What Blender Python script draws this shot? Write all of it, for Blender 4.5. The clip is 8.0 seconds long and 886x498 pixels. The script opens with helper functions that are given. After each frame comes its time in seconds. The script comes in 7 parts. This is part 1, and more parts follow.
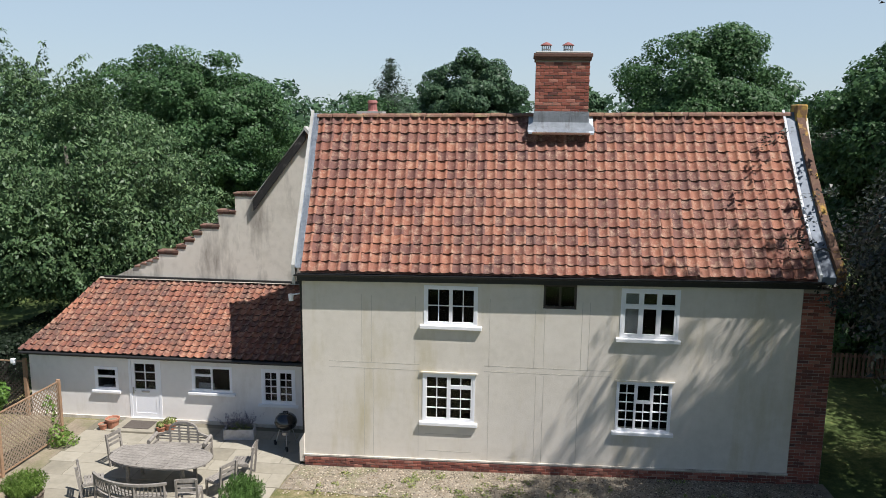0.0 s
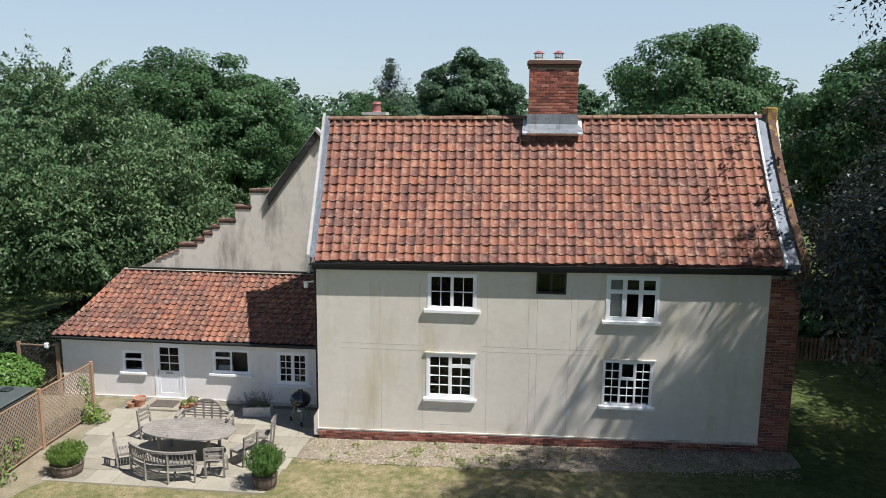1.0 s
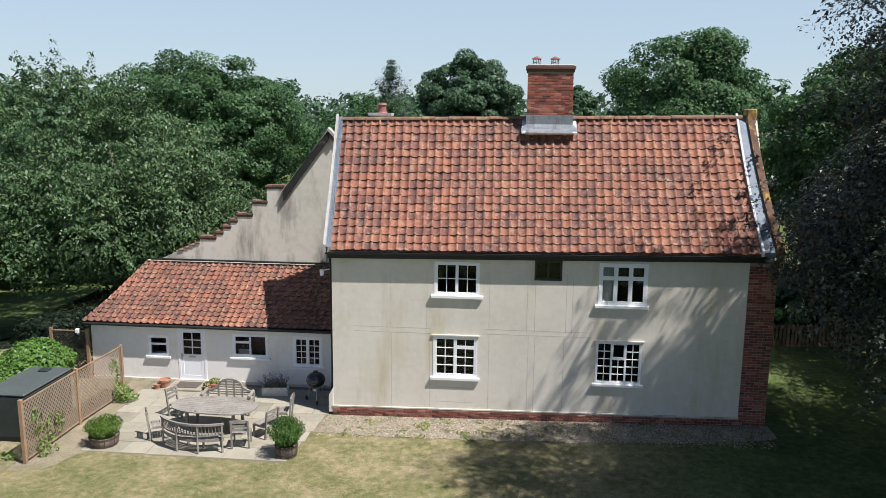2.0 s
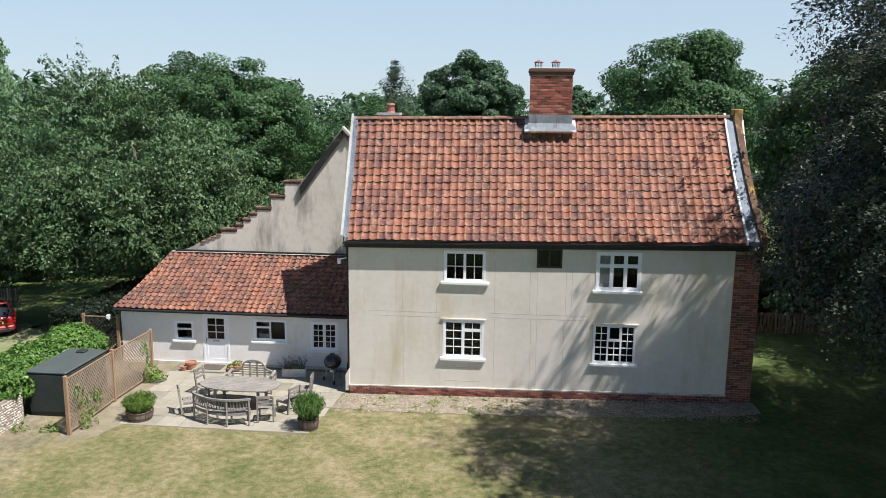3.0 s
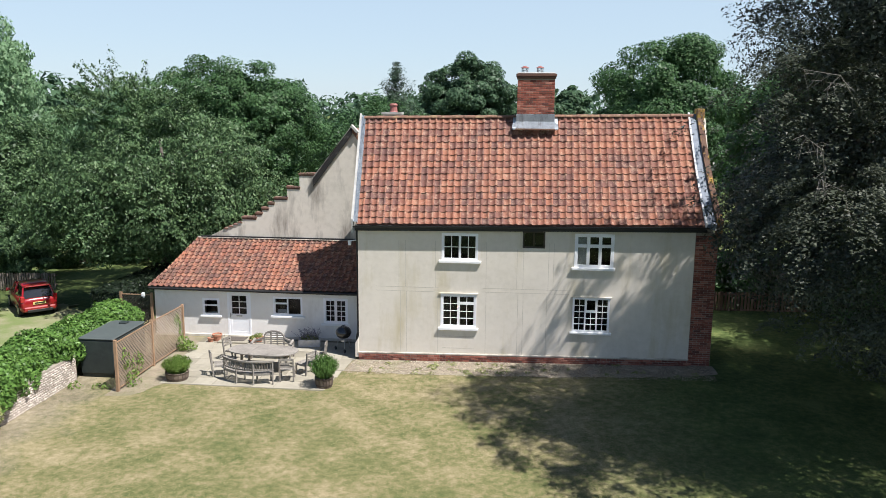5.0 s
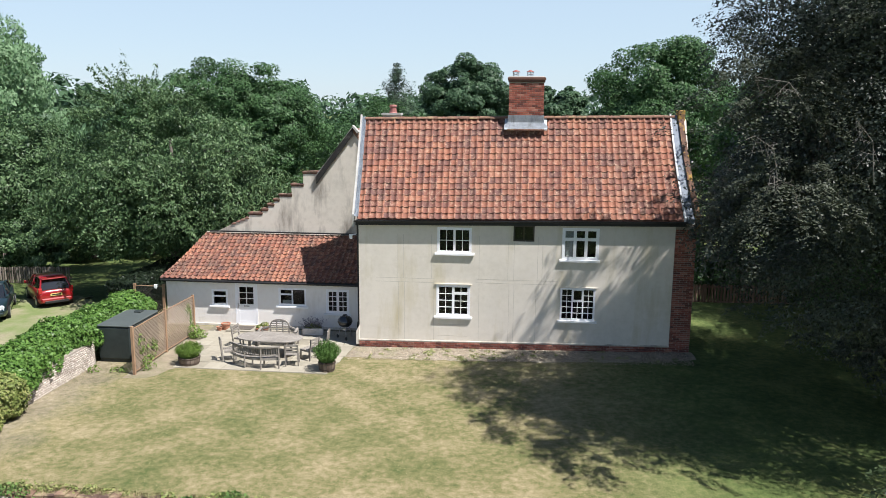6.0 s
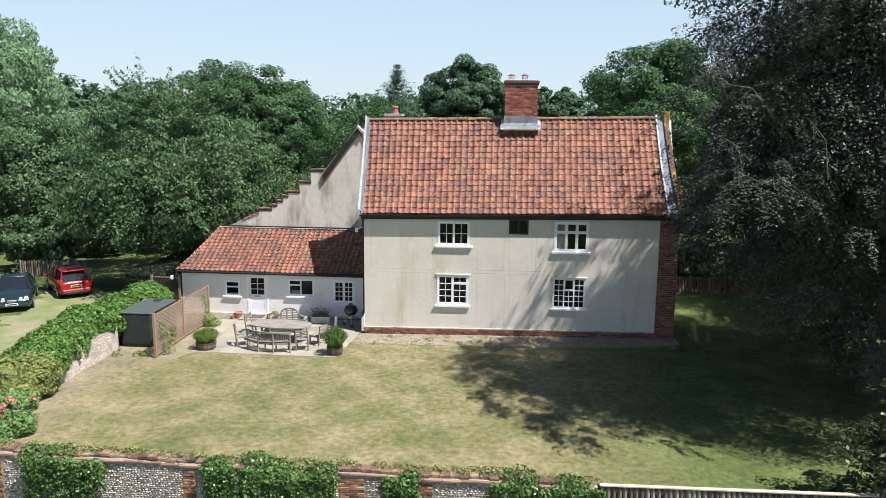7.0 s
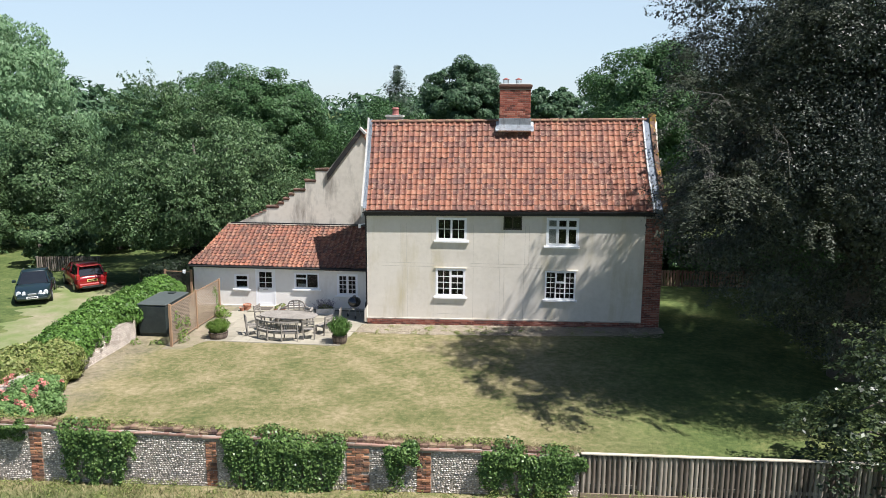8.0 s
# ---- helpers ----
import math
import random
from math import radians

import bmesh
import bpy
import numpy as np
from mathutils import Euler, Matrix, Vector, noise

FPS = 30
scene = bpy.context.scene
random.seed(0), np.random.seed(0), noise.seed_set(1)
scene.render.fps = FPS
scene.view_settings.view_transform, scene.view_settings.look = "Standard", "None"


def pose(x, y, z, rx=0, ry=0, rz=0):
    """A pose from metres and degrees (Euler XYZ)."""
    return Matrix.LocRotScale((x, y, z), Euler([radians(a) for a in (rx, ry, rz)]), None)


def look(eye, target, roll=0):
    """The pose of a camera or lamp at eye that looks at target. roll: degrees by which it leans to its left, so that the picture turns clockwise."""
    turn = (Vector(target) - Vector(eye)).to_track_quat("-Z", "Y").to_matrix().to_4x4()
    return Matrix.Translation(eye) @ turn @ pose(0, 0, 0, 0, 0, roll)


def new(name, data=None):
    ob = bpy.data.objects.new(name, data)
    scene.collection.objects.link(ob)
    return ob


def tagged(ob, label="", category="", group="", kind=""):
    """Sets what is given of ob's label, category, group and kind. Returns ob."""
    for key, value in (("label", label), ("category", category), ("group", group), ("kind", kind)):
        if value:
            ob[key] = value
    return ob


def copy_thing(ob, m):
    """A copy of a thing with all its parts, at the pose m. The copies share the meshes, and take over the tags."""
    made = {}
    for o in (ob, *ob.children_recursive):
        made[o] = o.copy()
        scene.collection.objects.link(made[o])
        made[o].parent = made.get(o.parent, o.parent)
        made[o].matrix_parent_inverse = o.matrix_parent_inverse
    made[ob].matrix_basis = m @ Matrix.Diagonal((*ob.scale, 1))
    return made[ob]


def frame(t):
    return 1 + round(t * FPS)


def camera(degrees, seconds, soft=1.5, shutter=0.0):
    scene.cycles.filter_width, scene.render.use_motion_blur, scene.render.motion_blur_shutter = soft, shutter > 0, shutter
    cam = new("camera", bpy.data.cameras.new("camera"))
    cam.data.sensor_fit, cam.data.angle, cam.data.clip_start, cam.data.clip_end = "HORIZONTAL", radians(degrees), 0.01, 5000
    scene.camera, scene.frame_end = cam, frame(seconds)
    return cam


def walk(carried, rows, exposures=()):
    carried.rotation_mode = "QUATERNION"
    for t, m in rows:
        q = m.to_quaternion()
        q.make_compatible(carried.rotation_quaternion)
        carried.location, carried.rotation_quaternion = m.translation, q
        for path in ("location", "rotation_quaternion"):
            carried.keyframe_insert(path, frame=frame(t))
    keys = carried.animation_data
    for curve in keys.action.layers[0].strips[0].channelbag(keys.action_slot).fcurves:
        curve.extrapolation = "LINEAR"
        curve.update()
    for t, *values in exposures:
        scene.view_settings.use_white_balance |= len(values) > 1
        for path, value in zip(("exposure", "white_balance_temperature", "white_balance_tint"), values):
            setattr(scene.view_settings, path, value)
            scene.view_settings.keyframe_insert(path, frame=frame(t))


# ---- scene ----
cam = camera(60.3, 8.0, soft=0.75)
PATH = [
    (0, (5.655, -19.171, 9.466), (5.458, -17.21, 9.125), 0.7),
    (0.5, (5.713, -20.161, 9.569), (5.518, -18.201, 9.222), 0.7),
    (1, (5.748, -21.118, 9.632), (5.556, -19.158, 9.283), 0.6),
    (1.5, (5.741, -22.069, 9.648), (5.554, -20.108, 9.3), 0.6),
    (3, (5.568, -24.947, 9.664), (5.383, -22.987, 9.314), 0.6),
    (3.5, (5.572, -25.894, 9.639), (5.385, -23.933, 9.289), 0.6),
    (4, (5.689, -26.796, 9.638), (5.502, -24.836, 9.288), 0.5),
    (4.5, (5.824, -27.704, 9.664), (5.638, -25.744, 9.312), 0.5),
    (6, (6.454, -30.43, 9.77), (6.263, -28.471, 9.416), 0.5),
    (6.5, (6.52, -31.494, 9.829), (6.333, -29.534, 9.473), 0.5),
    (7, (6.614, -32.563, 9.844), (6.426, -30.604, 9.489), 0.5),
    (7.5, (6.73, -33.571, 9.977), (6.543, -31.612, 9.618), 0.5),
    (8, (6.898, -34.501, 10.027), (6.709, -32.543, 9.668), 0.4),
]
walk(cam, [(t, look(eye, target, roll)) for t, eye, target, roll in PATH], exposures=[(0.0, 0.37, 6330, 13), (4.0, 0.59, 6330, 13), (8.0, 0.71, 6330, 13)])

# ---- world and sun: light travels along SUN ----
SUN = Vector((-0.53, 0.25, -1.0)).normalized()
world = bpy.data.worlds.new("sky")
scene.world = world
world.use_nodes = True
wn = world.node_tree.nodes
sky = wn.new("ShaderNodeTexSky")
sky.sky_type = "NISHITA"
sky.sun_disc = False
sky.sun_elevation = math.asin(-SUN.z)
sky.sun_rotation = math.atan2(-SUN.x, -SUN.y)
sky.air_density, sky.dust_density, sky.ozone_density = 1.0, 0.3, 2.0
wn["Background"].inputs["Strength"].default_value = 0.068
# summer haze whitens the clear sky towards the horizon
haze = wn.new("ShaderNodeMix")
haze.data_type = "RGBA"
coord = wn.new("ShaderNodeTexCoord")
split = wn.new("ShaderNodeSeparateXYZ")
low = wn.new("ShaderNodeMapRange")
low.interpolation_type = "SMOOTHSTEP"
low.inputs[1].default_value, low.inputs[2].default_value, low.inputs[3].default_value, low.inputs[4].default_value = 0.12, 0.40, 0.65, 0.0
world.node_tree.links.new(coord.outputs["Generated"], split.inputs[0])
world.node_tree.links.new(split.outputs["Z"], low.inputs[0])
world.node_tree.links.new(low.outputs[0], haze.inputs[0])
haze.inputs[7].default_value = (6.5, 8.15, 9.35, 1)
world.node_tree.links.new(sky.outputs["Color"], haze.inputs[6])
world.node_tree.links.new(haze.outputs[2], wn["Background"].inputs["Color"])
sun = new("sun", bpy.data.lights.new("sun", "SUN"))
sun.data.energy, sun.data.angle, sun.data.color = 5.6, radians(0.55), (1.0, 0.965, 0.91)
sun.matrix_world = look((0, 0, 60), Vector((0, 0, 60)) + SUN)

# ---- materials ----
def nodes_of(name):
    m = bpy.data.materials.new(name)
    m.use_nodes = True
    return m, m.node_tree.nodes, m.node_tree.links, m.node_tree.nodes["Principled BSDF"]


def ramp_node(n, stops):
    r = n.new("ShaderNodeValToRGB")
    e = r.color_ramp.elements
    while len(e) < len(stops):
        e.new(0.5)
    for el, (p, c) in zip(e, stops):
        el.position, el.color = p, (*c, 1)
    return r


def surface(name, stops, grain=12.0, coarse=0.7, rough=0.8, bump=0.25, bump_scale=None, stain=None, stain_scale=(0.8, 0.8, 0.8),
            stain_range=(0.45, 0.7), stain_amount=0.6, vary="", vary_amount=0.5, metal=0.0, bump_dist=0.01, coat=0.0, fleck=None, fleck_scale=7.0, fleck_range=(0.60, 0.70)):
    """A surface whose colour runs over stops by noise at two scales, with a stain colour in patches and a relief."""
    m, n, l, p = nodes_of(name)
    geo = n.new("ShaderNodeNewGeometry")
    tex1, tex2 = n.new("ShaderNodeTexNoise"), n.new("ShaderNodeTexNoise")
    for tex, s in ((tex1, grain), (tex2, coarse)):
        tex.inputs["Scale"].default_value = s
        tex.inputs["Detail"].default_value = 5
        tex.inputs["Roughness"].default_value = 0.6
        l.new(geo.outputs["Position"], tex.inputs["Vector"])
    mix = n.new("ShaderNodeMix")
    mix.inputs[0].default_value = 0.5
    l.new(tex1.outputs["Fac"], mix.inputs[2])
    l.new(tex2.outputs["Fac"], mix.inputs[3])
    fac = mix.outputs[0]
    if vary:
        if vary == "object":
            rnd = n.new("ShaderNodeObjectInfo").outputs["Random"]
        else:
            rnd = geo.outputs["Random Per Island"]
        mv = n.new("ShaderNodeMix")
        mv.inputs[0].default_value = vary_amount
        l.new(fac, mv.inputs[2])
        l.new(rnd, mv.inputs[3])
        fac = mv.outputs[0]
    r = ramp_node(n, stops)
    l.new(fac, r.inputs[0])
    col = r.outputs[0]
    if stain:
        mp = n.new("ShaderNodeMapping")
        mp.inputs["Scale"].default_value = stain_scale
        l.new(geo.outputs["Position"], mp.inputs[0])
        t3 = n.new("ShaderNodeTexNoise")
        t3.inputs["Scale"].default_value = 1.0
        t3.inputs["Detail"].default_value = 6
        t3.inputs["Roughness"].default_value = 0.65
        l.new(mp.outputs[0], t3.inputs["Vector"])
        rr = n.new("ShaderNodeMapRange")
        rr.inputs[1].default_value, rr.inputs[2].default_value = stain_range
        rr.inputs[3].default_value, rr.inputs[4].default_value = 0.0, stain_amount
        l.new(t3.outputs["Fac"], rr.inputs[0])
        ms = n.new("ShaderNodeMix")
        ms.data_type = "RGBA"
        l.new(rr.outputs[0], ms.inputs[0])
        l.new(col, ms.inputs[6])
        ms.inputs[7].default_value = (*stain, 1)
        col = ms.outputs[2]
    if fleck:
        t4 = n.new("ShaderNodeTexNoise")
        t4.inputs["Scale"].default_value = fleck_scale
        t4.inputs["Detail"].default_value = 8
        t4.inputs["Roughness"].default_value = 0.75
        l.new(geo.outputs["Position"], t4.inputs["Vector"])
        r4 = n.new("ShaderNodeMapRange")
        r4.inputs[1].default_value, r4.inputs[2].default_value = fleck_range
        r4.inputs[3].default_value, r4.inputs[4].default_value = 0.0, 0.75
        l.new(t4.outputs["Fac"], r4.inputs[0])
        m4 = n.new("ShaderNodeMix")
        m4.data_type = "RGBA"
        l.new(r4.outputs[0], m4.inputs[0])
        l.new(col, m4.inputs[6])
        m4.inputs[7].default_value = (*fleck, 1)
        col = m4.outputs[2]
    l.new(col, p.inputs["Base Color"])
    p.inputs["Roughness"].default_value = rough
    p.inputs["Metallic"].default_value = metal
    p.inputs["Coat Weight"].default_value = coat
    if bump:
        tb = n.new("ShaderNodeTexNoise")
        tb.inputs["Scale"].default_value = bump_scale or grain * 2
        tb.inputs["Detail"].default_value = 4
        l.new(geo.outputs["Position"], tb.inputs["Vector"])
        b = n.new("ShaderNodeBump")
        b.inputs["Strength"].default_value = bump
        b.inputs["Distance"].default_value = bump_dist
        l.new(tb.outputs["Fac"], b.inputs["Height"])
        l.new(b.outputs[0], p.inputs["Normal"])
    return m


def leaf_material(name, dark, mid, light, gloss=0.45, through_light=0.25, patch=0.35, shine=0.22, spread=0.55):
    m, n, l, p = nodes_of(name)
    geo = n.new("ShaderNodeNewGeometry")
    tex = n.new("ShaderNodeTexNoise")
    tex.inputs["Scale"].default_value = patch
    tex.inputs["Detail"].default_value = 4
    l.new(geo.outputs["Position"], tex.inputs["Vector"])
    mv = n.new("ShaderNodeMix")
    mv.inputs[0].default_value = spread
    l.new(tex.outputs["Fac"], mv.inputs[2])
    l.new(geo.outputs["Random Per Island"], mv.inputs[3])
    r = ramp_node(n, [(0.15, dark), (0.5, mid), (0.9, light)])
    l.new(mv.outputs[0], r.inputs[0])
    l.new(r.outputs[0], p.inputs["Base Color"])
    p.inputs["Roughness"].default_value = gloss
    p.inputs["Specular IOR Level"].default_value = shine
    t = n.new("ShaderNodeBsdfTranslucent")
    l.new(r.outputs[0], t.inputs["Color"])
    mx = n.new("ShaderNodeMixShader")
    mx.inputs[0].default_value = through_light
    l.new(p.outputs[0], mx.inputs[1])
    l.new(t.outputs[0], mx.inputs[2])
    l.new(mx.outputs[0], n["Material Output"].inputs[0])
    return m


def glass_material(name):
    m, n, l, p = nodes_of(name)
    p.inputs["Base Color"].default_value = (0.76, 0.83, 0.86, 1)
    p.inputs["Roughness"].default_value = 0.03
    p.inputs["Transmission Weight"].default_value = 1.0
    p.inputs["IOR"].default_value = 1.33
    return m


TILE_STOPS = [(0.24, (0.078, 0.042, 0.039)), (0.38, (0.134, 0.055, 0.041)), (0.50, (0.195, 0.072, 0.045)), (0.62, (0.268, 0.100, 0.055)), (0.78, (0.330, 0.170, 0.105))]
TILE_KW = dict(grain=26, coarse=0.32, rough=0.78, bump=0.5, bump_scale=45, stain=(0.105, 0.064, 0.055), stain_scale=(0.8, 0.22, 0.22),
               stain_range=(0.46, 0.70), stain_amount=0.42, fleck=(0.42, 0.28, 0.19), fleck_scale=6.0, fleck_range=(0.50, 0.68), vary_amount=0.29)
M_tile = surface("clay_tile", TILE_STOPS, vary="object", **TILE_KW)
M_tile_joined = surface("clay_tile_field", TILE_STOPS, vary="island", **TILE_KW)
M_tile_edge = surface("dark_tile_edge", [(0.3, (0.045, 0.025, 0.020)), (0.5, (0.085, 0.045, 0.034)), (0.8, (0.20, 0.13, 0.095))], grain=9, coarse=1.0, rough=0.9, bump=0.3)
OLD_KW = dict(TILE_KW, stain=(0.060, 0.042, 0.035), stain_scale=(1.0, 0.6, 0.6), stain_range=(0.43, 0.64), stain_amount=0.75)
M_oldtile = surface("old_clay_tile", TILE_STOPS, vary="object", **OLD_KW)
M_oldtile_joined = surface("old_clay_tile_field", TILE_STOPS, vary="island", **OLD_KW)
M_ridge = surface("ridge_clay", [(0.3, (0.10, 0.055, 0.04)), (0.55, (0.19, 0.095, 0.062)), (0.8, (0.29, 0.18, 0.12))], grain=10, coarse=2.0, stain=(0.34, 0.27, 0.13), stain_scale=(2.5, 2.5, 2.5), stain_range=(0.5, 0.66), stain_amount=0.7, fleck=(0.45, 0.40, 0.32))
BRICK_STOPS = [(0.2, (0.10, 0.04, 0.034)), (0.45, (0.21, 0.068, 0.047)), (0.65, (0.30, 0.102, 0.07)), (0.85, (0.38, 0.185, 0.135))]
M_brick = surface("red_brick", BRICK_STOPS, grain=18, coarse=1.2, rough=0.9, bump=0.5, bump_scale=70, vary="object", vary_amount=0.6, stain=(0.09, 0.06, 0.05), stain_scale=(1.5, 1.5, 1.5), stain_range=(0.5, 0.75))
M_stackbrick = surface("chimney_brick", [(0.2, (0.13, 0.048, 0.038)), (0.42, (0.27, 0.082, 0.055)), (0.62, (0.36, 0.12, 0.08)), (0.85, (0.45, 0.22, 0.16))], grain=18, coarse=1.2, rough=0.9, bump=0.5, bump_scale=70, vary="object", vary_amount=0.6, stain=(0.14, 0.07, 0.05), stain_scale=(1.5, 1.5, 1.5), stain_range=(0.55, 0.75), stain_amount=0.5)
M_darkbrick = surface("weathered_dark_brick", [(0.25, (0.07, 0.045, 0.038)), (0.5, (0.14, 0.075, 0.055)), (0.8, (0.22, 0.13, 0.095))], grain=14, coarse=1.5, rough=0.95, bump=0.5, bump_scale=40)
M_stepbrick = surface("mossy_step_brick", [(0.25, (0.065, 0.042, 0.034)), (0.5, (0.16, 0.085, 0.062)), (0.8, (0.27, 0.16, 0.115))], grain=11, coarse=2.0, rough=0.95, bump=0.6, bump_scale=40, vary="island", vary_amount=0.4, stain=(0.20, 0.19, 0.12), stain_scale=(3, 3, 3), stain_range=(0.52, 0.66), stain_amount=0.7)
M_oldbrick = surface("old_garden_brick", [(0.2, (0.12, 0.06, 0.042)), (0.45, (0.27, 0.12, 0.07)), (0.65, (0.39, 0.17, 0.085)), (0.85, (0.47, 0.27, 0.16))], grain=14, coarse=1.0, rough=0.95, bump=0.6, bump_scale=40, vary="object", vary_amount=0.55, stain=(0.09, 0.075, 0.055), stain_scale=(1.6, 1.6, 1.6), stain_range=(0.46, 0.62), stain_amount=0.75)
M_topbrick = surface("crumbling_brown_brick", [(0.2, (0.05, 0.032, 0.026)), (0.45, (0.11, 0.062, 0.044)), (0.65, (0.18, 0.105, 0.07)), (0.85, (0.30, 0.22, 0.15))], grain=22, coarse=1.4, rough=0.95, bump=0.9, bump_scale=30, bump_dist=0.02, vary="object", vary_amount=0.45, stain=(0.33, 0.26, 0.15), stain_scale=(3, 3, 3), stain_range=(0.5, 0.62), stain_amount=0.7)
M_copetile = surface("pinkish_coping_tile", [(0.25, (0.14, 0.08, 0.065)), (0.5, (0.25, 0.14, 0.105)), (0.8, (0.36, 0.24, 0.19))], grain=18, coarse=1.6, rough=0.9, bump=0.5, bump_scale=40, vary="object", vary_amount=0.45, stain=(0.15, 0.12, 0.085), stain_scale=(2, 2, 2), stain_amount=0.6)
M_mortar = surface("lime_mortar", [(0.3, (0.26, 0.22, 0.18)), (0.7, (0.42, 0.37, 0.31))], grain=30, rough=0.95)
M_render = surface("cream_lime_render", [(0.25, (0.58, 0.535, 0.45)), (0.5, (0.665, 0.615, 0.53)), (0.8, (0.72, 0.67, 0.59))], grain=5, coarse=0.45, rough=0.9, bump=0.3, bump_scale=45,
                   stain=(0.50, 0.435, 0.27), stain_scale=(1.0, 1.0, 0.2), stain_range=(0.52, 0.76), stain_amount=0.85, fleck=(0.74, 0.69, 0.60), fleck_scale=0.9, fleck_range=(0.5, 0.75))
M_render_pale = surface("pale_painted_render", [(0.25, (0.71, 0.675, 0.63)), (0.5, (0.785, 0.75, 0.705)), (0.8, (0.83, 0.80, 0.755))], grain=5, coarse=0.6, rough=0.88, bump=0.25, bump_scale=50,
                        stain=(0.50, 0.44, 0.36), stain_scale=(1.6, 1.6, 0.5), stain_range=(0.55, 0.8), stain_amount=0.5)
M_render_old = surface("weathered_render", [(0.25, (0.50, 0.455, 0.385)), (0.5, (0.63, 0.58, 0.50)), (0.8, (0.70, 0.65, 0.565))], grain=4, coarse=0.5, rough=0.92, bump=0.3, bump_scale=40,
                       stain=(0.15, 0.125, 0.105), stain_scale=(1.1, 1.1, 0.28), stain_range=(0.47, 0.66), stain_amount=0.8)
M_line = surface("scribed_line", [(0.3, (0.42, 0.39, 0.33)), (0.7, (0.58, 0.54, 0.46))], grain=1.5, rough=0.95, bump=0)
M_white = surface("white_gloss_paint", [(0.3, (0.82, 0.83, 0.85)), (0.7, (0.88, 0.88, 0.89))], grain=8, rough=0.35, bump=0.05)
M_sill = surface("white_sill_paint", [(0.3, (0.78, 0.78, 0.78)), (0.7, (0.86, 0.86, 0.86))], grain=8, rough=0.55, bump=0.1)
M_glass = glass_material("window_glass")
# Near-black rooms: the unlit interior's shade is painted into this colour.
M_inside = surface("near_black_room_shade", [(0.3, (0.016, 0.015, 0.014)), (0.7, (0.03, 0.028, 0.026))], grain=4, rough=0.95, bump=0)
M_cloth = surface("pale_curtain_cloth", [(0.3, (0.42, 0.40, 0.38)), (0.7, (0.55, 0.53, 0.50))], grain=20, rough=0.95)
M_black = surface("black_gutter_plastic", [(0.3, (0.010, 0.010, 0.010)), (0.7, (0.02, 0.02, 0.02))], grain=10, rough=0.6, bump=0.05)
M_lead = surface("lead_flashing", [(0.3, (0.20, 0.235, 0.28)), (0.55, (0.33, 0.375, 0.425)), (0.8, (0.52, 0.56, 0.60))], grain=9, coarse=1.5, rough=0.65, bump=0.4, bump_scale=14, fleck=(0.46, 0.46, 0.44), fleck_scale=5.0)
M_lead_pale = surface("pale_lead_flashing", [(0.3, (0.30, 0.34, 0.38)), (0.55, (0.46, 0.50, 0.54)), (0.8, (0.64, 0.67, 0.70))], grain=7, coarse=1.5, rough=0.65, bump=0.3, bump_scale=14, stain=(0.15, 0.14, 0.13), stain_scale=(6, 6, 0.8), stain_range=(0.55, 0.7), stain_amount=0.6)
M_fillet = surface("white_mortar_fillet", [(0.3, (0.50, 0.52, 0.54)), (0.7, (0.70, 0.71, 0.72))], grain=9, coarse=3, rough=0.85, bump=0.5, bump_scale=16, stain=(0.22, 0.23, 0.24), stain_scale=(5, 5, 5), stain_range=(0.54, 0.68), stain_amount=0.7)
M_lead_blue = surface("blue_grey_lead", [(0.3, (0.085, 0.11, 0.145)), (0.55, (0.15, 0.185, 0.23)), (0.8, (0.27, 0.31, 0.36))], grain=8, coarse=1.2, rough=0.6, bump=0.3, bump_scale=14)
M_coping = surface("pale_coping_render", [(0.3, (0.33, 0.33, 0.31)), (0.7, (0.50, 0.49, 0.46))], grain=6, coarse=1.5, rough=0.85, stain=(0.25, 0.24, 0.2), stain_scale=(2, 2, 2))
M_lichen = surface("lichened_brick_coping", [(0.25, (0.06, 0.038, 0.03)), (0.5, (0.12, 0.068, 0.048)), (0.8, (0.20, 0.13, 0.08))], grain=12, coarse=2, rough=0.95, bump=0.7, stain=(0.50, 0.31, 0.06), stain_scale=(3.5, 3.5, 3.5), stain_range=(0.55, 0.66), stain_amount=0.8)
M_ochre = surface("ochre_lichened_brick", [(0.25, (0.12, 0.07, 0.045)), (0.5, (0.24, 0.14, 0.07)), (0.8, (0.36, 0.24, 0.11))], grain=9, coarse=2.5, rough=0.95, bump=0.5, stain=(0.55, 0.36, 0.06), stain_scale=(3, 3, 3), stain_range=(0.44, 0.58), stain_amount=0.85)
M_barge = surface("weathered_black_board", [(0.3, (0.008, 0.008, 0.008)), (0.6, (0.018, 0.016, 0.015)), (0.85, (0.07, 0.06, 0.055))], grain=7, coarse=2.5, rough=0.8, bump=0.3, stain=(0.20, 0.18, 0.16), stain_scale=(2.5, 2.5, 2.5), stain_range=(0.58, 0.72), stain_amount=0.6)
M_darkwood = surface("dark_stained_timber", [(0.3, (0.025, 0.02, 0.016)), (0.7, (0.07, 0.055, 0.045))], grain=14, rough=0.7, bump=0.2)


# ---- mesh helpers ----
def add_box(bm, x0, x1, y0, y1, z0, z1, m=None):
    vs = [bm.verts.new((x, y, z)) for x in (x0, x1) for y in (y0, y1) for z in (z0, z1)]
    for f in ((0, 1, 3, 2), (4, 6, 7, 5), (0, 4, 5, 1), (2, 3, 7, 6), (0, 2, 6, 4), (1, 5, 7, 3)):
        bm.faces.new([vs[i] for i in f])
    if m is not None:
        for v in vs:
            v.co = m @ v.co
    return vs


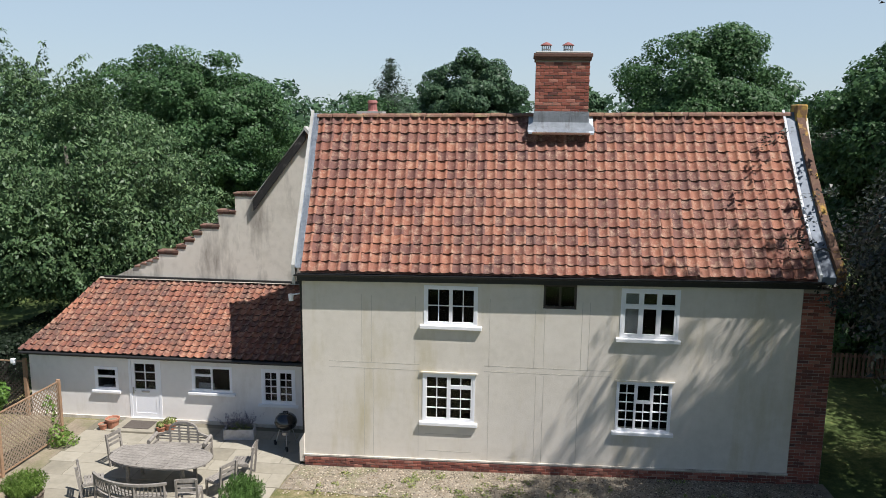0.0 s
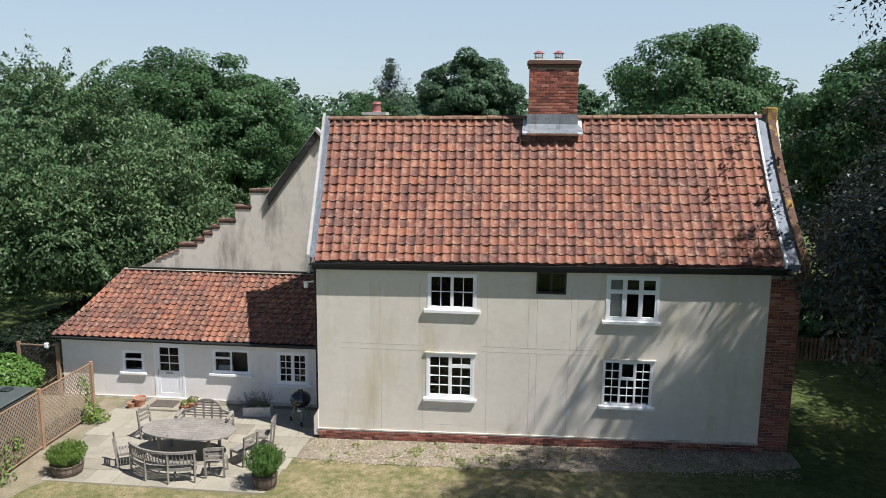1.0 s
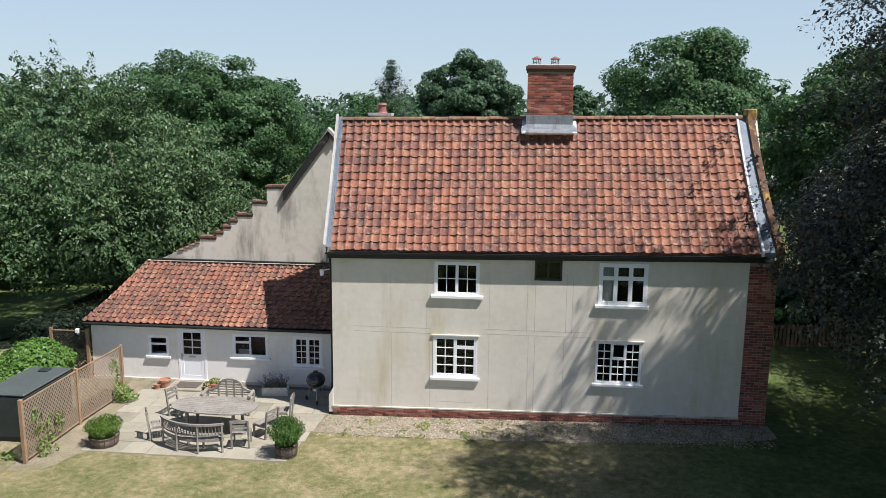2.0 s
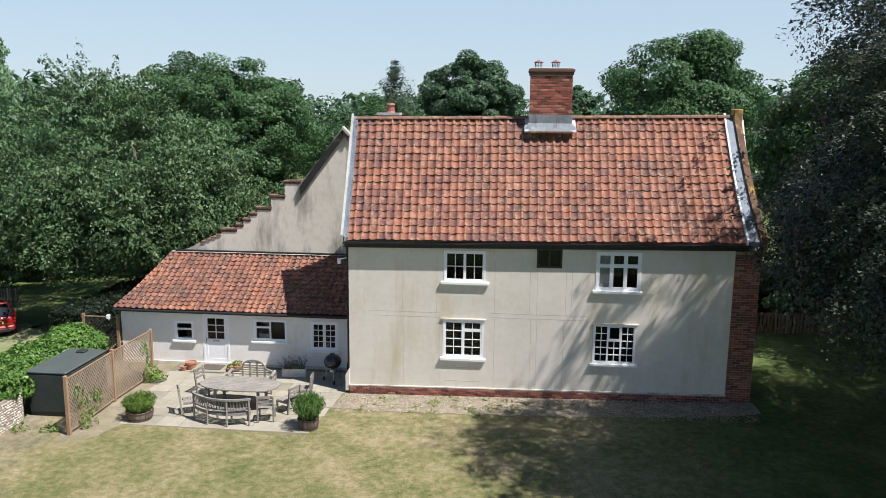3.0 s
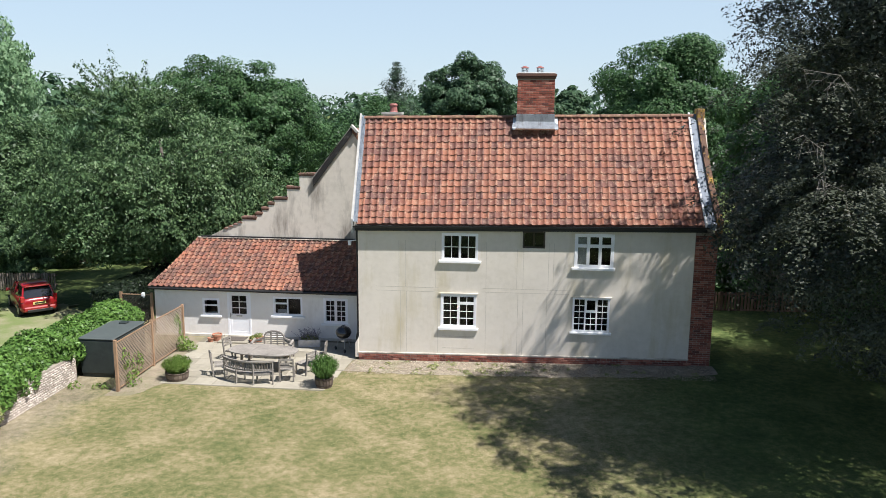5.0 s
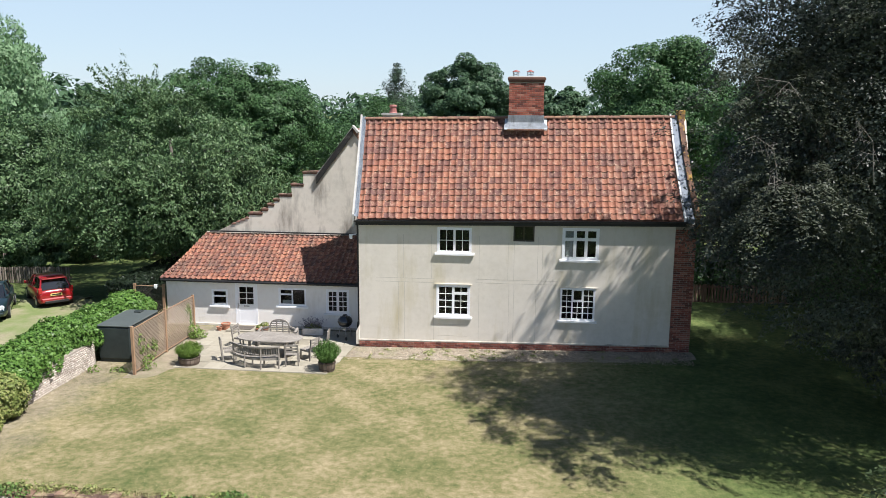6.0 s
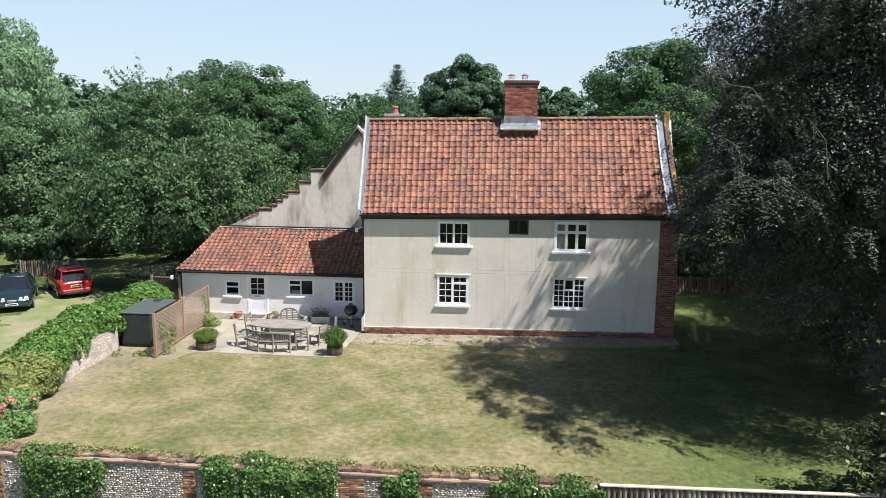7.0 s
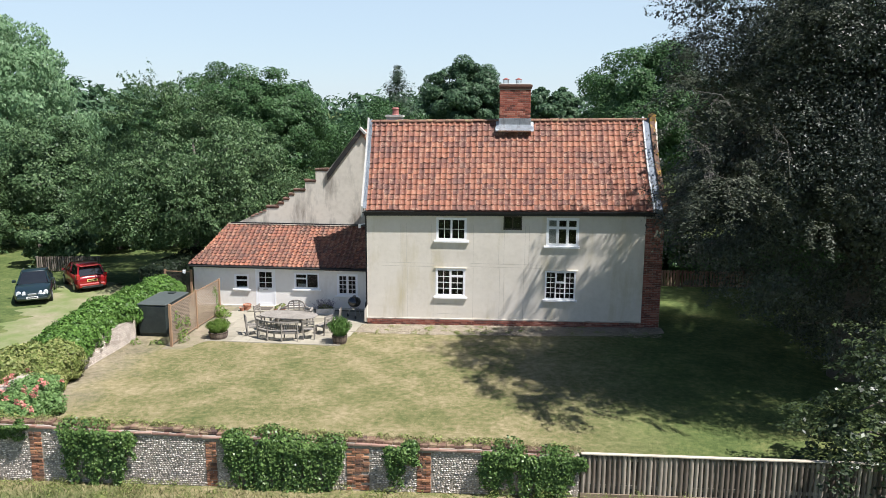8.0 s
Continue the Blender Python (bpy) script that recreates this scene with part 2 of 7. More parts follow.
def add_ring_tube(bm, rings, sides=8, cap=True):
    """A tube through rings of (centre, radius, direction)."""
    loops = []
    for c, r, d in rings:
        q = Vector(d).normalized().to_track_quat("Z", "Y").to_matrix()
        loops.append([bm.verts.new(Vector(c) + q @ Vector((r * math.cos(a), r * math.sin(a), 0))) for a in [2 * math.pi * k / sides for k in range(sides)]])
    for a, b in zip(loops, loops[1:]):
        for k in range(sides):
            bm.faces.new((a[k], a[(k + 1) % sides], b[(k + 1) % sides], b[k]))
    if cap:
        bm.faces.new(list(reversed(loops[0])))
        bm.faces.new(loops[-1])


def add_rod(bm, p, q, r0, r1=None, sides=8):
    d = Vector(q) - Vector(p)
    add_ring_tube(bm, [(p, r0, d), (q, r0 if r1 is None else r1, d)], sides)


def add_lathe(bm, profile, sides=16, centre=(0, 0, 0), cap_ends=True):
    """A turned body from (radius, height) pairs."""
    c = Vector(centre)
    loops = [[bm.verts.new(c + Vector((r * math.cos(2 * math.pi * k / sides), r * math.sin(2 * math.pi * k / sides), z))) for k in range(sides)] for r, z in profile]
    for a, b in zip(loops, loops[1:]):
        for k in range(sides):
            bm.faces.new((a[k], a[(k + 1) % sides], b[(k + 1) % sides], b[k]))
    if cap_ends:
        bm.faces.new(list(reversed(loops[0])))
        bm.faces.new(loops[-1])


def mesh_of(name, bm, material, smooth=False, bevel=0.0):
    if bevel:
        bmesh.ops.bevel(bm, geom=bm.edges[:], offset=bevel, segments=1, affect="EDGES", clamp_overlap=True)
    bmesh.ops.recalc_face_normals(bm, faces=bm.faces[:])
    me = bpy.data.meshes.new(name)
    bm.to_mesh(me)
    bm.free()
    me.materials.append(material)
    if smooth:
        me.polygons.foreach_set("use_smooth", [True] * len(me.polygons))
    return me


def part(name, bm, material, parent, label="", smooth=False, bevel=0.0):
    ob = new(name, mesh_of(name, bm, material, smooth, bevel))
    ob.parent = parent
    return tagged(ob, label)


def box_part(name, dims, material, parent, label="", bevel=0.0, m=None):
    bm = bmesh.new()
    add_box(bm, *dims, m)
    return part(name, bm, material, parent, label, bevel=bevel)


def thing(name, m=None, label="", category="", group="", kind=""):
    ob = new(name)
    if m is not None:
        ob.matrix_world = m
    return tagged(ob, label, category, group, kind)


def raw_mesh(name, verts, faces, material, smooth=False):
    """A mesh from arrays: verts (n, 3), faces (m, k)."""
    verts, faces = np.asarray(verts, dtype=np.float32), np.asarray(faces, dtype=np.int32)
    me = bpy.data.meshes.new(name)
    k = faces.shape[1]
    me.vertices.add(len(verts))
    me.vertices.foreach_set("co", verts.ravel())
    me.loops.add(faces.size)
    me.loops.foreach_set("vertex_index", faces.ravel())
    me.polygons.add(len(faces))
    me.polygons.foreach_set("loop_start", np.arange(0, faces.size, k, dtype=np.int32))
    me.polygons.foreach_set("loop_total", np.full(len(faces), k, dtype=np.int32))
    if smooth:
        me.polygons.foreach_set("use_smooth", np.ones(len(faces), dtype=bool))
    me.materials.append(material)
    me.update(calc_edges=True)
    return me


def leaf_mesh(name, centres, outward, size, material, rng, aspect=0.55, up=0.35, size_spread=0.35, droop=0.0, simple=False):
    """One folded leaf (two triangles) at each centre, turned roughly outward and up."""
    n = len(centres)
    nrm = outward + rng.normal(0, 0.55, (n, 3)) + np.array([0, 0, up])
    nrm /= np.linalg.norm(nrm, axis=1, keepdims=True) + 1e-9
    t = np.cross(nrm, rng.normal(0, 1, (n, 3)))
    t[:, 2] -= droop
    t /= np.linalg.norm(t, axis=1, keepdims=True) + 1e-9
    b = np.cross(nrm, t)
    s = (size * (1 + rng.normal(0, size_spread, n)).clip(0.4, 2.0))[:, None]
    if simple:
        v = np.empty((n, 3, 3))
        v[:, 0] = centres - t * s * 0.55
        v[:, 1] = centres + t * s * 0.35 + b * s * aspect * 0.62
        v[:, 2] = centres + t * s * 0.45 - b * s * aspect * 0.62
        return raw_mesh(name, v.reshape(-1, 3), np.arange(3 * n).reshape(n, 3), material)
    v = np.empty((n, 4, 3))
    v[:, 0] = centres - t * s * 0.5
    v[:, 1] = centres + b * s * aspect * 0.5 + nrm * s * 0.08
    v[:, 2] = centres + t * s * 0.5
    v[:, 3] = centres - b * s * aspect * 0.5 + nrm * s * 0.08
    return raw_mesh(name, v.reshape(-1, 3), np.arange(4 * n).reshape(n, 4), material)

# ---- ground ----
def ground_height(x, y):
    rise = 0.02 * min(max(x, 0.0), 14.0)
    return rise * min(max((y + 9.0) / 7.0, 0.0), 1.0)


def lush_and_shade_mask(n, l, geo, wobble):
    """Greener grass: west of the garden wall, behind the house, and round the beech, where it also paints shade."""
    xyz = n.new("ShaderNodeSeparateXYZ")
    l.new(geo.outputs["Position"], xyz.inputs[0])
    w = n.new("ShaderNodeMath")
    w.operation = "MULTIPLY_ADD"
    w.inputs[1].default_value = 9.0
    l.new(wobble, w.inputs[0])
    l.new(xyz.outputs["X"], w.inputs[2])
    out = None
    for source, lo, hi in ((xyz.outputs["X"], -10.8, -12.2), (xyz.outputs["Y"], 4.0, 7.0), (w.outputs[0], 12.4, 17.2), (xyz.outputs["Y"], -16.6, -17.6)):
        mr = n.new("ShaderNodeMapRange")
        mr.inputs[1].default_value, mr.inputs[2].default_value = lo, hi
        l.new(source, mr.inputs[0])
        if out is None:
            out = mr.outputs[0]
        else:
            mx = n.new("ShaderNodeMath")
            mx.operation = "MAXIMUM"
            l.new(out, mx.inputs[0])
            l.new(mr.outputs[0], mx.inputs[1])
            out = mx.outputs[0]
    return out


def lawn_material():
    m, n, l, p = nodes_of("dry_summer_lawn")
    geo = n.new("ShaderNodeNewGeometry")
    scales = [(0.17, 3), (0.7, 6), (4.5, 6), (24.0, 4)]
    outs = []
    for s, d in scales:
        t = n.new("ShaderNodeTexNoise")
        t.inputs["Scale"].default_value = s
        t.inputs["Detail"].default_value = d
        t.inputs["Roughness"].default_value = 0.62
        l.new(geo.outputs["Position"], t.inputs["Vector"])
        outs.append(t.outputs["Fac"])

    def blend(a, b, f):
        x = n.new("ShaderNodeMix")
        x.inputs[0].default_value = f
        l.new(a, x.inputs[2])
        l.new(b, x.inputs[3])
        return x.outputs[0]

    fac = blend(blend(outs[0], outs[1], 0.62), blend(outs[2], outs[3], 0.45), 0.58)
    r = ramp_node(n, [(0.40, (0.070, 0.094, 0.031)), (0.455, (0.120, 0.126, 0.050)), (0.50, (0.174, 0.158, 0.075)), (0.545, (0.238, 0.203, 0.112)), (0.60, (0.320, 0.265, 0.165))])
    l.new(fac, r.inputs[0])
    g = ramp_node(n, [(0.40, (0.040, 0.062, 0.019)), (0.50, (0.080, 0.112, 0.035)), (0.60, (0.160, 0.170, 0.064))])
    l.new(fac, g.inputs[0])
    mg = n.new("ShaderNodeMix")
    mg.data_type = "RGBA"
    l.new(lush_and_shade_mask(n, l, geo, outs[1]), mg.inputs[0])
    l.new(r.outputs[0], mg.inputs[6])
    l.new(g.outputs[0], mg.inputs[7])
    # trodden bare earth along the west wall
    xyz = n.new("ShaderNodeSeparateXYZ")
    l.new(geo.outputs["Position"], xyz.inputs[0])
    wob = n.new("ShaderNodeMath")
    wob.operation = "MULTIPLY_ADD"
    wob.inputs[1].default_value = 5.0
    l.new(outs[1], wob.inputs[0])
    l.new(xyz.outputs["X"], wob.inputs[2])
    east = n.new("ShaderNodeMapRange")
    east.inputs[1].default_value, east.inputs[2].default_value, east.inputs[4].default_value = -5.0, -6.8, 0.8
    l.new(wob.outputs[0], east.inputs[0])
    west = n.new("ShaderNodeMath")
    west.operation = "GREATER_THAN"
    west.inputs[1].default_value = -9.8
    l.new(xyz.outputs["X"], west.inputs[0])
    both = n.new("ShaderNodeMath")
    both.operation = "MULTIPLY"
    l.new(east.outputs[0], both.inputs[0])
    l.new(west.outputs[0], both.inputs[1])
    soil = ramp_node(n, [(0.42, (0.15, 0.125, 0.085)), (0.5, (0.235, 0.20, 0.145)), (0.6, (0.33, 0.285, 0.215))])
    l.new(fac, soil.inputs[0])
    me = n.new("ShaderNodeMix")
    me.data_type = "RGBA"
    l.new(both.outputs[0], me.inputs[0])
    l.new(mg.outputs[2], me.inputs[6])
    l.new(soil.outputs[0], me.inputs[7])
    l.new(me.outputs[2], p.inputs["Base Color"])
    p.inputs["Roughness"].default_value = 0.95
    p.inputs["Specular IOR Level"].default_value = 0.15
    b = n.new("ShaderNodeBump")
    b.inputs["Strength"].default_value = 0.6
    b.inputs["Distance"].default_value = 0.025
    l.new(blend(outs[2], outs[3], 0.6), b.inputs["Height"])
    l.new(b.outputs[0], p.inputs["Normal"])
    return m


M_ground = lawn_material()
axis_x = sorted(set([-3000, -1200, -500, -250, -120, -80] + [float(v) for v in range(-50, 51, 2)] + [80, 120, 250, 500, 1200, 3000]))
axis_y = sorted(set([-3000, -1200, -500, -250, -120, -80] + [float(v) for v in range(-50, 51, 2)] + [80, 120, 250, 500, 1200, 3000]))
gv = [(x, y, ground_height(x, y)) for y in axis_y for x in axis_x]
nx = len(axis_x)
gf = [(j * nx + i, j * nx + i + 1, (j + 1) * nx + i + 1, (j + 1) * nx + i) for j in range(len(axis_y) - 1) for i in range(nx - 1)]
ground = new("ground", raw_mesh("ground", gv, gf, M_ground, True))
tagged(ground, "dry sunlit lawn of short straw-green grass", "lawn", kind="structure")


def sheet(name, outline, lift, material, label, category, step=0.4, ragged=0.0, seed=1):
    """A flat patch on the ground inside an outline, with a slightly ragged edge."""
    pts = []
    n = len(outline)
    for i in range(n):
        a, b = Vector(outline[i]), Vector(outline[(i + 1) % n])
        k = max(1, int((b - a).length / step))
        for j in range(k):
            q = a.lerp(b, j / k)
            e = noise.noise(Vector((q.x * 1.7, q.y * 1.7, seed))) * ragged
            side = Vector((-(b - a).y, (b - a).x)).normalized()
            pts.append(q + side * e)
    bm = bmesh.new()
    vs = [bm.verts.new((q.x, q.y, ground_height(q.x, q.y) + lift)) for q in pts]
    bm.faces.new(vs)
    bmesh.ops.triangulate(bm, faces=bm.faces[:])
    ob = new(name, mesh_of(name, bm, material))
    return tagged(ob, label, category, kind="structure")


M_gravel = surface("pea_gravel", [(0.25, (0.07, 0.058, 0.042)), (0.42, (0.19, 0.16, 0.115)), (0.58, (0.30, 0.26, 0.20)), (0.8, (0.44, 0.39, 0.31))], grain=38, coarse=2.2, rough=0.9, bump=1.0, bump_scale=42, bump_dist=0.03,
                   stain=(0.15, 0.17, 0.06), stain_scale=(0.9, 0.9, 0.9), stain_range=(0.52, 0.7), stain_amount=0.75)
sheet("gravel_bed", [(-0.15, 0.05), (-0.3, -1.45), (2, -1.55), (4.1, -1.65), (8, -1.6), (12.4, -1.25), (13.6, -0.9), (13.6, 0.05)], 0.012, M_gravel, "pale gravel strip with weeds along the house foot", "gravel bed", ragged=0.12)

OCT = np.array([(1, 0, 0), (0, 1, 0), (-1, 0, 0), (0, -1, 0), (0.6, 0, 0.8), (0, 0.6, 0.8), (-0.6, 0, 0.8), (0, -0.6, 0.8)], float)
OCT_F = np.array([(0, 1, 5, 4), (1, 2, 6, 5), (2, 3, 7, 6), (3, 0, 4, 7), (4, 5, 6, 7)])
M_pebble = surface("mixed_pebbles", [(0.2, (0.075, 0.058, 0.04)), (0.45, (0.20, 0.155, 0.10)), (0.65, (0.31, 0.25, 0.17)), (0.88, (0.52, 0.45, 0.35))], grain=20, rough=0.75, bump=0.0, vary="island", vary_amount=0.8)
rng_g = np.random.default_rng(31)
pv, pf, pn = [], [], 0
for i in range(9000):
    x, y = rng_g.uniform(-0.2, 13.4), -0.06 - 1.62 * rng_g.random() ** 1.15
    if y < -1.5 + 0.1 * noise.noise(Vector((x, y, 2))) and rng_g.random() < 0.6:
        continue
    s = rng_g.uniform(0.011, 0.027)
    a = rng_g.uniform(0, 6.28)
    q = OCT * np.array([s * rng_g.uniform(0.9, 1.5), s, s * 0.7])
    c, sn = math.cos(a), math.sin(a)
    q = q @ np.array([[c, sn, 0], [-sn, c, 0], [0, 0, 1]]) + np.array([x, y, ground_height(x, y) + 0.01])
    pv.append(q)
    pf.append(OCT_F + pn)
    pn += 8
tagged(new("gravel", raw_mesh("gravel", np.concatenate(pv), np.concatenate(pf), M_pebble)), "loose mixed gravel along the house foot", "gravel", kind="stuff")


def blade_material():
    m, n, l, p = nodes_of("grass_blades")
    geo = n.new("ShaderNodeNewGeometry")
    t = n.new("ShaderNodeTexNoise")
    t.inputs["Scale"].default_value = 1.3
    t.inputs["Detail"].default_value = 5
    l.new(geo.outputs["Position"], t.inputs["Vector"])
    x = n.new("ShaderNodeMix")
    x.inputs[0].default_value = 0.42
    l.new(t.outputs["Fac"], x.inputs[2])
    l.new(geo.outputs["Random Per Island"], x.inputs[3])
    r = ramp_node(n, [(0.25, (0.070, 0.100, 0.031)), (0.42, (0.136, 0.146, 0.056)), (0.52, (0.222, 0.201, 0.097)), (0.72, (0.355, 0.306, 0.186))])
    l.new(x.outputs[0], r.inputs[0])
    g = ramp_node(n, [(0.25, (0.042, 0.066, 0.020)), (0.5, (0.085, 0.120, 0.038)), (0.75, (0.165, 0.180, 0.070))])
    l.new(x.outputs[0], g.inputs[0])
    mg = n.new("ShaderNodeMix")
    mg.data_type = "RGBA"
    l.new(lush_and_shade_mask(n, l, geo, t.outputs["Fac"]), mg.inputs[0])
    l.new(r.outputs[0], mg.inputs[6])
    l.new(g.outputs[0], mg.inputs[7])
    l.new(mg.outputs[2], p.inputs["Base Color"])
    p.inputs["Roughness"].default_value = 0.8
    p.inputs["Specular IOR Level"].default_value = 0.15
    return m


nb = 140000
bx, by = rng_g.uniform(-9.5, 17.5, nb), rng_g.uniform(-15.6, -1.5, nb)
ok = ~((bx > -7.6) & (bx < -0.4) & (by > -3.66)) & ((bx > -7.4) | (rng_g.random(nb) < (bx + 9.9) / 2.6))
bx, by = bx[ok], by[ok]
ex, ey = rng_g.uniform(-9.4, 18, 16000), rng_g.uniform(-18.6, -16.4, 16000)
tall = np.concatenate([np.full(len(bx), 0.024), np.full(len(ex), 0.12)])
bx, by = np.concatenate([bx, ex]), np.concatenate([by, ey])
nb = len(bx)
bz = 0.02 * np.clip(bx, 0, 14) * np.clip((by + 9) / 7, 0, 1)
an = rng_g.uniform(0, 2 * np.pi, nb)
hh = tall * rng_g.uniform(0.5, 1.5, nb)
root = np.stack([bx, by, bz - 0.004], 1)
side = np.stack([np.cos(an), np.sin(an), np.zeros(nb)], 1) * (0.007 + 0.05 * tall)[:, None]
lean = np.stack([rng_g.normal(0, 0.6, nb) * hh, rng_g.normal(0, 0.6, nb) * hh, hh], 1)
bv = np.stack([root - side, root + side, root + lean], 1).reshape(-1, 3)
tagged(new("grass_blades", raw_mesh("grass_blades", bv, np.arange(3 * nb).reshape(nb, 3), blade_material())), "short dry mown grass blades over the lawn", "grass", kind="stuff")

# ---- farmhouse ----
def wall_with_openings(name, x0, x1, z0, z1, y0, y1, holes, material, parent, label=""):
    """An upright wall along x, from y0 (outside) to y1 (inside), with openings (xa, xb, za, zb) right through it."""
    xs = sorted({x0, x1} | {v for h in holes for v in h[:2]})
    zs = sorted({z0, z1} | {v for h in holes for v in h[2:]})
    bm = bmesh.new()

    def quad(*c):
        bm.faces.new([bm.verts.new(v) for v in c])

    def is_hole(xa, xb, za, zb):
        return any(h[0] <= xa + 1e-6 and xb <= h[1] + 1e-6 and h[2] <= za + 1e-6 and zb <= h[3] + 1e-6 for h in holes)

    for xa, xb in zip(xs, xs[1:]):
        for za, zb in zip(zs, zs[1:]):
            if is_hole(xa, xb, za, zb):
                continue
            quad((xa, y0, za), (xb, y0, za), (xb, y0, zb), (xa, y0, zb))
            quad((xa, y1, za), (xa, y1, zb), (xb, y1, zb), (xb, y1, za))
    for xa, xb, za, zb in list(holes) + [(x0, x1, z0, z1)]:
        quad((xa, y0, za), (xa, y1, za), (xb, y1, za), (xb, y0, za))
        quad((xa, y0, zb), (xb, y0, zb), (xb, y1, zb), (xa, y1, zb))
        quad((xa, y0, za), (xa, y0, zb), (xa, y1, zb), (xa, y1, za))
        quad((xb, y0, za), (xb, y1, za), (xb, y1, zb), (xb, y0, zb))
    bmesh.ops.remove_doubles(bm, verts=bm.verts[:], dist=0.0005)
    return part(name, bm, material, parent, label)


def window(parent, x0, x1, z0, z1, y, lights, sill=None, frame_w=0.06, bar=0.022, hood=False, material=None, label="white-painted casement window"):
    """A window in a wall whose outside is at y. lights: (xa, xb, za, zb, columns, rows, width of the light's own frame) as parts of the opening."""
    material = material or M_white
    w, h = x1 - x0, z1 - z0
    bm = bmesh.new()
    yo, yi = y - 0.012, y + 0.07
    add_box(bm, x0, x1, yo, yi, z0, z0 + frame_w)
    add_box(bm, x0, x1, yo, yi, z1 - frame_w, z1)
    add_box(bm, x0, x0 + frame_w, yo, yi, z0 + frame_w, z1 - frame_w)
    add_box(bm, x1 - frame_w, x1, yo, yi, z0 + frame_w, z1 - frame_w)
    win = part("window", bm, material, parent, label)
    for xa, xb, za, zb, cols, rows, fw in lights:
        a, b = x0 + frame_w + xa * (w - 2 * frame_w), x0 + frame_w + xb * (w - 2 * frame_w)
        c, d = z0 + frame_w + za * (h - 2 * frame_w), z0 + frame_w + zb * (h - 2 * frame_w)
        bm = bmesh.new()
        ya, yb = y - 0.004, y + 0.05
        add_box(bm, a, b, ya, yb, c, c + fw)
        add_box(bm, a, b, ya, yb, d - fw, d)
        add_box(bm, a, a + fw, ya, yb, c + fw, d - fw)
        add_box(bm, b - fw, b, ya, yb, c + fw, d - fw)
        part("sash", bm, material, win)
        a, b, c, d = a + fw, b - fw, c + fw, d - fw
        for i in range(1, cols):
            q = a + (b - a) * i / cols
            box_part("glazing_bar", (q - bar / 2, q + bar / 2, ya + 0.008, yb, c, d), material, win)
        for j in range(1, rows):
            q = c + (d - c) * j / rows
            box_part("glazing_bar", (a, b, ya + 0.010, yb - 0.002, q - bar / 2, q + bar / 2), material, win)
        for i in range(cols):
            for j in range(rows):
                xa2, xb2 = a + (b - a) * i / cols, a + (b - a) * (i + 1) / cols
                za2, zb2 = c + (d - c) * j / rows, c + (d - c) * (j + 1) / rows
                t = 0.006 * random.uniform(-1, 1)
                bm = bmesh.new()
                vs = add_box(bm, xa2, xb2, y + 0.026, y + 0.030, za2, zb2)
                for v in vs:
                    v.co.y += t * (v.co.z - za2) / max(zb2 - za2, 0.01)
                pane = part("pane", bm, M_glass, win)
                pane.visible_shadow = False
    if sill:
        sx0, sx1, sz0, sz1 = sill
        bm = bmesh.new()
        vs = add_box(bm, sx0, sx1, y - 0.085, y + 0.02, sz0, sz1)
        for v in vs:
            if v.co.y > y and v.co.z > sz0 + 0.01:
                v.co.z += 0.015
        part("sill", bm, M_sill, win, bevel=0.008)
    if hood:
        box_part("hood_mould", (x0 - 0.05, x1 + 0.06, y - 0.05, y + 0.02, z1 + 0.005, z1 + 0.04), M_render, win)
    return win


RIDGE_Y = 2.85


def eave_z(x):
    return 5.36 + 0.017 * x


def ridge_z(x):
    return 9.46 + 0.015 * x


house = thing("farmhouse", None, "two-storey rendered farmhouse with a red pantile roof and brick plinth", "house")
HOLES = [(3.25, 4.65, 4.10, 5.17), (6.33, 7.17, 4.66, 5.30), (8.28, 9.74, 3.96, 5.26), (3.23, 4.62, 1.45, 2.80), (8.28, 9.68, 1.45, 2.81)]
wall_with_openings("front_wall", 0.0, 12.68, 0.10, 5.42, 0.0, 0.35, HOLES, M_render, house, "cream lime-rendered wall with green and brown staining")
# side, back and inside of the shell
for xa, xb in ((0.0, 0.35), (12.95, 13.4)):
    bm = bmesh.new()
    prof = [(0.352, 0.0), (0.352, 5.5), (RIDGE_Y, ridge_z(xa) - 0.1), (5.7, 5.5), (5.7, 0.0)]
    va = [bm.verts.new((xa, y, z)) for y, z in prof]
    vb = [bm.verts.new((xb, y, z)) for y, z in prof]
    bm.faces.new(va)
    bm.faces.new(vb)
    for i in range(5):
        bm.faces.new((va[i], va[(i + 1) % 5], vb[(i + 1) % 5], vb[i]))
    part("gable_wall", bm, M_render_old, house, "weathered render gable wall")
box_part("back_wall", (0.35, 12.95, 5.4, 5.7, 0.0, 5.5), M_render, house)
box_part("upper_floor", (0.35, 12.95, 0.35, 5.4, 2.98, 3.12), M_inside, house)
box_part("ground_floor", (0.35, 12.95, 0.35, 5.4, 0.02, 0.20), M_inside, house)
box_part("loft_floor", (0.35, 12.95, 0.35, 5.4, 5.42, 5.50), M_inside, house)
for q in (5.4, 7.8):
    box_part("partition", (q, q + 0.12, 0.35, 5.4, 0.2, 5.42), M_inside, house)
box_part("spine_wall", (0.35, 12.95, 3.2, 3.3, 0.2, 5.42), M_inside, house)

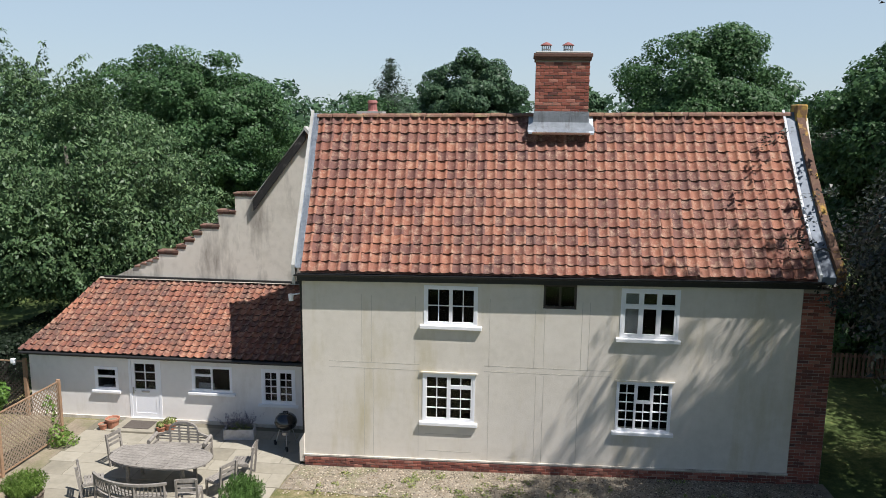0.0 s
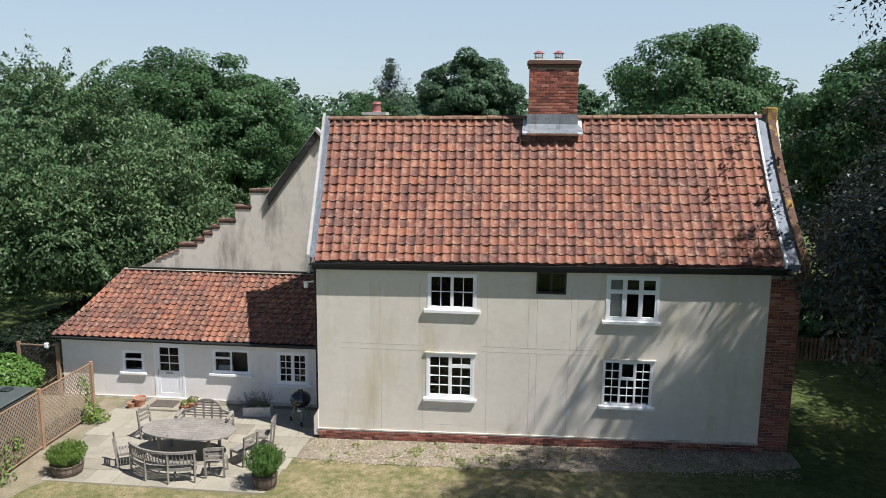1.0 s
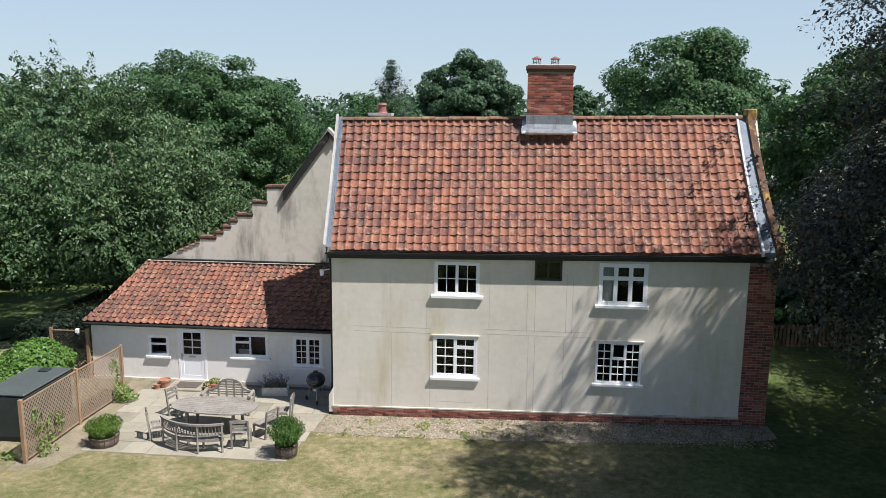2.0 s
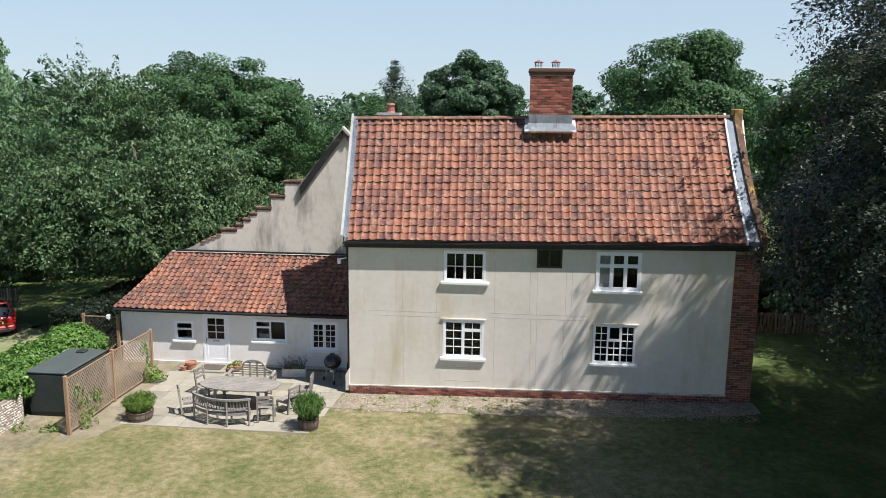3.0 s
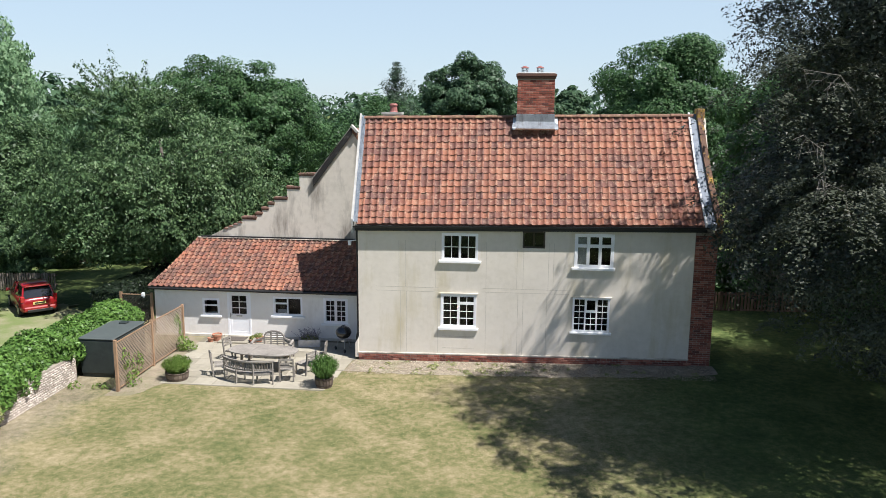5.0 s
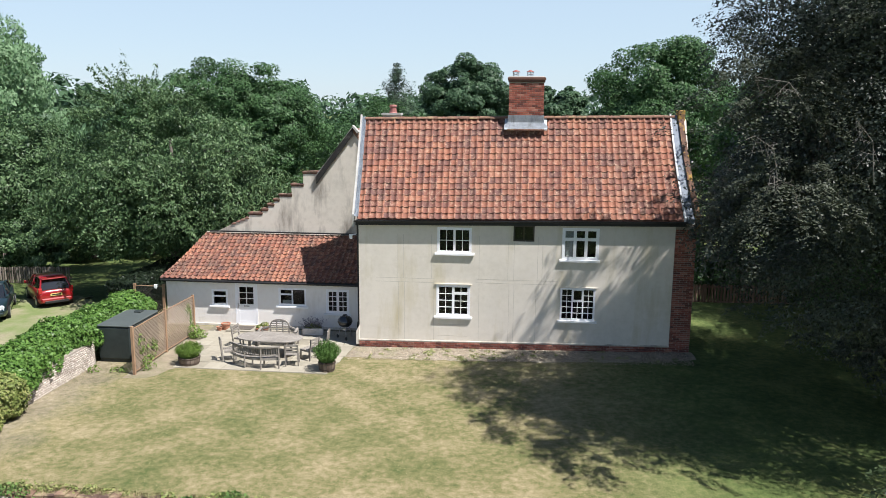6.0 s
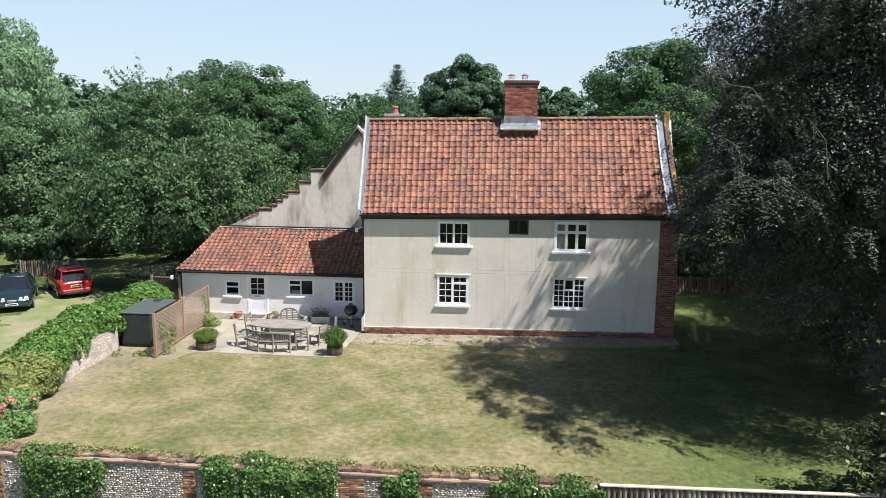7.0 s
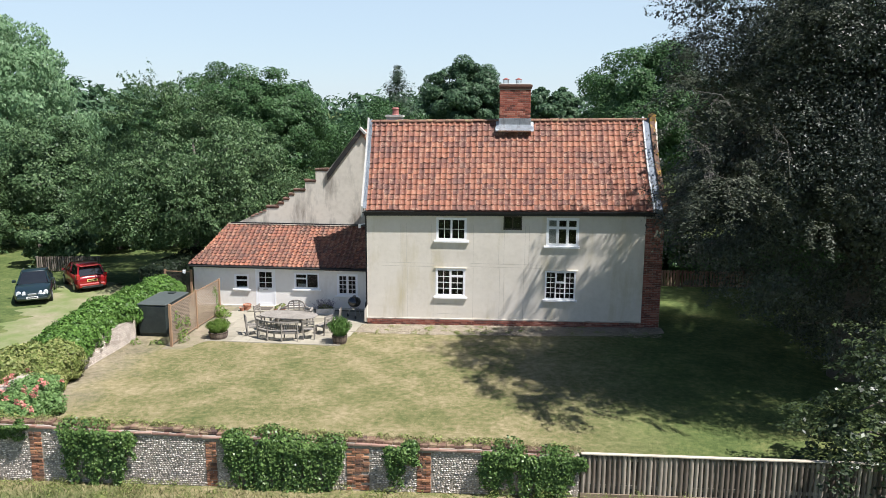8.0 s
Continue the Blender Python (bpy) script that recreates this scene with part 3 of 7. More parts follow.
window(house, 3.25, 4.65, 4.10, 5.17, 0.0, [(0, 0.5, 0, 1, 2, 2, 0.045), (0.5, 1, 0, 1, 2, 2, 0.045)], (3.15, 4.77, 4.02, 4.11))
window(house, 6.33, 7.17, 4.66, 5.30, 0.03, [(0, 0.5, 0, 1, 1, 1, 0.03), (0.5, 1, 0, 1, 1, 1, 0.03)], None, 0.03, material=M_darkwood, label="small dark timber window")
window(house, 8.28, 9.74, 3.96, 5.26, 0.0, [(0, 0.335, 0, 0.66, 1, 1, 0.06), (0.335, 0.665, 0, 0.66, 1, 1, 0.06), (0.665, 1, 0, 0.66, 1, 1, 0.06),
       (0, 0.335, 0.66, 1, 1, 1, 0.06), (0.335, 0.665, 0.66, 1, 1, 1, 0.06), (0.665, 1, 0.66, 1, 1, 1, 0.06)], (8.19, 9.80, 3.87, 3.96), label="white-painted three-light window with top lights")
window(house, 3.23, 4.62, 1.45, 2.80, 0.0, [(0, 0.5, 0, 1, 2, 4, 0.05), (0.5, 1, 0.75, 1, 2, 1, 0.05), (0.5, 1, 0, 0.75, 2, 3, 0.05)], (3.15, 4.70, 1.36, 1.45), hood=True)
window(house, 8.28, 9.68, 1.45, 2.81, 0.0, [(0, 0.335, 0, 1, 2, 5, 0.028), (0.335, 0.665, 0, 0.60, 2, 3, 0.028), (0.335, 0.665, 0.60, 1, 1, 1, 0.055), (0.665, 1, 0, 1, 2, 5, 0.028)], (8.20, 9.77, 1.37, 1.45), frame_w=0.05, hood=True,
       label="white-painted many-paned window with a small opening light")
box_part("curtain", (8.36, 8.80, 0.22, 0.24, 3.98, 5.24), M_cloth, house, "pale roller blind")

# scribed panel lines
def line(xa, xb, za, zb):
    box_part("panel_line", (xa, xb, -0.002, 0.004, za, zb), M_line, house)


for q in (1.60, 1.86, 3.02, 4.97, 6.14, 6.38, 7.33, 7.52):
    line(q - 0.007, q + 0.007, 3.03, 4.86 if q < 6 or q > 7.2 else 4.6)
for q in (1.66, 1.90, 3.12, 4.98, 6.20, 6.40, 7.30):
    line(q - 0.007, q + 0.007, 0.42, 2.86)
line(0.7, 3.15, 2.85, 2.866)
line(4.85, 8.15, 2.90, 2.916)
line(0.7, 3.15, 3.01, 3.026)
line(4.85, 8.15, 3.05, 3.066)
line(3.30, 4.55, 1.10, 1.113)
line(3.30, 4.55, 0.62, 0.633)

# ---- pantile roofs ----
def pantile_mesh(width, length, material, thick=0.022):
    """One S-shaped pantile: x across, y up the slope, z off the roof."""
    us = [i / 10 for i in range(11)]
    prof = []
    for u in us:
        if u < 0.7:
            prof.append((u, -0.032 * math.sin(math.pi * u / 0.7)))
        else:
            prof.append((u, 0.036 * math.sin(math.pi * (u - 0.7) / 0.3)))
    v, f = [], []
    w = width * 1.06
    for y, lift in ((0.0, 0.036), (length, 0.0)):
        v += [(u * w, y, z + lift) for u, z in prof]
    for drop in (0.0, thick):
        v += [(u * w, 0.0, z + 0.036 - drop) for u, z in prof]
    k = len(prof)
    for i in range(k - 1):
        f.append((i, i + 1, k + i + 1, k + i))
        f.append((3 * k + i, 3 * k + i + 1, 2 * k + i + 1, 2 * k + i))
    me = raw_mesh("tile", v, f, material)
    me.polygons.foreach_set("use_smooth", [i % 2 == 0 for i in range(len(f))])
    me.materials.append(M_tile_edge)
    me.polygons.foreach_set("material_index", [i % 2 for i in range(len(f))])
    return me, np.array(v), np.array(f)


def tile_field(parent, columns, rows, place, part_rows, width, length, rng, skip=None, clay=None, clay_joined=None):
    """Tiles by column and row; the lowest part_rows are parts, the rest one joined mesh. place(c, r) gives the pose."""
    me, v, f = pantile_mesh(width, length, clay or M_tile)
    all_v, all_f, count = [], [], 0
    for r in range(rows):
        for c in range(columns):
            if skip and skip(c, r):
                continue
            m = place(c, r) @ Matrix.Translation((rng.normal(0, 0.004), rng.normal(0, 0.008), abs(rng.normal(0, 0.004)))) @ Euler((rng.normal(0, 0.018), rng.normal(0, 0.02), rng.normal(0, 0.012))).to_matrix().to_4x4()
            if r < part_rows:
                ob = new("tile", me)
                ob.parent = parent
                ob.matrix_basis = m
            else:
                a = np.array(m)
                all_v.append(v @ a[:3, :3].T + a[:3, 3])
                all_f.append(f + count)
                count += len(v)
    if all_v:
        ob = new("tile_field", raw_mesh("tile_field", np.concatenate(all_v), np.concatenate(all_f), clay_joined or M_tile_joined))
        ob.data.polygons.foreach_set("use_smooth", [i % 2 == 0 for i in range(len(ob.data.polygons))])
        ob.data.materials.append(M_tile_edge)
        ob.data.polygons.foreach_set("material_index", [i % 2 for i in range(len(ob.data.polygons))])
        ob.parent = parent
        tagged(ob, "weathered orange-red clay pantiles", kind="stuff")


def slope_frame(p, across, up):
    x = Vector(across).normalized()
    y = Vector(up)
    y = (y - x * y.dot(x)).normalized()
    z = x.cross(y)
    return Matrix(((x.x, y.x, z.x, p[0]), (x.y, y.y, z.y, p[1]), (x.z, y.z, z.z, p[2]), (0, 0, 0, 1)))


rng_roof = np.random.default_rng(5)
EAVE_Y = -0.12
ROOF_ROWS, ROOF_COLS = 17, 48
ROOF_X0, ROOF_X1 = -0.02, 12.74


def roof_point(x, s):
    """A point on the front slope, s from 0 at the eave to 1 at the ridge, with a slight bell-cast and sag."""
    y = EAVE_Y + (RIDGE_Y - EAVE_Y) * s
    z = eave_z(x) + 0.10 + (ridge_z(x) - eave_z(x) - 0.10) * s
    z -= 0.10 * math.sin(math.pi * s) * (1 - 0.4 * s)
    z += 0.035 * noise.noise(Vector((x * 0.35, s * 2.2, 3.0)))
    spread = 0.22 * (1 - s)
    lean = -0.28 * s
    x2 = x + (lean if x < 6 else 0.0) * max(0.0, 1 - x / 6.0) + spread * max(0.0, (x - 9.0) / 4.0)
    return Vector((x2, y, z))


def main_place(c, r):
    x = ROOF_X0 + (ROOF_X1 - ROOF_X0) * c / ROOF_COLS
    p, q = roof_point(x, r / ROOF_ROWS), roof_point(x, (r + 1.12) / ROOF_ROWS)
    e = roof_point(x + 0.27, r / ROOF_ROWS)
    m = slope_frame(p, e - p, q - p)
    return m


roof = box_part("roof", (0.2, 12.8, 2.80, 2.90, 9.20, 9.30), M_darkwood, house, "steep red pantile roof")
bm = bmesh.new()
for s0, s1 in zip([i / 8 for i in range(8)], [i / 8 for i in range(1, 9)]):
    quadv = []
    for xa, s in ((0.0, s0), (12.9, s0), (12.9, s1), (0.0, s1)):
        p = roof_point(xa, s)
        quadv.append(bm.verts.new(p + Vector((0, 0.02, -0.05))))
    bm.faces.new(quadv)
back = [bm.verts.new((x, y, z)) for x, y, z in ((0.0, 5.95, 5.3), (12.9, 5.95, 5.5), (12.9, 2.87, ridge_z(12.9) - 0.03), (0.0, 2.87, ridge_z(0) - 0.03))]
bm.faces.new(back)
part("roof_boarding", bm, M_tile_joined, house)
tile_w = (ROOF_X1 - ROOF_X0) / ROOF_COLS
CH_X0, CH_X1, CH_Y0, CH_Y1 = 5.98, 7.46, 2.45, 3.35


def chimney_skip(c, r):
    x = ROOF_X0 + tile_w * c
    return r >= 16 and CH_X0 - 0.25 < x < CH_X1 + 0.05


tile_field(roof, ROOF_COLS, ROOF_ROWS, main_place, 6, tile_w, 0.345, rng_roof, chimney_skip)
# ridge tiles
for i in range(29):
    xa = -0.25 + i * 0.455
    if CH_X0 - 0.3 < xa < CH_X1 - 0.1:
        continue
    bm = bmesh.new()
    rings = []
    for x in (xa, xa + 0.44):
        rings.append([bm.verts.new((x, RIDGE_Y + 0.13 * math.cos(a), ridge_z(x) - 0.035 + 0.007 * math.sin(i * 2.4) + 0.10 * math.sin(a))) for a in [math.pi * k / 6 for k in range(7)]])
    for k in range(6):
        bm.faces.new((rings[0][k], rings[0][k + 1], rings[1][k + 1], rings[1][k]))
    part("ridge_tile", bm, M_ridge, roof)
# fascia, gutter and brackets
for i in range(4):
    bm = bmesh.new()
    pts = []
    for x in (-0.15 + i * 3.315, -0.15 + (i + 1) * 3.315):
        z = eave_z(x) + 0.03
        pts.append([bm.verts.new((x, EAVE_Y - 0.02 - 0.055 + 0.055 * math.cos(a), z + 0.055 * math.sin(a))) for a in [math.pi + math.pi * k / 6 for k in range(7)]])
    for k in range(6):
        bm.faces.new((pts[0][k], pts[0][k + 1], pts[1][k + 1], pts[1][k]))
    part("gutter", bm, M_black, house, "black plastic gutter")
bm = bmesh.new()
vs = add_box(bm, -0.1, 13.05, -0.12, 0.0, 5.20, 5.38)
for v in vs:
    v.co.z += 0.017 * v.co.x
part("soffit_board", bm, M_black, house)

# verges
def verge(name, xe, xr, width, height, material, label, y_off=0.0, foot=0.0, drop=0.0):
    bm = bmesh.new()
    prev = None
    for i in range(13):
        s = i / 12
        p = roof_point(0.0 if xe < 5 else 12.9, s)
        x = xe + (xr - xe) * s + foot * (1 - s) ** 3
        a = [bm.verts.new((x, p.y + y_off - 0.03 * (1 - s), p.z + height + 0.05)), bm.verts.new((x + width, p.y + y_off - 0.03 * (1 - s), p.z + height + 0.05)),
             bm.verts.new((x + width, p.y + y_off, p.z - 0.12 - drop)), bm.verts.new((x, p.y + y_off, p.z - 0.12 - drop))]
        if prev:
            for k in range(4):
                bm.faces.new((prev[k], prev[(k + 1) % 4], a[(k + 1) % 4], a[k]))
        else:
            bm.faces.new(a)
        prev = a
    bm.faces.new(prev)
    return part(name, bm, material, house, label)


verge("verge_coping", -0.23, -0.45, 0.085, 0.12, M_coping, "pale rendered parapet coping", drop=0.25)
verge("mortar_fillet", 12.84, 12.71, 0.065, 0.075, M_fillet, "white mortar fillet along the tile edge", foot=0.13)
verge("verge_flashing", 12.905, 12.775, 0.31, 0.02, M_lead_blue, "blue-grey lead flashing beside the parapet", foot=0.15)
# lapped lead sheets up the west verge
for i in range(11):
    bm = bmesh.new()
    corner = []
    for s in (i / 11, min(1.0, (i + 1.08) / 11)):
        p = roof_point(0.0, s)
        x = -0.15 - 0.22 * s
        lift = 0.075 + (0.012 if s < (i + 0.5) / 11 else 0.0)
        for dx, dz in ((0.0, 0.05), (0.03, 0.0), (0.155 + 0.02 * math.sin(i * 3.1), 0.012), (0.17 + 0.02 * math.sin(i * 3.1), -0.05)):
            corner.append(bm.verts.new((x + dx, p.y - 0.02, p.z + lift + dz)))
    for k in range(3):
        bm.faces.new((corner[k], corner[k + 1], corner[k + 5], corner[k + 4]))
    bmesh.ops.solidify(bm, geom=bm.faces[:], thickness=0.006)
    part("lead_sheet", bm, M_lead, house, "dull blue-grey lapped lead sheet")
verge("verge_coping", 13.21, 13.04, 0.21, 0.15, M_lichen, "brick parapet coping with orange lichen", foot=0.18, drop=0.3)
# end block at the top of the east parapet
bm = bmesh.new()
add_box(bm, 13.02, 13.32, 2.65, 3.15, 9.45, 9.92)
part("parapet_block", bm, M_ochre, house, "brick parapet end with orange lichen", bevel=0.03)

# ---- chimney stack ----
CH_Z1 = 11.12
stack = box_part("chimney_stack", (CH_X0 + 0.012, CH_X1 - 0.012, CH_Y0 + 0.012, CH_Y1, 8.9, CH_Z1), M_mortar, house, "red brick chimney stack with corbelled cap")
bm = bmesh.new()
add_box(bm, CH_X0 - 0.06, CH_X1 + 0.06, CH_Y0 - 0.06, CH_Y1 + 0.06, CH_Z1, CH_Z1 + 0.10)
part("cap_course", bm, M_darkbrick, stack, "dark oversailing brick courses", bevel=0.012)
bm = bmesh.new()
add_box(bm, CH_X0 - 0.03, CH_X1 + 0.03, CH_Y0 - 0.03, CH_Y1 + 0.03, CH_Z1 - 0.09, CH_Z1)
part("cap_course", bm, M_darkbrick, stack, bevel=0.01)
bm = bmesh.new()
add_box(bm, CH_X0 - 0.01, CH_X1 + 0.01, CH_Y0 - 0.01, CH_Y1, CH_Z1 + 0.10, CH_Z1 + 0.15)
part("flaunching", bm, M_coping, stack, "pale mortar flaunching", bevel=0.02)
M_wire = surface("galvanised_cowl", [(0.3, (0.35, 0.36, 0.37)), (0.7, (0.55, 0.56, 0.57))], grain=20, rough=0.4, metal=0.7, bump=0)
M_cowl = surface("terracotta_cowl", [(0.3, (0.20, 0.07, 0.06)), (0.7, (0.34, 0.13, 0.11))], grain=12, rough=0.6)
for q in (6.26, 6.86):
    bm = bmesh.new()
    z = CH_Z1 + 0.14
    for k in range(12):
        a = 2 * math.pi * k / 12
        add_rod(bm, (q + 0.12 * math.cos(a), 2.8 + 0.12 * math.sin(a), z), (q + 0.12 * math.cos(a), 2.8 + 0.12 * math.sin(a), z + 0.19), 0.009, sides=4)
    add_lathe(bm, [(0.13, z + 0.08), (0.13, z + 0.10)], 12, (q, 2.8, 0))
    part("chimney_cowl", bm, M_wire, stack, "wire chimney cowl")
    bm = bmesh.new()
    add_lathe(bm, [(0.16, z + 0.19), (0.17, z + 0.205), (0.09, z + 0.25), (0.03, z + 0.28)], 14, (q, 2.8, 0))
    part("cowl_lid", bm, M_cowl, stack, "rusty red cowl lid")
# flashing round the foot
bm = bmesh.new()
prof = [(CH_Y0 - 0.010, 9.66), (CH_Y0 - 0.018, 9.36), (CH_Y0 - 0.10, 9.22), (CH_Y0 - 0.19, 9.09)]
va = [bm.verts.new((CH_X0 - 0.10 - (0.07 if i > 1 else 0), y, z)) for i, (y, z) in enumerate(prof)]
vb = [bm.verts.new((CH_X1 + 0.10 + (0.07 if i > 1 else 0), y, z)) for i, (y, z) in enumerate(prof)]
va[0].co.x, va[1].co.x, vb[0].co.x, vb[1].co.x = CH_X0 - 0.02, CH_X0 - 0.02, CH_X1 + 0.02, CH_X1 + 0.02
for i in range(3):
    bm.faces.new((va[i], vb[i], vb[i + 1], va[i + 1]))
bmesh.ops.solidify(bm, geom=bm.faces[:], thickness=0.02)
part("flashing", bm, M_lead_pale, stack, "pale grey lead apron flashing")
for xa, xb in ((CH_X0 - 0.15, CH_X0 - 0.02), (CH_X1 + 0.02, CH_X1 + 0.15)):
    bm = bmesh.new()
    vs = add_box(bm, xa, xb, CH_Y0 - 0.22, RIDGE_Y, 0, 0.05)
    for v in vs:
        v.co.z += 9.04 + (v.co.y - (CH_Y0 - 0.22)) * 0.75
    part("flashing", bm, M_lead_pale, stack)
bm = bmesh.new()
add_box(bm, CH_X0 - 0.05, CH_X1 + 0.05, CH_Y0 - 0.31, CH_Y0 - 0.17, 9.02, 9.08)
part("tile_kerb", bm, M_ridge, stack, bevel=0.01)

# ---- east brick pier and small fittings ----
box_part("quoin_core", (12.69, 13.50, 0.012, 0.36, 0.0, 5.38), M_mortar, house)
bm = bmesh.new()
vs = add_box(bm, -0.005, 12.70, -0.03, 0.10, 0.02, 0.30)
for v in vs:
    if v.co.z > 0.1:
        v.co.z += 0.016 * v.co.x
plinth = part("plinth", bm, M_mortar, house, "red brick plinth")
bm = bmesh.new()
vs = add_box(bm, -0.03, 12.70, -0.045, 0.0, 0.30, 0.34)
for v in vs:
    v.co.z += 0.016 * v.co.x
part("render_stop", bm, M_render_old, house)
bm = bmesh.new()
vs = add_box(bm, -0.16, 0.0, -0.02, 0.5, 0.10, 0.95)
for v in vs:
    if v.co.z > 0.5 and v.co.x < -0.1:
        v.co.z -= 0.28
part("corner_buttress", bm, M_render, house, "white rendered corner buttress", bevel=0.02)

# ---- low side extension ----
LY = 2.36
extension = thing("side_extension", None, "low rendered side extension with a mono-pitch pantile roof", "house extension")
LH = [(-7.36, -6.60, 0.95, 1.71), (-6.25, -5.21, 0.0, 2.02), (-4.22, -2.94, 1.04, 1.87), (-2.02, -0.96, 0.75, 1.87)]
wall_with_openings("front_wall", -9.50, -0.02, -0.05, 2.14, LY, LY + 0.28, LH, M_render_pale, extension, "pale painted render wall")
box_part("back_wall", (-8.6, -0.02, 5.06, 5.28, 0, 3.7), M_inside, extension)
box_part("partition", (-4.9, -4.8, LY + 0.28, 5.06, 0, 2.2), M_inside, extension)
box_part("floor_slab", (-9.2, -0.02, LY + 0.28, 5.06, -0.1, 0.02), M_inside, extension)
bm = bmesh.new()
va = [bm.verts.new(c) for c in ((-9.50, LY + 0.002, -0.05), (-8.50, 5.28, -0.05), (-8.50, 5.28, 3.72), (-9.50, LY + 0.002, 2.14))]
vb = [bm.verts.new(v.co + Vector((0.25, 0, 0))) for v in va]
bm.faces.new(va)
bm.faces.new(vb)
for i in range(4):
    bm.faces.new((va[i], va[(i + 1) % 4], vb[(i + 1) % 4], vb[i]))
part("side_wall", bm, M_render_pale, extension)
box_part("plinth", (-9.53, -0.1, LY - 0.05, LY + 0.1, -0.05, 0.10), M_render_old, extension, "low grey rendered plinth")

window(extension, -7.36, -6.60, 0.95, 1.71, LY, [(0, 1, 0.60, 1, 1, 1, 0.035), (0, 1, 0, 0.60, 1, 1, 0.035)], (-7.45, -6.52, 0.87, 0.95))
window(extension, -4.22, -2.94, 1.04, 1.87, LY, [(0, 0.5, 0.66, 1, 1, 1, 0.035), (0, 0.5, 0, 0.66, 1, 1, 0.035), (0.5, 1, 0, 1, 1, 1, 0.02)], (-4.32, -2.84, 0.95, 1.03))
window(extension, -2.02, -0.96, 0.75, 1.87, LY, [(0, 0.5, 0, 1, 2, 4, 0.055), (0.5, 1, 0, 1, 2, 4, 0.055)], (-2.12, -0.87, 0.68, 0.745))
box_part("curtain", (-7.2, -6.8, LY + 0.20, LY + 0.22, 0.9, 1.05), M_cloth, extension, "pale things on an inside sill")
box_part("curtain", (-4.1, -3.6, LY + 0.22, LY + 0.24, 1.06, 1.25), M_cloth, extension, "pale net behind glass")

# door
DX0, DX1, DZ = -6.25, -5.21, 2.02
bm = bmesh.new()
add_box(bm, DX0, DX0 + 0.08, LY - 0.012, LY + 0.09, 0.0, DZ)
add_box(bm, DX1 - 0.08, DX1, LY - 0.012, LY + 0.09, 0.0, DZ)
add_box(bm, DX0 + 0.08, DX1 - 0.08, LY - 0.012, LY + 0.09, DZ - 0.07, DZ)
door = part("door", bm, M_white, extension, "white half-glazed back door with six panes")
px0, px1, pz0, pz1 = DX0 + 0.19, DX1 - 0.19, 1.04, DZ - 0.17
bm = bmesh.new()
add_box(bm, DX0 + 0.085, px0, LY + 0.0, LY + 0.05, 0.02, DZ - 0.075)
add_box(bm, px1, DX1 - 0.085, LY + 0.0, LY + 0.05, 0.02, DZ - 0.075)
add_box(bm, px0, px1, LY + 0.0, LY + 0.05, pz1, DZ - 0.075)
add_box(bm, px0, px1, LY + 0.0, LY + 0.05, 0.86, pz0)
add_box(bm, px0, px1, LY + 0.0, LY + 0.05, 0.02, 0.26)
add_box(bm, px0, px1, LY + 0.010, LY + 0.04, 0.26, 0.86)
part("door_leaf", bm, M_white, door)
pw, ph = (px1 - px0) / 2, (pz1 - pz0) / 3
for i in range(2):
    for j in range(3):
        ob = box_part("pane", (px0 + pw * i, px0 + pw * (i + 1), LY + 0.022, LY + 0.026, pz0 + ph * j, pz0 + ph * (j + 1)), M_glass, door)
        ob.visible_shadow = False
box_part("glazing_bar", (px0 + pw - 0.014, px0 + pw + 0.014, LY + 0.006, LY + 0.04, pz0, pz1), M_white, door)
for j in (1, 2):
    box_part("glazing_bar", (px0, px1, LY + 0.008, LY + 0.038, pz0 + ph * j - 0.014, pz0 + ph * j + 0.014), M_white, door)
bm = bmesh.new()
vs = add_box(bm, px0 - 0.16, px1 + 0.16, LY - 0.045, LY, 0.03, 0.12)
for v in vs:
    if v.co.y < LY - 0.02 and v.co.z > 0.1:
        v.co.z -= 0.045
part("weather_board", bm, M_white, door)
M_steel = surface("brushed_steel", [(0.3, (0.35, 0.35, 0.36)), (0.7, (0.5, 0.5, 0.5))], grain=30, rough=0.35, metal=0.9, bump=0)
box_part("letterbox", (-5.86, -5.60, LY - 0.015, LY + 0.005, 0.93, 0.99), M_steel, door, "steel letterbox plate", bevel=0.005)
bm = bmesh.new()
add_box(bm, -6.14, -6.10, LY - 0.015, LY, 0.88, 1.08)
add_rod(bm, (-6.12, LY - 0.04, 1.0), (-6.02, LY - 0.04, 1.0), 0.011)
add_rod(bm, (-6.12, LY, 1.0), (-6.12, LY - 0.04, 1.0), 0.011)
part("door_handle", bm, M_steel, door, "steel lever handle")

# extension roof
LROWS, LCOLS = 14, 39
LTILE = 9.64 / LCOLS
L_EAVE_Y, L_EAVE_Z, L_TOP_Y, L_TOP_Z = 2.12, 2.14, 5.26, 3.78


def lean_point(u, s):
    """u from 0 at the west verge to 1 at the house; s from eave to top."""
    xa = -9.66 + 1.0 * s
    xb = -0.02
    x = xa + (xb - xa) * u
    z = L_EAVE_Z + (L_TOP_Z - L_EAVE_Z) * s - 0.05 * math.sin(math.pi * s) + 0.03 * noise.noise(Vector((x * 0.4, s * 2, 8.0)))
    return Vector((x, L_EAVE_Y + (L_TOP_Y - L_EAVE_Y) * s, z + 0.07))


def lean_at(x, s):
    return lean_point((x - (-9.66 + 1.0 * s)) / (-0.02 - (-9.66 + 1.0 * s)), s)


def lean_place(c, r):
    x = max(-9.66 + LTILE * c, -9.66 + 1.0 * r / LROWS)
    p, q, e = lean_at(x, r / LROWS), lean_at(x, (r + 1.12) / LROWS), lean_at(x + 0.28, r / LROWS)
    return slope_frame(p, e - p, q - p)


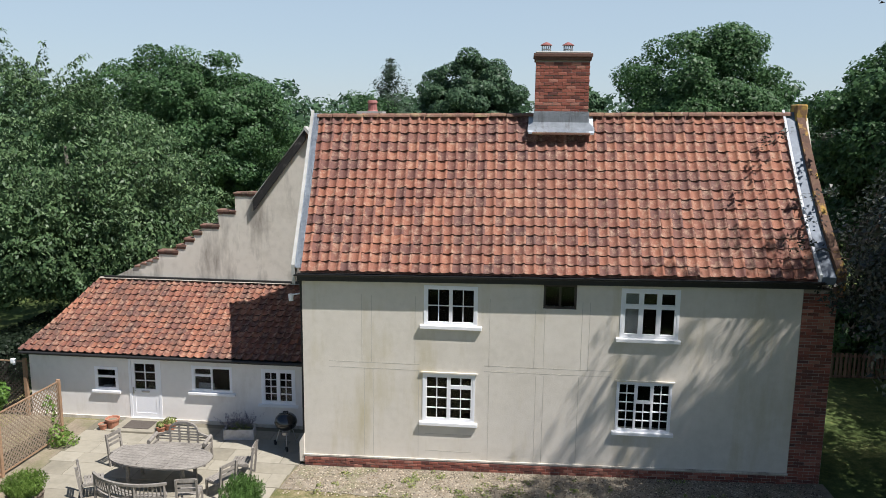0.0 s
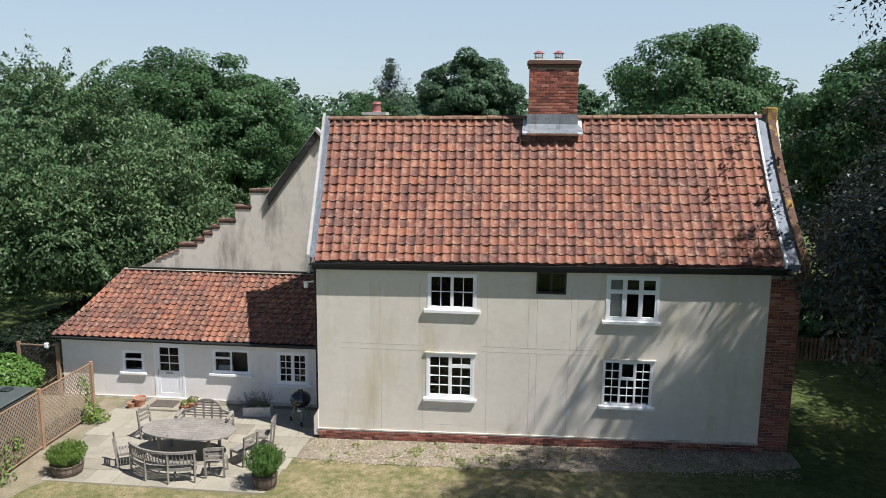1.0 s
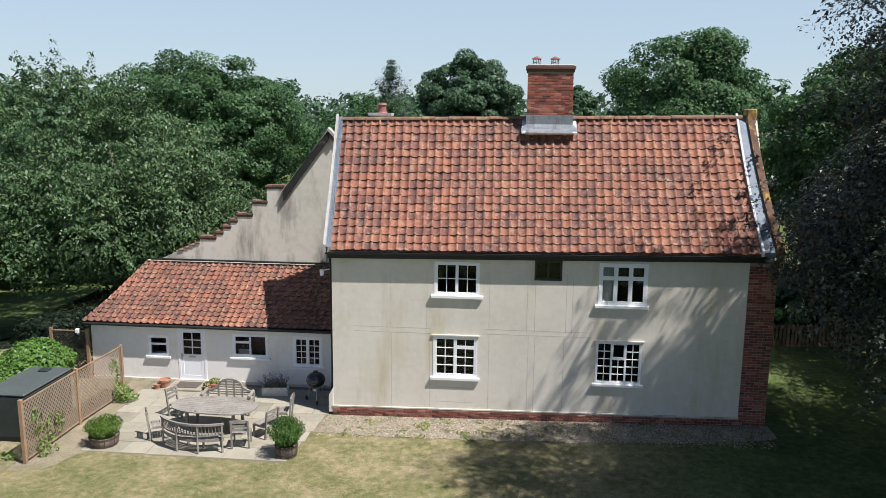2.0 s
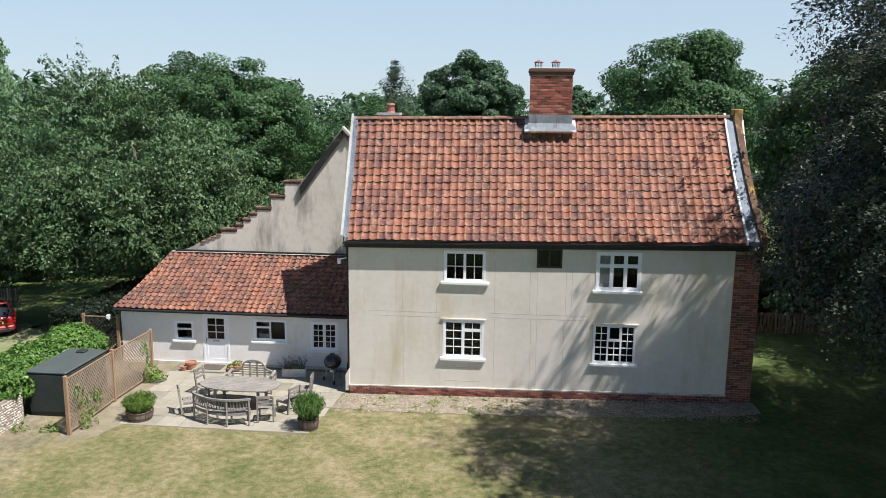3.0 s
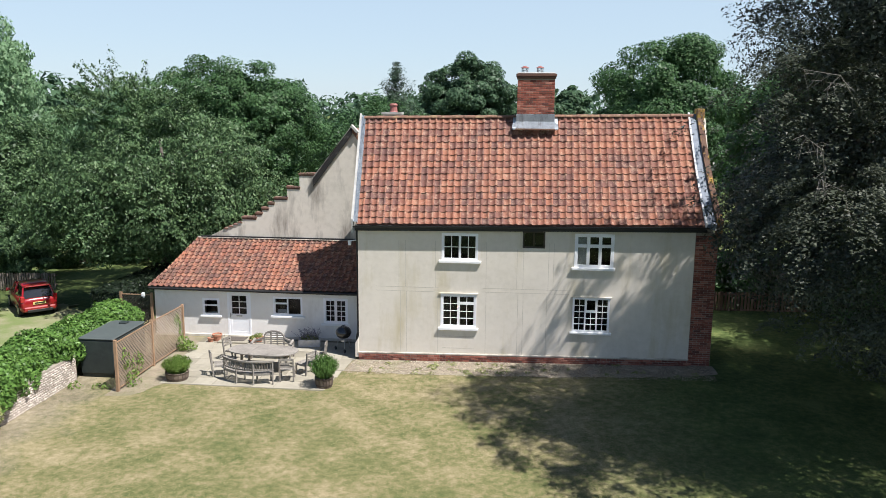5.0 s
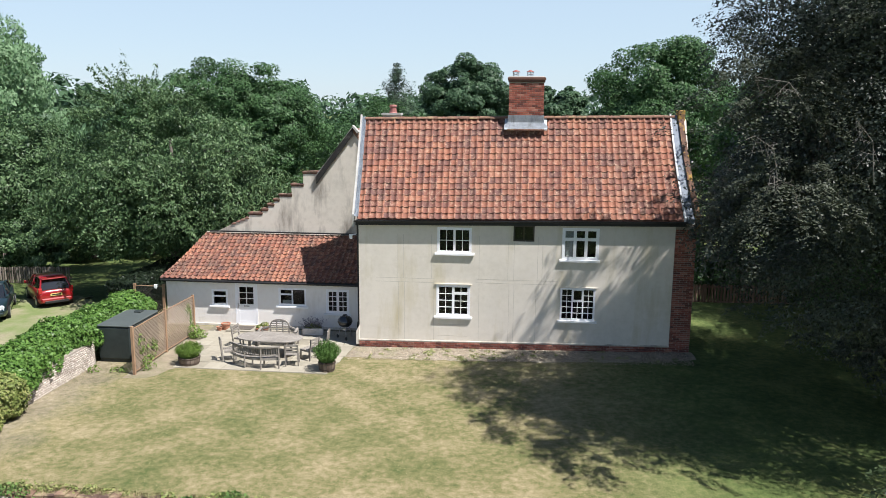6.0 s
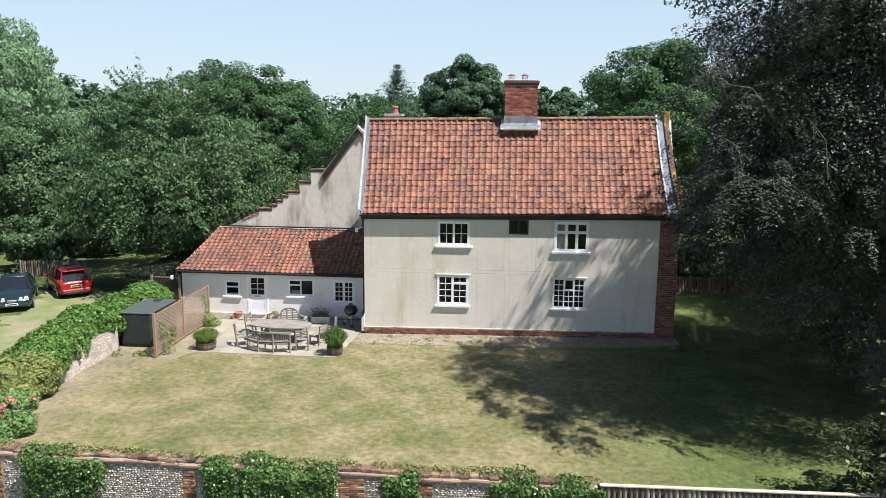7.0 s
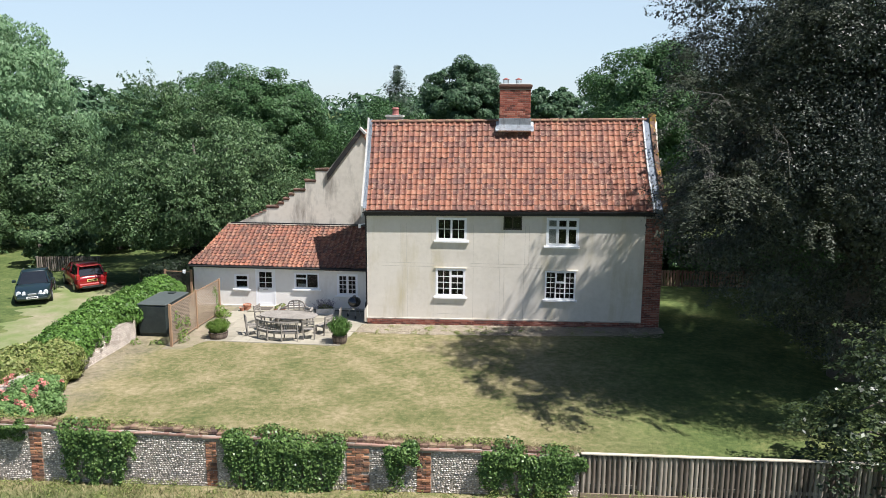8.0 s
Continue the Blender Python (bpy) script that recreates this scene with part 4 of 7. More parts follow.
bm = bmesh.new()
vs = [bm.verts.new(lean_point(u, s) + Vector((0, 0, -0.15))) for u, s in ((0.004, 0.005), (1, 0.005), (1, 1), (0.004, 1))]
bm.faces.new(vs)
bmesh.ops.solidify(bm, geom=bm.faces[:], thickness=0.03)
lean_roof = part("roof", bm, M_darkwood, extension, "low-pitched orange pantile roof")
tile_field(lean_roof, LCOLS, LROWS, lean_place, 7, LTILE, 0.29, np.random.default_rng(8), lambda c, r: LTILE * (c + 1) < 1.0 * r / LROWS + 0.02, M_oldtile, M_oldtile_joined)
bm = bmesh.new()
add_rod(bm, (-9.62, L_EAVE_Y - 0.05, L_EAVE_Z + 0.01), (-0.05, L_EAVE_Y - 0.05, L_EAVE_Z + 0.01), 0.042, sides=10)
add_box(bm, -9.55, -0.03, L_EAVE_Y, LY, L_EAVE_Z - 0.045, L_EAVE_Z + 0.04)
part("gutter", bm, M_black, extension, "black plastic gutter and fascia")
bm = bmesh.new()
prev = None
for i in range(20):
    u = i / 19
    p = lean_point(u, 1.0)
    w = 0.02 * noise.noise(Vector((u * 30, 0, 0)))
    a = [bm.verts.new((p.x, L_TOP_Y - 0.10 + w, p.z + 0.03)), bm.verts.new((p.x, L_TOP_Y + 0.0, p.z + 0.065)), bm.verts.new((p.x, L_TOP_Y + 0.02, p.z + 0.02))]
    if prev:
        for k in range(2):
            bm.faces.new((prev[k], prev[k + 1], a[k + 1], a[k]))
    prev = a
part("flashing", bm, M_mortar, extension, "pale mortar flashing")
box_part("abutment_strip", (-8.5, 0.0, 5.20, 5.296, 3.87, 3.96), M_black, extension)

# ---- rear wing, its gable behind the extension ----
wing = thing("rear_wing", None, "older rear wing with a weathered stepped brick gable", "house wing")
GY = 5.30
STEPS = [(-6.53, 4.89), (-5.87, 5.10), (-5.58, 5.34), (-5.27, 5.58), (-4.99, 5.82), (-4.38, 6.33), (-3.79, 6.93)]
outline = [(-8.2, 0.0), (-8.2, 3.9), (-7.4, 4.28), (-6.53, 4.66)]
for i, (x, z) in enumerate(STEPS):
    outline += [(x, z - 0.15)]
    outline += [((STEPS[i + 1][0] if i + 1 < len(STEPS) else -3.10), z - 0.15)]
outline += [(-1.32, 8.78), (-0.05, 7.2), (-0.05, 0.0)]
bm = bmesh.new()
va = [bm.verts.new((x, GY, z)) for x, z in outline]
fa = bm.faces.new(va)
ext = bmesh.ops.extrude_face_region(bm, geom=[fa])
for v in [g for g in ext["geom"] if isinstance(g, bmesh.types.BMVert)]:
    v.co.y += 0.32
bmesh.ops.triangulate(bm, faces=[f for f in bm.faces if len(f.verts) > 4])
part("gable_wall", bm, M_render_old, wing, "stained grey-cream rendered gable")
for i, (x, z) in enumerate(STEPS):
    nxt = STEPS[i + 1][0] if i + 1 < len(STEPS) else -3.12
    tilt = 0.02 * math.sin(i * 2.3)
    for k, (za, zb, grow) in enumerate(((z - 0.148, z - 0.082, 0.015), (z - 0.078, z - 0.006, 0.04))):
        bm = bmesh.new()
        n = max(1, round((nxt - x) / 0.23))
        for j in range(n):
            xa, xb = x - grow + (nxt - x + 2 * grow) * j / n, x - grow + (nxt - x + 2 * grow) * (j + 1) / n
            vs = add_box(bm, xa + 0.004, xb - 0.004, GY - grow, GY + 0.32 + grow, za, zb + 0.010 * math.sin(7.1 * j + 3 * i))
            for v in vs:
                v.co.z += tilt * (v.co.x - x)
        part("brick_step", bm, M_stepbrick, wing, "dark brick crow-step", bevel=0.007)
# patchy lichen-grey tiles on the low shoulder of the gable
for j in range(4):
    x = -7.42 + 0.225 * j
    bm = bmesh.new()
    vs = add_box(bm, x, x + 0.21, GY - 0.04, GY + 0.36, 4.27 + 0.098 * j, 4.33 + 0.098 * j)
    part("brick_step", bm, M_stepbrick, wing, bevel=0.01)
# wing roof running back, with dark verge board
bm = bmesh.new()
for (xa, za), (xb, zb) in (((-3.05, 6.62), (-1.32, 8.95)), ((-1.32, 8.95), (0.9, 5.9))):
    vs = [bm.verts.new(c) for c in ((xa, GY - 0.06, za), (xb, GY - 0.06, zb), (xb, 18.0, zb), (xa, 18.0, za))]
    bm.faces.new(vs)
bmesh.ops.remove_doubles(bm, verts=bm.verts[:], dist=0.001)
bmesh.ops.solidify(bm, geom=bm.faces[:], thickness=0.10)
part("roof", bm, M_ridge, wing, "mossy clay-tiled roof")
bm = bmesh.new()
vs = [bm.verts.new(c) for c in ((-3.12, GY - 0.13, 6.33), (-1.32, GY - 0.13, 8.68), (-1.32, GY - 0.13, 9.02), (-3.12, GY - 0.13, 6.67))]
fa = bm.faces.new(vs)
ext = bmesh.ops.extrude_face_region(bm, geom=[fa])
for v in [g for g in ext["geom"] if isinstance(g, bmesh.types.BMVert)]:
    v.co.y += 0.10
part("bargeboard", bm, M_barge, wing, "black-stained weathered bargeboard")
bm = bmesh.new()
vs = [bm.verts.new(c) for c in ((-3.16, GY - 0.16, 6.67), (-1.36, GY - 0.16, 9.02), (-1.30, GY - 0.16, 9.06), (-3.16, GY - 0.16, 6.715))]
fa = bm.faces.new(vs)
ext = bmesh.ops.extrude_face_region(bm, geom=[fa])
for v in [g for g in ext["geom"] if isinstance(g, bmesh.types.BMVert)]:
    v.co.y += 0.22
part("verge_strip", bm, M_coping, wing, "pale mortar verge strip")
bm = bmesh.new()
vs = [bm.verts.new(c) for c in ((-1.36, GY - 0.17, 9.03), (-1.10, GY - 0.17, 8.74), (-1.02, GY - 0.17, 8.80), (-1.33, GY - 0.17, 9.12))]
fa = bm.faces.new(vs)
ext = bmesh.ops.extrude_face_region(bm, geom=[fa])
for v in [g for g in ext["geom"] if isinstance(g, bmesh.types.BMVert)]:
    v.co.y += 0.4
part("verge_strip", bm, M_coping, wing)
bm = bmesh.new()
vs = [bm.verts.new(c) for c in ((-8.2, GY + 0.3, 3.75), (-3.2, GY + 0.3, 6.6), (-3.2, 17.5, 6.6), (-8.2, 17.5, 3.75))]
bm.faces.new(vs)
bmesh.ops.solidify(bm, geom=bm.faces[:], thickness=0.10)
part("outshot_roof", bm, M_ridge, wing)
box_part("side_wall", (-8.2, -7.95, GY + 0.32, 17.5, 0, 3.9), M_render_old, wing)
# its far chimney
bm = bmesh.new()
add_box(bm, -1.55, -0.55, 14.5, 15.3, 8.0, 9.55)
add_box(bm, -1.62, -0.48, 14.43, 15.37, 9.55, 9.68)
part("chimney", bm, M_coping, wing, "pale rendered chimney")
bm = bmesh.new()
add_lathe(bm, [(0.26, 9.68), (0.22, 9.74), (0.19, 10.0), (0.24, 10.06), (0.20, 10.14), (0.16, 10.16)], 14, (-1.0, 14.9, 0))
part("chimney_pot", bm, M_cowl, wing, "red clay chimney pot")

# ---- trees ----
M_bark = surface("grey_brown_bark", [(0.3, (0.05, 0.042, 0.035)), (0.55, (0.11, 0.095, 0.08)), (0.8, (0.19, 0.17, 0.15))], grain=9, coarse=1.5, rough=0.95, bump=0.8, bump_scale=14, bump_dist=0.03)
M_twig = surface("pale_dead_twig", [(0.3, (0.10, 0.093, 0.082)), (0.7, (0.20, 0.185, 0.165))], grain=9, rough=0.9)
L_oak = leaf_material("oak_leaves", (0.033, 0.073, 0.029), (0.063, 0.133, 0.049), (0.112, 0.204, 0.080), through_light=0.32)
L_cherry = leaf_material("cherry_leaves", (0.024, 0.052, 0.021), (0.070, 0.126, 0.051), (0.180, 0.268, 0.122), through_light=0.22, spread=0.55, patch=0.9)
# Darkest beech tone is lowered to put the crown's deep shade into colour.
L_dark = leaf_material("dark_beech_leaves", (0.006, 0.009, 0.007), (0.038, 0.050, 0.037), (0.165, 0.186, 0.145), through_light=0.17, shine=0.32, gloss=0.44, spread=0.36, patch=1.0)
L_willow = leaf_material("willow_leaves", (0.103, 0.187, 0.087), (0.178, 0.295, 0.150), (0.280, 0.403, 0.230), through_light=0.35)
L_ash = leaf_material("ash_leaves", (0.010, 0.018, 0.008), (0.036, 0.058, 0.023), (0.150, 0.200, 0.084), shine=0.5, gloss=0.4, through_light=0.3, spread=0.4, patch=0.9)
L_pine = leaf_material("pine_needles", (0.016, 0.034, 0.020), (0.030, 0.056, 0.033), (0.052, 0.086, 0.048), through_light=0.15)
L_yew = leaf_material("yew_needles", (0.006, 0.011, 0.007), (0.014, 0.023, 0.013), (0.028, 0.042, 0.022), through_light=0.08, shine=0.15)
L_hedge = leaf_material("hedge_leaves", (0.047, 0.101, 0.022), (0.101, 0.203, 0.041), (0.182, 0.304, 0.074), gloss=0.38, patch=1.0)
L_far = leaf_material("far_wood_leaves", (0.042, 0.084, 0.046), (0.072, 0.132, 0.068), (0.112, 0.188, 0.098), patch=0.12, through_light=0.3)


def crown_points(rng, centre, radii, clumps, per_clump, clump_r, fill=0.22, flat=0.7, floor_z=None, hollow=0.55):
    """Leaf centres in clumps spread over a lumpy ellipsoid shell, and their outward directions."""
    c, rad = np.array(centre, float), np.array(radii, float)
    d = rng.normal(0, 1, (clumps, 3))
    d /= np.linalg.norm(d, axis=1, keepdims=True)
    r = np.where(rng.random(clumps) < fill, rng.uniform(0.25, 0.8, clumps), rng.uniform(0.78, 1.06, clumps))
    k = c + d * rad * r[:, None]
    size = clump_r * rng.uniform(0.6, 1.45, clumps)
    out_c, out_d = [], []
    for i in range(clumps):
        n = int(per_clump * (size[i] / clump_r) ** 2)
        q = rng.normal(0, 1, (n, 3))
        q /= np.linalg.norm(q, axis=1, keepdims=True)
        rr = rng.uniform(hollow, 1.05, n) ** 0.7
        off = q * rr[:, None] * size[i] * np.array([1, 1, flat])
        out_c.append(k[i] + off)
        out_d.append(q * 0.7 + d[i] * 0.5)
    p, o = np.concatenate(out_c), np.concatenate(out_d)
    if floor_z is not None:
        keep = p[:, 2] > floor_z + rng.normal(0, 0.25, len(p))
        p, o = p[keep], o[keep]
    return p, o, k


def spray_points(rng, centre, radii, count, length, leaves, droop=0.45, width=0.42, low=-0.45):
    """Leaf centres along feathery drooping branch tips round an ellipsoid: a stem with seven pairs of side twigs each."""
    c, rad = np.array(centre, float), np.array(radii, float)
    out_c, out_d = [], []
    while len(out_c) < count:
        d = rng.normal(0, 1, 3)
        d /= np.linalg.norm(d)
        if d[2] < low:
            continue
        start = c + d * rad * rng.uniform(0.70, 1.0)
        h = d * np.array([1, 1, 0.35]) + np.array([0, 0, 0.25]) + rng.normal(0, 0.2, 3)
        h /= np.linalg.norm(h)
        side = np.cross(h, [0, 0, 1.0])
        side /= np.linalg.norm(side) + 1e-6
        L = length * rng.uniform(0.6, 1.4)
        root = rng.integers(0, 8, leaves) / 8.0
        t = rng.uniform(-1, 1, leaves)
        s = root + 0.28 * np.abs(t) + rng.normal(0, 0.015, leaves)
        w = width * L * (1.15 - root)
        p = start + np.outer(L * s, h) + np.outer(t * w, side) + rng.normal(0, 0.035, (leaves, 3))
        p[:, 2] -= droop * L * s ** 2 + 0.45 * np.abs(t) * w
        out_c.append(p)
        out_d.append(np.tile(h * 0.5 + np.array([0, 0, 1.1]), (leaves, 1)))
    return np.concatenate(out_c), np.concatenate(out_d)


def gather(groups):
    return np.concatenate([q[0] for q in groups]), np.concatenate([q[1] for q in groups])


def tree(name, base, trunk_r, height, crowns, leaf, leaf_size, label, seed, limbs=10, group="", aspect=0.55, droop=0.0, extra=None, bark=None, simple=False, clear=0.3, trim=None):
    """A tapered trunk with forking limbs and a crown. crowns: (offset, radii, clumps, leaves a clump, clump radius)."""
    rng = np.random.default_rng(seed)
    t = thing(name, Matrix.Translation(base), label, "tree", group)
    ps, os_, ks = [], [], []
    for offset, radii, clumps, per, cr in crowns:
        p, o, k = crown_points(rng, offset, radii, clumps, per, cr, floor_z=clear)
        ps.append(p)
        os_.append(o)
        ks.append(k)
    if extra is not None:
        ps.append(extra[0])
        os_.append(extra[1])
    p, o, k = np.concatenate(ps), np.concatenate(os_), np.concatenate(ks)
    if trim:
        stays = trim(p + np.array(base), rng)
        p, o = p[stays], o[stays]
    bm = bmesh.new()
    top = Vector(crowns[0][0])
    rings = []
    for i in range(6):
        s = i / 5
        c = Vector((top.x * s * 0.6, top.y * s * 0.6, height * 0.75 * s)) + Vector((math.sin(s * 5 + seed) * 0.12, math.cos(s * 4 + seed) * 0.12, 0))
        rings.append((c, trunk_r * (1.25 if i == 0 else 1.0) * (1 - 0.8 * s), (0, 0, 1)))
    add_ring_tube(bm, rings, 10)
    part("trunk", bm, bark or M_bark, t, smooth=True)
    for i in range(min(limbs, len(k))):
        tip = Vector(k[int(rng.integers(len(k)))])
        s = rng.uniform(0.25, 0.85)
        a = Vector((top.x * s * 0.6, top.y * s * 0.6, height * 0.75 * s))
        if tip.z < a.z - 1:
            a = Vector((top.x * 0.2, top.y * 0.2, max(0.8, tip.z - 0.5)))
        mid = a.lerp(tip, 0.5) + Vector((rng.normal(0, 0.3), rng.normal(0, 0.3), 0.5))
        r = trunk_r * 0.35 * (1 - 0.5 * s)
        bm = bmesh.new()
        add_ring_tube(bm, [(a, r, mid - a), (mid, r * 0.6, tip - a), (tip, r * 0.15, tip - mid)], 6)
        part("limb", bm, bark or M_bark, t, smooth=True)
    crown = new("crown", leaf_mesh("crown", p, o, leaf_size, leaf, rng, aspect=aspect, droop=droop, simple=simple))
    crown.parent = t
    return t


# near trees
rng_c = np.random.default_rng(78)
cherry_sprays = gather([spray_points(rng_c, (0.2, 0, 5.7), (5.9, 4.2, 3.9), 170, 1.5, 140), spray_points(rng_c, (-1.7, 0, 9.2), (2.9, 2.2, 1.9), 95, 1.2, 105, 0.12, 0.38, -0.2), spray_points(rng_c, (-1.4, 0, 9.6), (3.0, 1.8, 1.6), 24, 1.5, 75, -0.02, 0.22, 0.25),
                        spray_points(rng_c, (2.5, -1.2, 4.2), (3.3, 2.2, 2.3), 80, 1.2, 150), spray_points(rng_c, (-0.6, -4.2, 4.6), (4.2, 1.1, 1.9), 60, 1.0, 120, 0.7)])
cherry_sprays = tuple(q[cherry_sprays[0][:, 2] > 2.0] for q in cherry_sprays)
tree("cherry_tree", (-12.5, 9.8, 0), 0.28, 11.0, [((0.2, 0, 5.6), (6.0, 4.3, 3.9), 130, 330, 0.95), ((2.5, -1.2, 4.2), (3.4, 2.3, 2.4), 60, 220, 0.85), ((-0.4, -3.9, 4.9), (4.2, 1.3, 2.0), 62, 210, 0.75), ((-1.6, -4.2, 3.6), (3.4, 1.1, 1.1), 28, 190, 0.6)],
     L_cherry, 0.155, "broad leafy cherry tree with drooping sunlit foliage", 11, limbs=26, droop=0.7, aspect=0.5, extra=cherry_sprays, clear=2.1)
rng_b = np.random.default_rng(77)
sprays = [crown_points(rng_b, c, r, k, 60, 0.42) for c, r, k in (((-6.9, 5.3, 6.6), (0.3, 0.3, 0.5), 2), ((-6.2, 5.1, 5.6), (0.4, 0.3, 0.6), 3), ((-7.3, -1.5, 13.2), (1.0, 1.5, 1.2), 9))]
sprays += [spray_points(rng_b, (-6.8, 6.9, 9.1), (0.6, 0.2, 0.3), 5, 0.65, 26, 0.3), spray_points(rng_b, (-6.5, 6.0, 7.6), (0.3, 0.2, 0.3), 4, 0.55, 26, 0.5), spray_points(rng_b, (-6.1, 5.5, 6.6), (0.2, 0.2, 0.5), 3, 0.55, 26, 0.5)]
BEECH = (19.5, -5.5, 0)


def spare_wall_sun(p, rng):
    """Drops leaves whose shadow would land on the front wall's middle, which stays in the sun."""
    k = p[:, 1] / SUN.y
    x, z = p[:, 0] - SUN.x * k, p[:, 2] - SUN.z * k
    west = x < 5.6 + 0.82 * z + rng.normal(0, 0.3, len(p))
    return ~((p[:, 1] < -0.4) & (z > 0.6) & (z < 5.4) & west) | (rng.random(len(p)) < 0.06)


beech_sprays = [spray_points(rng_b, (0.3, -0.8, 13.2), (6.6, 4.5, 6.2), 95, 1.9, 170, 0.6), spray_points(rng_b, (-3.6, -2.0, 14.2), (3.3, 3.2, 3.7), 90, 1.3, 150, 0.6), spray_points(rng_b, (-3.6, 1.3, 6.4), (2.9, 2.3, 2.4), 60, 0.9, 110, 0.7),
                spray_points(rng_b, (1.4, -2.6, 8.4), (4.8, 3.2, 4.6), 125, 1.4, 160, 0.7), spray_points(rng_b, (3.4, 0.6, 3.2), (3.8, 4.0, 2.4), 50, 1.1, 130, 0.5), spray_points(rng_b, (-0.6, 3.6, 1.9), (2.0, 2.6, 0.9), 24, 0.9, 90, 0.4)]
# Several smaller lobes are added where their shadow falls on wall and lawn.
beech = tree("beech_tree", BEECH, 0.5, 18.0, [((0.3, -1.1, 13.2), (7.0, 4.5, 6.6), 115, 190, 1.1), ((-3.6, -2.0, 14.2), (3.5, 3.4, 4.0), 125, 190, 0.9), ((-4.5, 6.0, 5.9), (1.2, 1.5, 1.6), 44, 200, 0.65), ((-2.8, 6.8, 7.0), (1.6, 1.4, 2.2), 50, 190, 0.8), ((-0.9, 1.6, 15.3), (0.7, 0.5, 1.0), 28, 190, 0.5), ((-1.6, 1.8, 13.8), (1.2, 0.6, 1.2), 36, 190, 0.6), ((1.4, 5.2, 8.4), (3.3, 2.3, 2.6), 105, 210, 0.85), ((-1.4, 2.4, 12.6), (1.8, 1.2, 1.8), 40, 200, 0.8), ((-4.8, 1.2, 7.2), (1.5, 2.0, 3.2), 50, 190, 0.8), ((-3.6, 1.3, 6.4), (3.3, 2.8, 2.9), 105, 210, 0.9),
     ((1.4, -2.6, 8.4), (5.0, 3.3, 4.8), 125, 180, 1.0), ((3.4, 0.6, 3.2), (4.2, 4.4, 2.7), 110, 200, 0.9), ((0.6, 3.6, 1.9), (2.8, 3.2, 1.4), 50, 150, 0.6), ((2.4, 2.4, 9.5), (4.4, 3.3, 3.8), 70, 170, 1.0), ((-0.3, -2.4, 3.0), (2.6, 1.6, 2.0), 50, 150, 0.7), ((-2.6, 2.5, 10.4), (2.4, 1.3, 2.6), 70, 220, 0.8), ((-1.0, -2.5, 10.6), (4.5, 3.0, 3.6), 85, 180, 1.0)],
     L_dark, 0.098, "huge dark-leaved beech tree shading the lawn and house end", 12, limbs=44, extra=gather(sprays + beech_sprays), simple=True, trim=spare_wall_sun)
# Hidden oversized leaves fill the crown, added to deepen the shade it casts.
inner = crown_points(np.random.default_rng(79), (0.6, -1.2, 9.4), (4.8, 3.4, 3.8), 70, 230, 1.2, fill=0.85)
heart = new("inner_shade_fill", leaf_mesh("inner_shade_fill", inner[0], inner[1], 0.22, L_dark, np.random.default_rng(80), simple=True))
heart.parent = beech
core = gather([crown_points(np.random.default_rng(81), c, r, k, 230, 1.0, fill=0.85) for c, r, k in (((-3.2, -2.0, 13.0), (2.5, 2.3, 2.4), 18), ((1.0, -2.0, 7.0), (3.6, 2.2, 2.8), 35), ((2.4, 2.4, 9.5), (3.8, 2.8, 3.4), 40), ((-1.6, -0.6, 11.5), (4.2, 3.0, 2.6), 22))])
heart = new("inner_shade_fill", leaf_mesh("inner_shade_fill", core[0], core[1], 0.20, L_dark, np.random.default_rng(82), simple=True))
heart.parent = beech
# hanging branches on the sunny side, their sunlight painted as a paler leaf colour
L_sunlit = leaf_material("sunlit_beech_leaves", (0.032, 0.041, 0.027), (0.064, 0.076, 0.051), (0.130, 0.145, 0.104), through_light=0.25, shine=0.25, gloss=0.5, spread=0.45, patch=1.2)
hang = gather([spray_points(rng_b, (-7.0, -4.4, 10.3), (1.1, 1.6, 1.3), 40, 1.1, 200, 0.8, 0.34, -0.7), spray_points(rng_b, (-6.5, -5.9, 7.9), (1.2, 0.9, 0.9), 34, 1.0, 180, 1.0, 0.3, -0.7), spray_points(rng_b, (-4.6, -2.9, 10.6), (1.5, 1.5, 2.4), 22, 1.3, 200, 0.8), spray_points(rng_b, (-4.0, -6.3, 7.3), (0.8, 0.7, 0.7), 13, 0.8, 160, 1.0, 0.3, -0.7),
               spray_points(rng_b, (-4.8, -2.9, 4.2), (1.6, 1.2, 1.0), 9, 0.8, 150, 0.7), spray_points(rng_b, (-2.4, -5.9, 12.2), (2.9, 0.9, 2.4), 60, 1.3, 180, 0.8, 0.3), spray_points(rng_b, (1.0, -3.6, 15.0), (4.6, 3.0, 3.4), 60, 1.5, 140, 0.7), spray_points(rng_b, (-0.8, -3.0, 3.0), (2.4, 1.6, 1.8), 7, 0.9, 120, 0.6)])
# Slim shoots added so their shadow draws a streak across the front wall.
shoots = gather([spray_points(rng_b, c, (0.45, 0.3, 0.5), 5, 0.8, 60, 0.3, 0.25) for c in ((-5.9, 2.5, 12.9), (-5.2, 2.5, 14.0), (-4.4, 2.5, 15.2))])
streak_shoots = new("outer_crown", leaf_mesh("outer_crown", shoots[0], shoots[1], 0.08, L_dark, rng_b, simple=True))
streak_shoots.parent = beech
tips = new("outer_crown", leaf_mesh("outer_crown", hang[0], hang[1], 0.066, L_sunlit, rng_b, simple=True))
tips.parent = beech
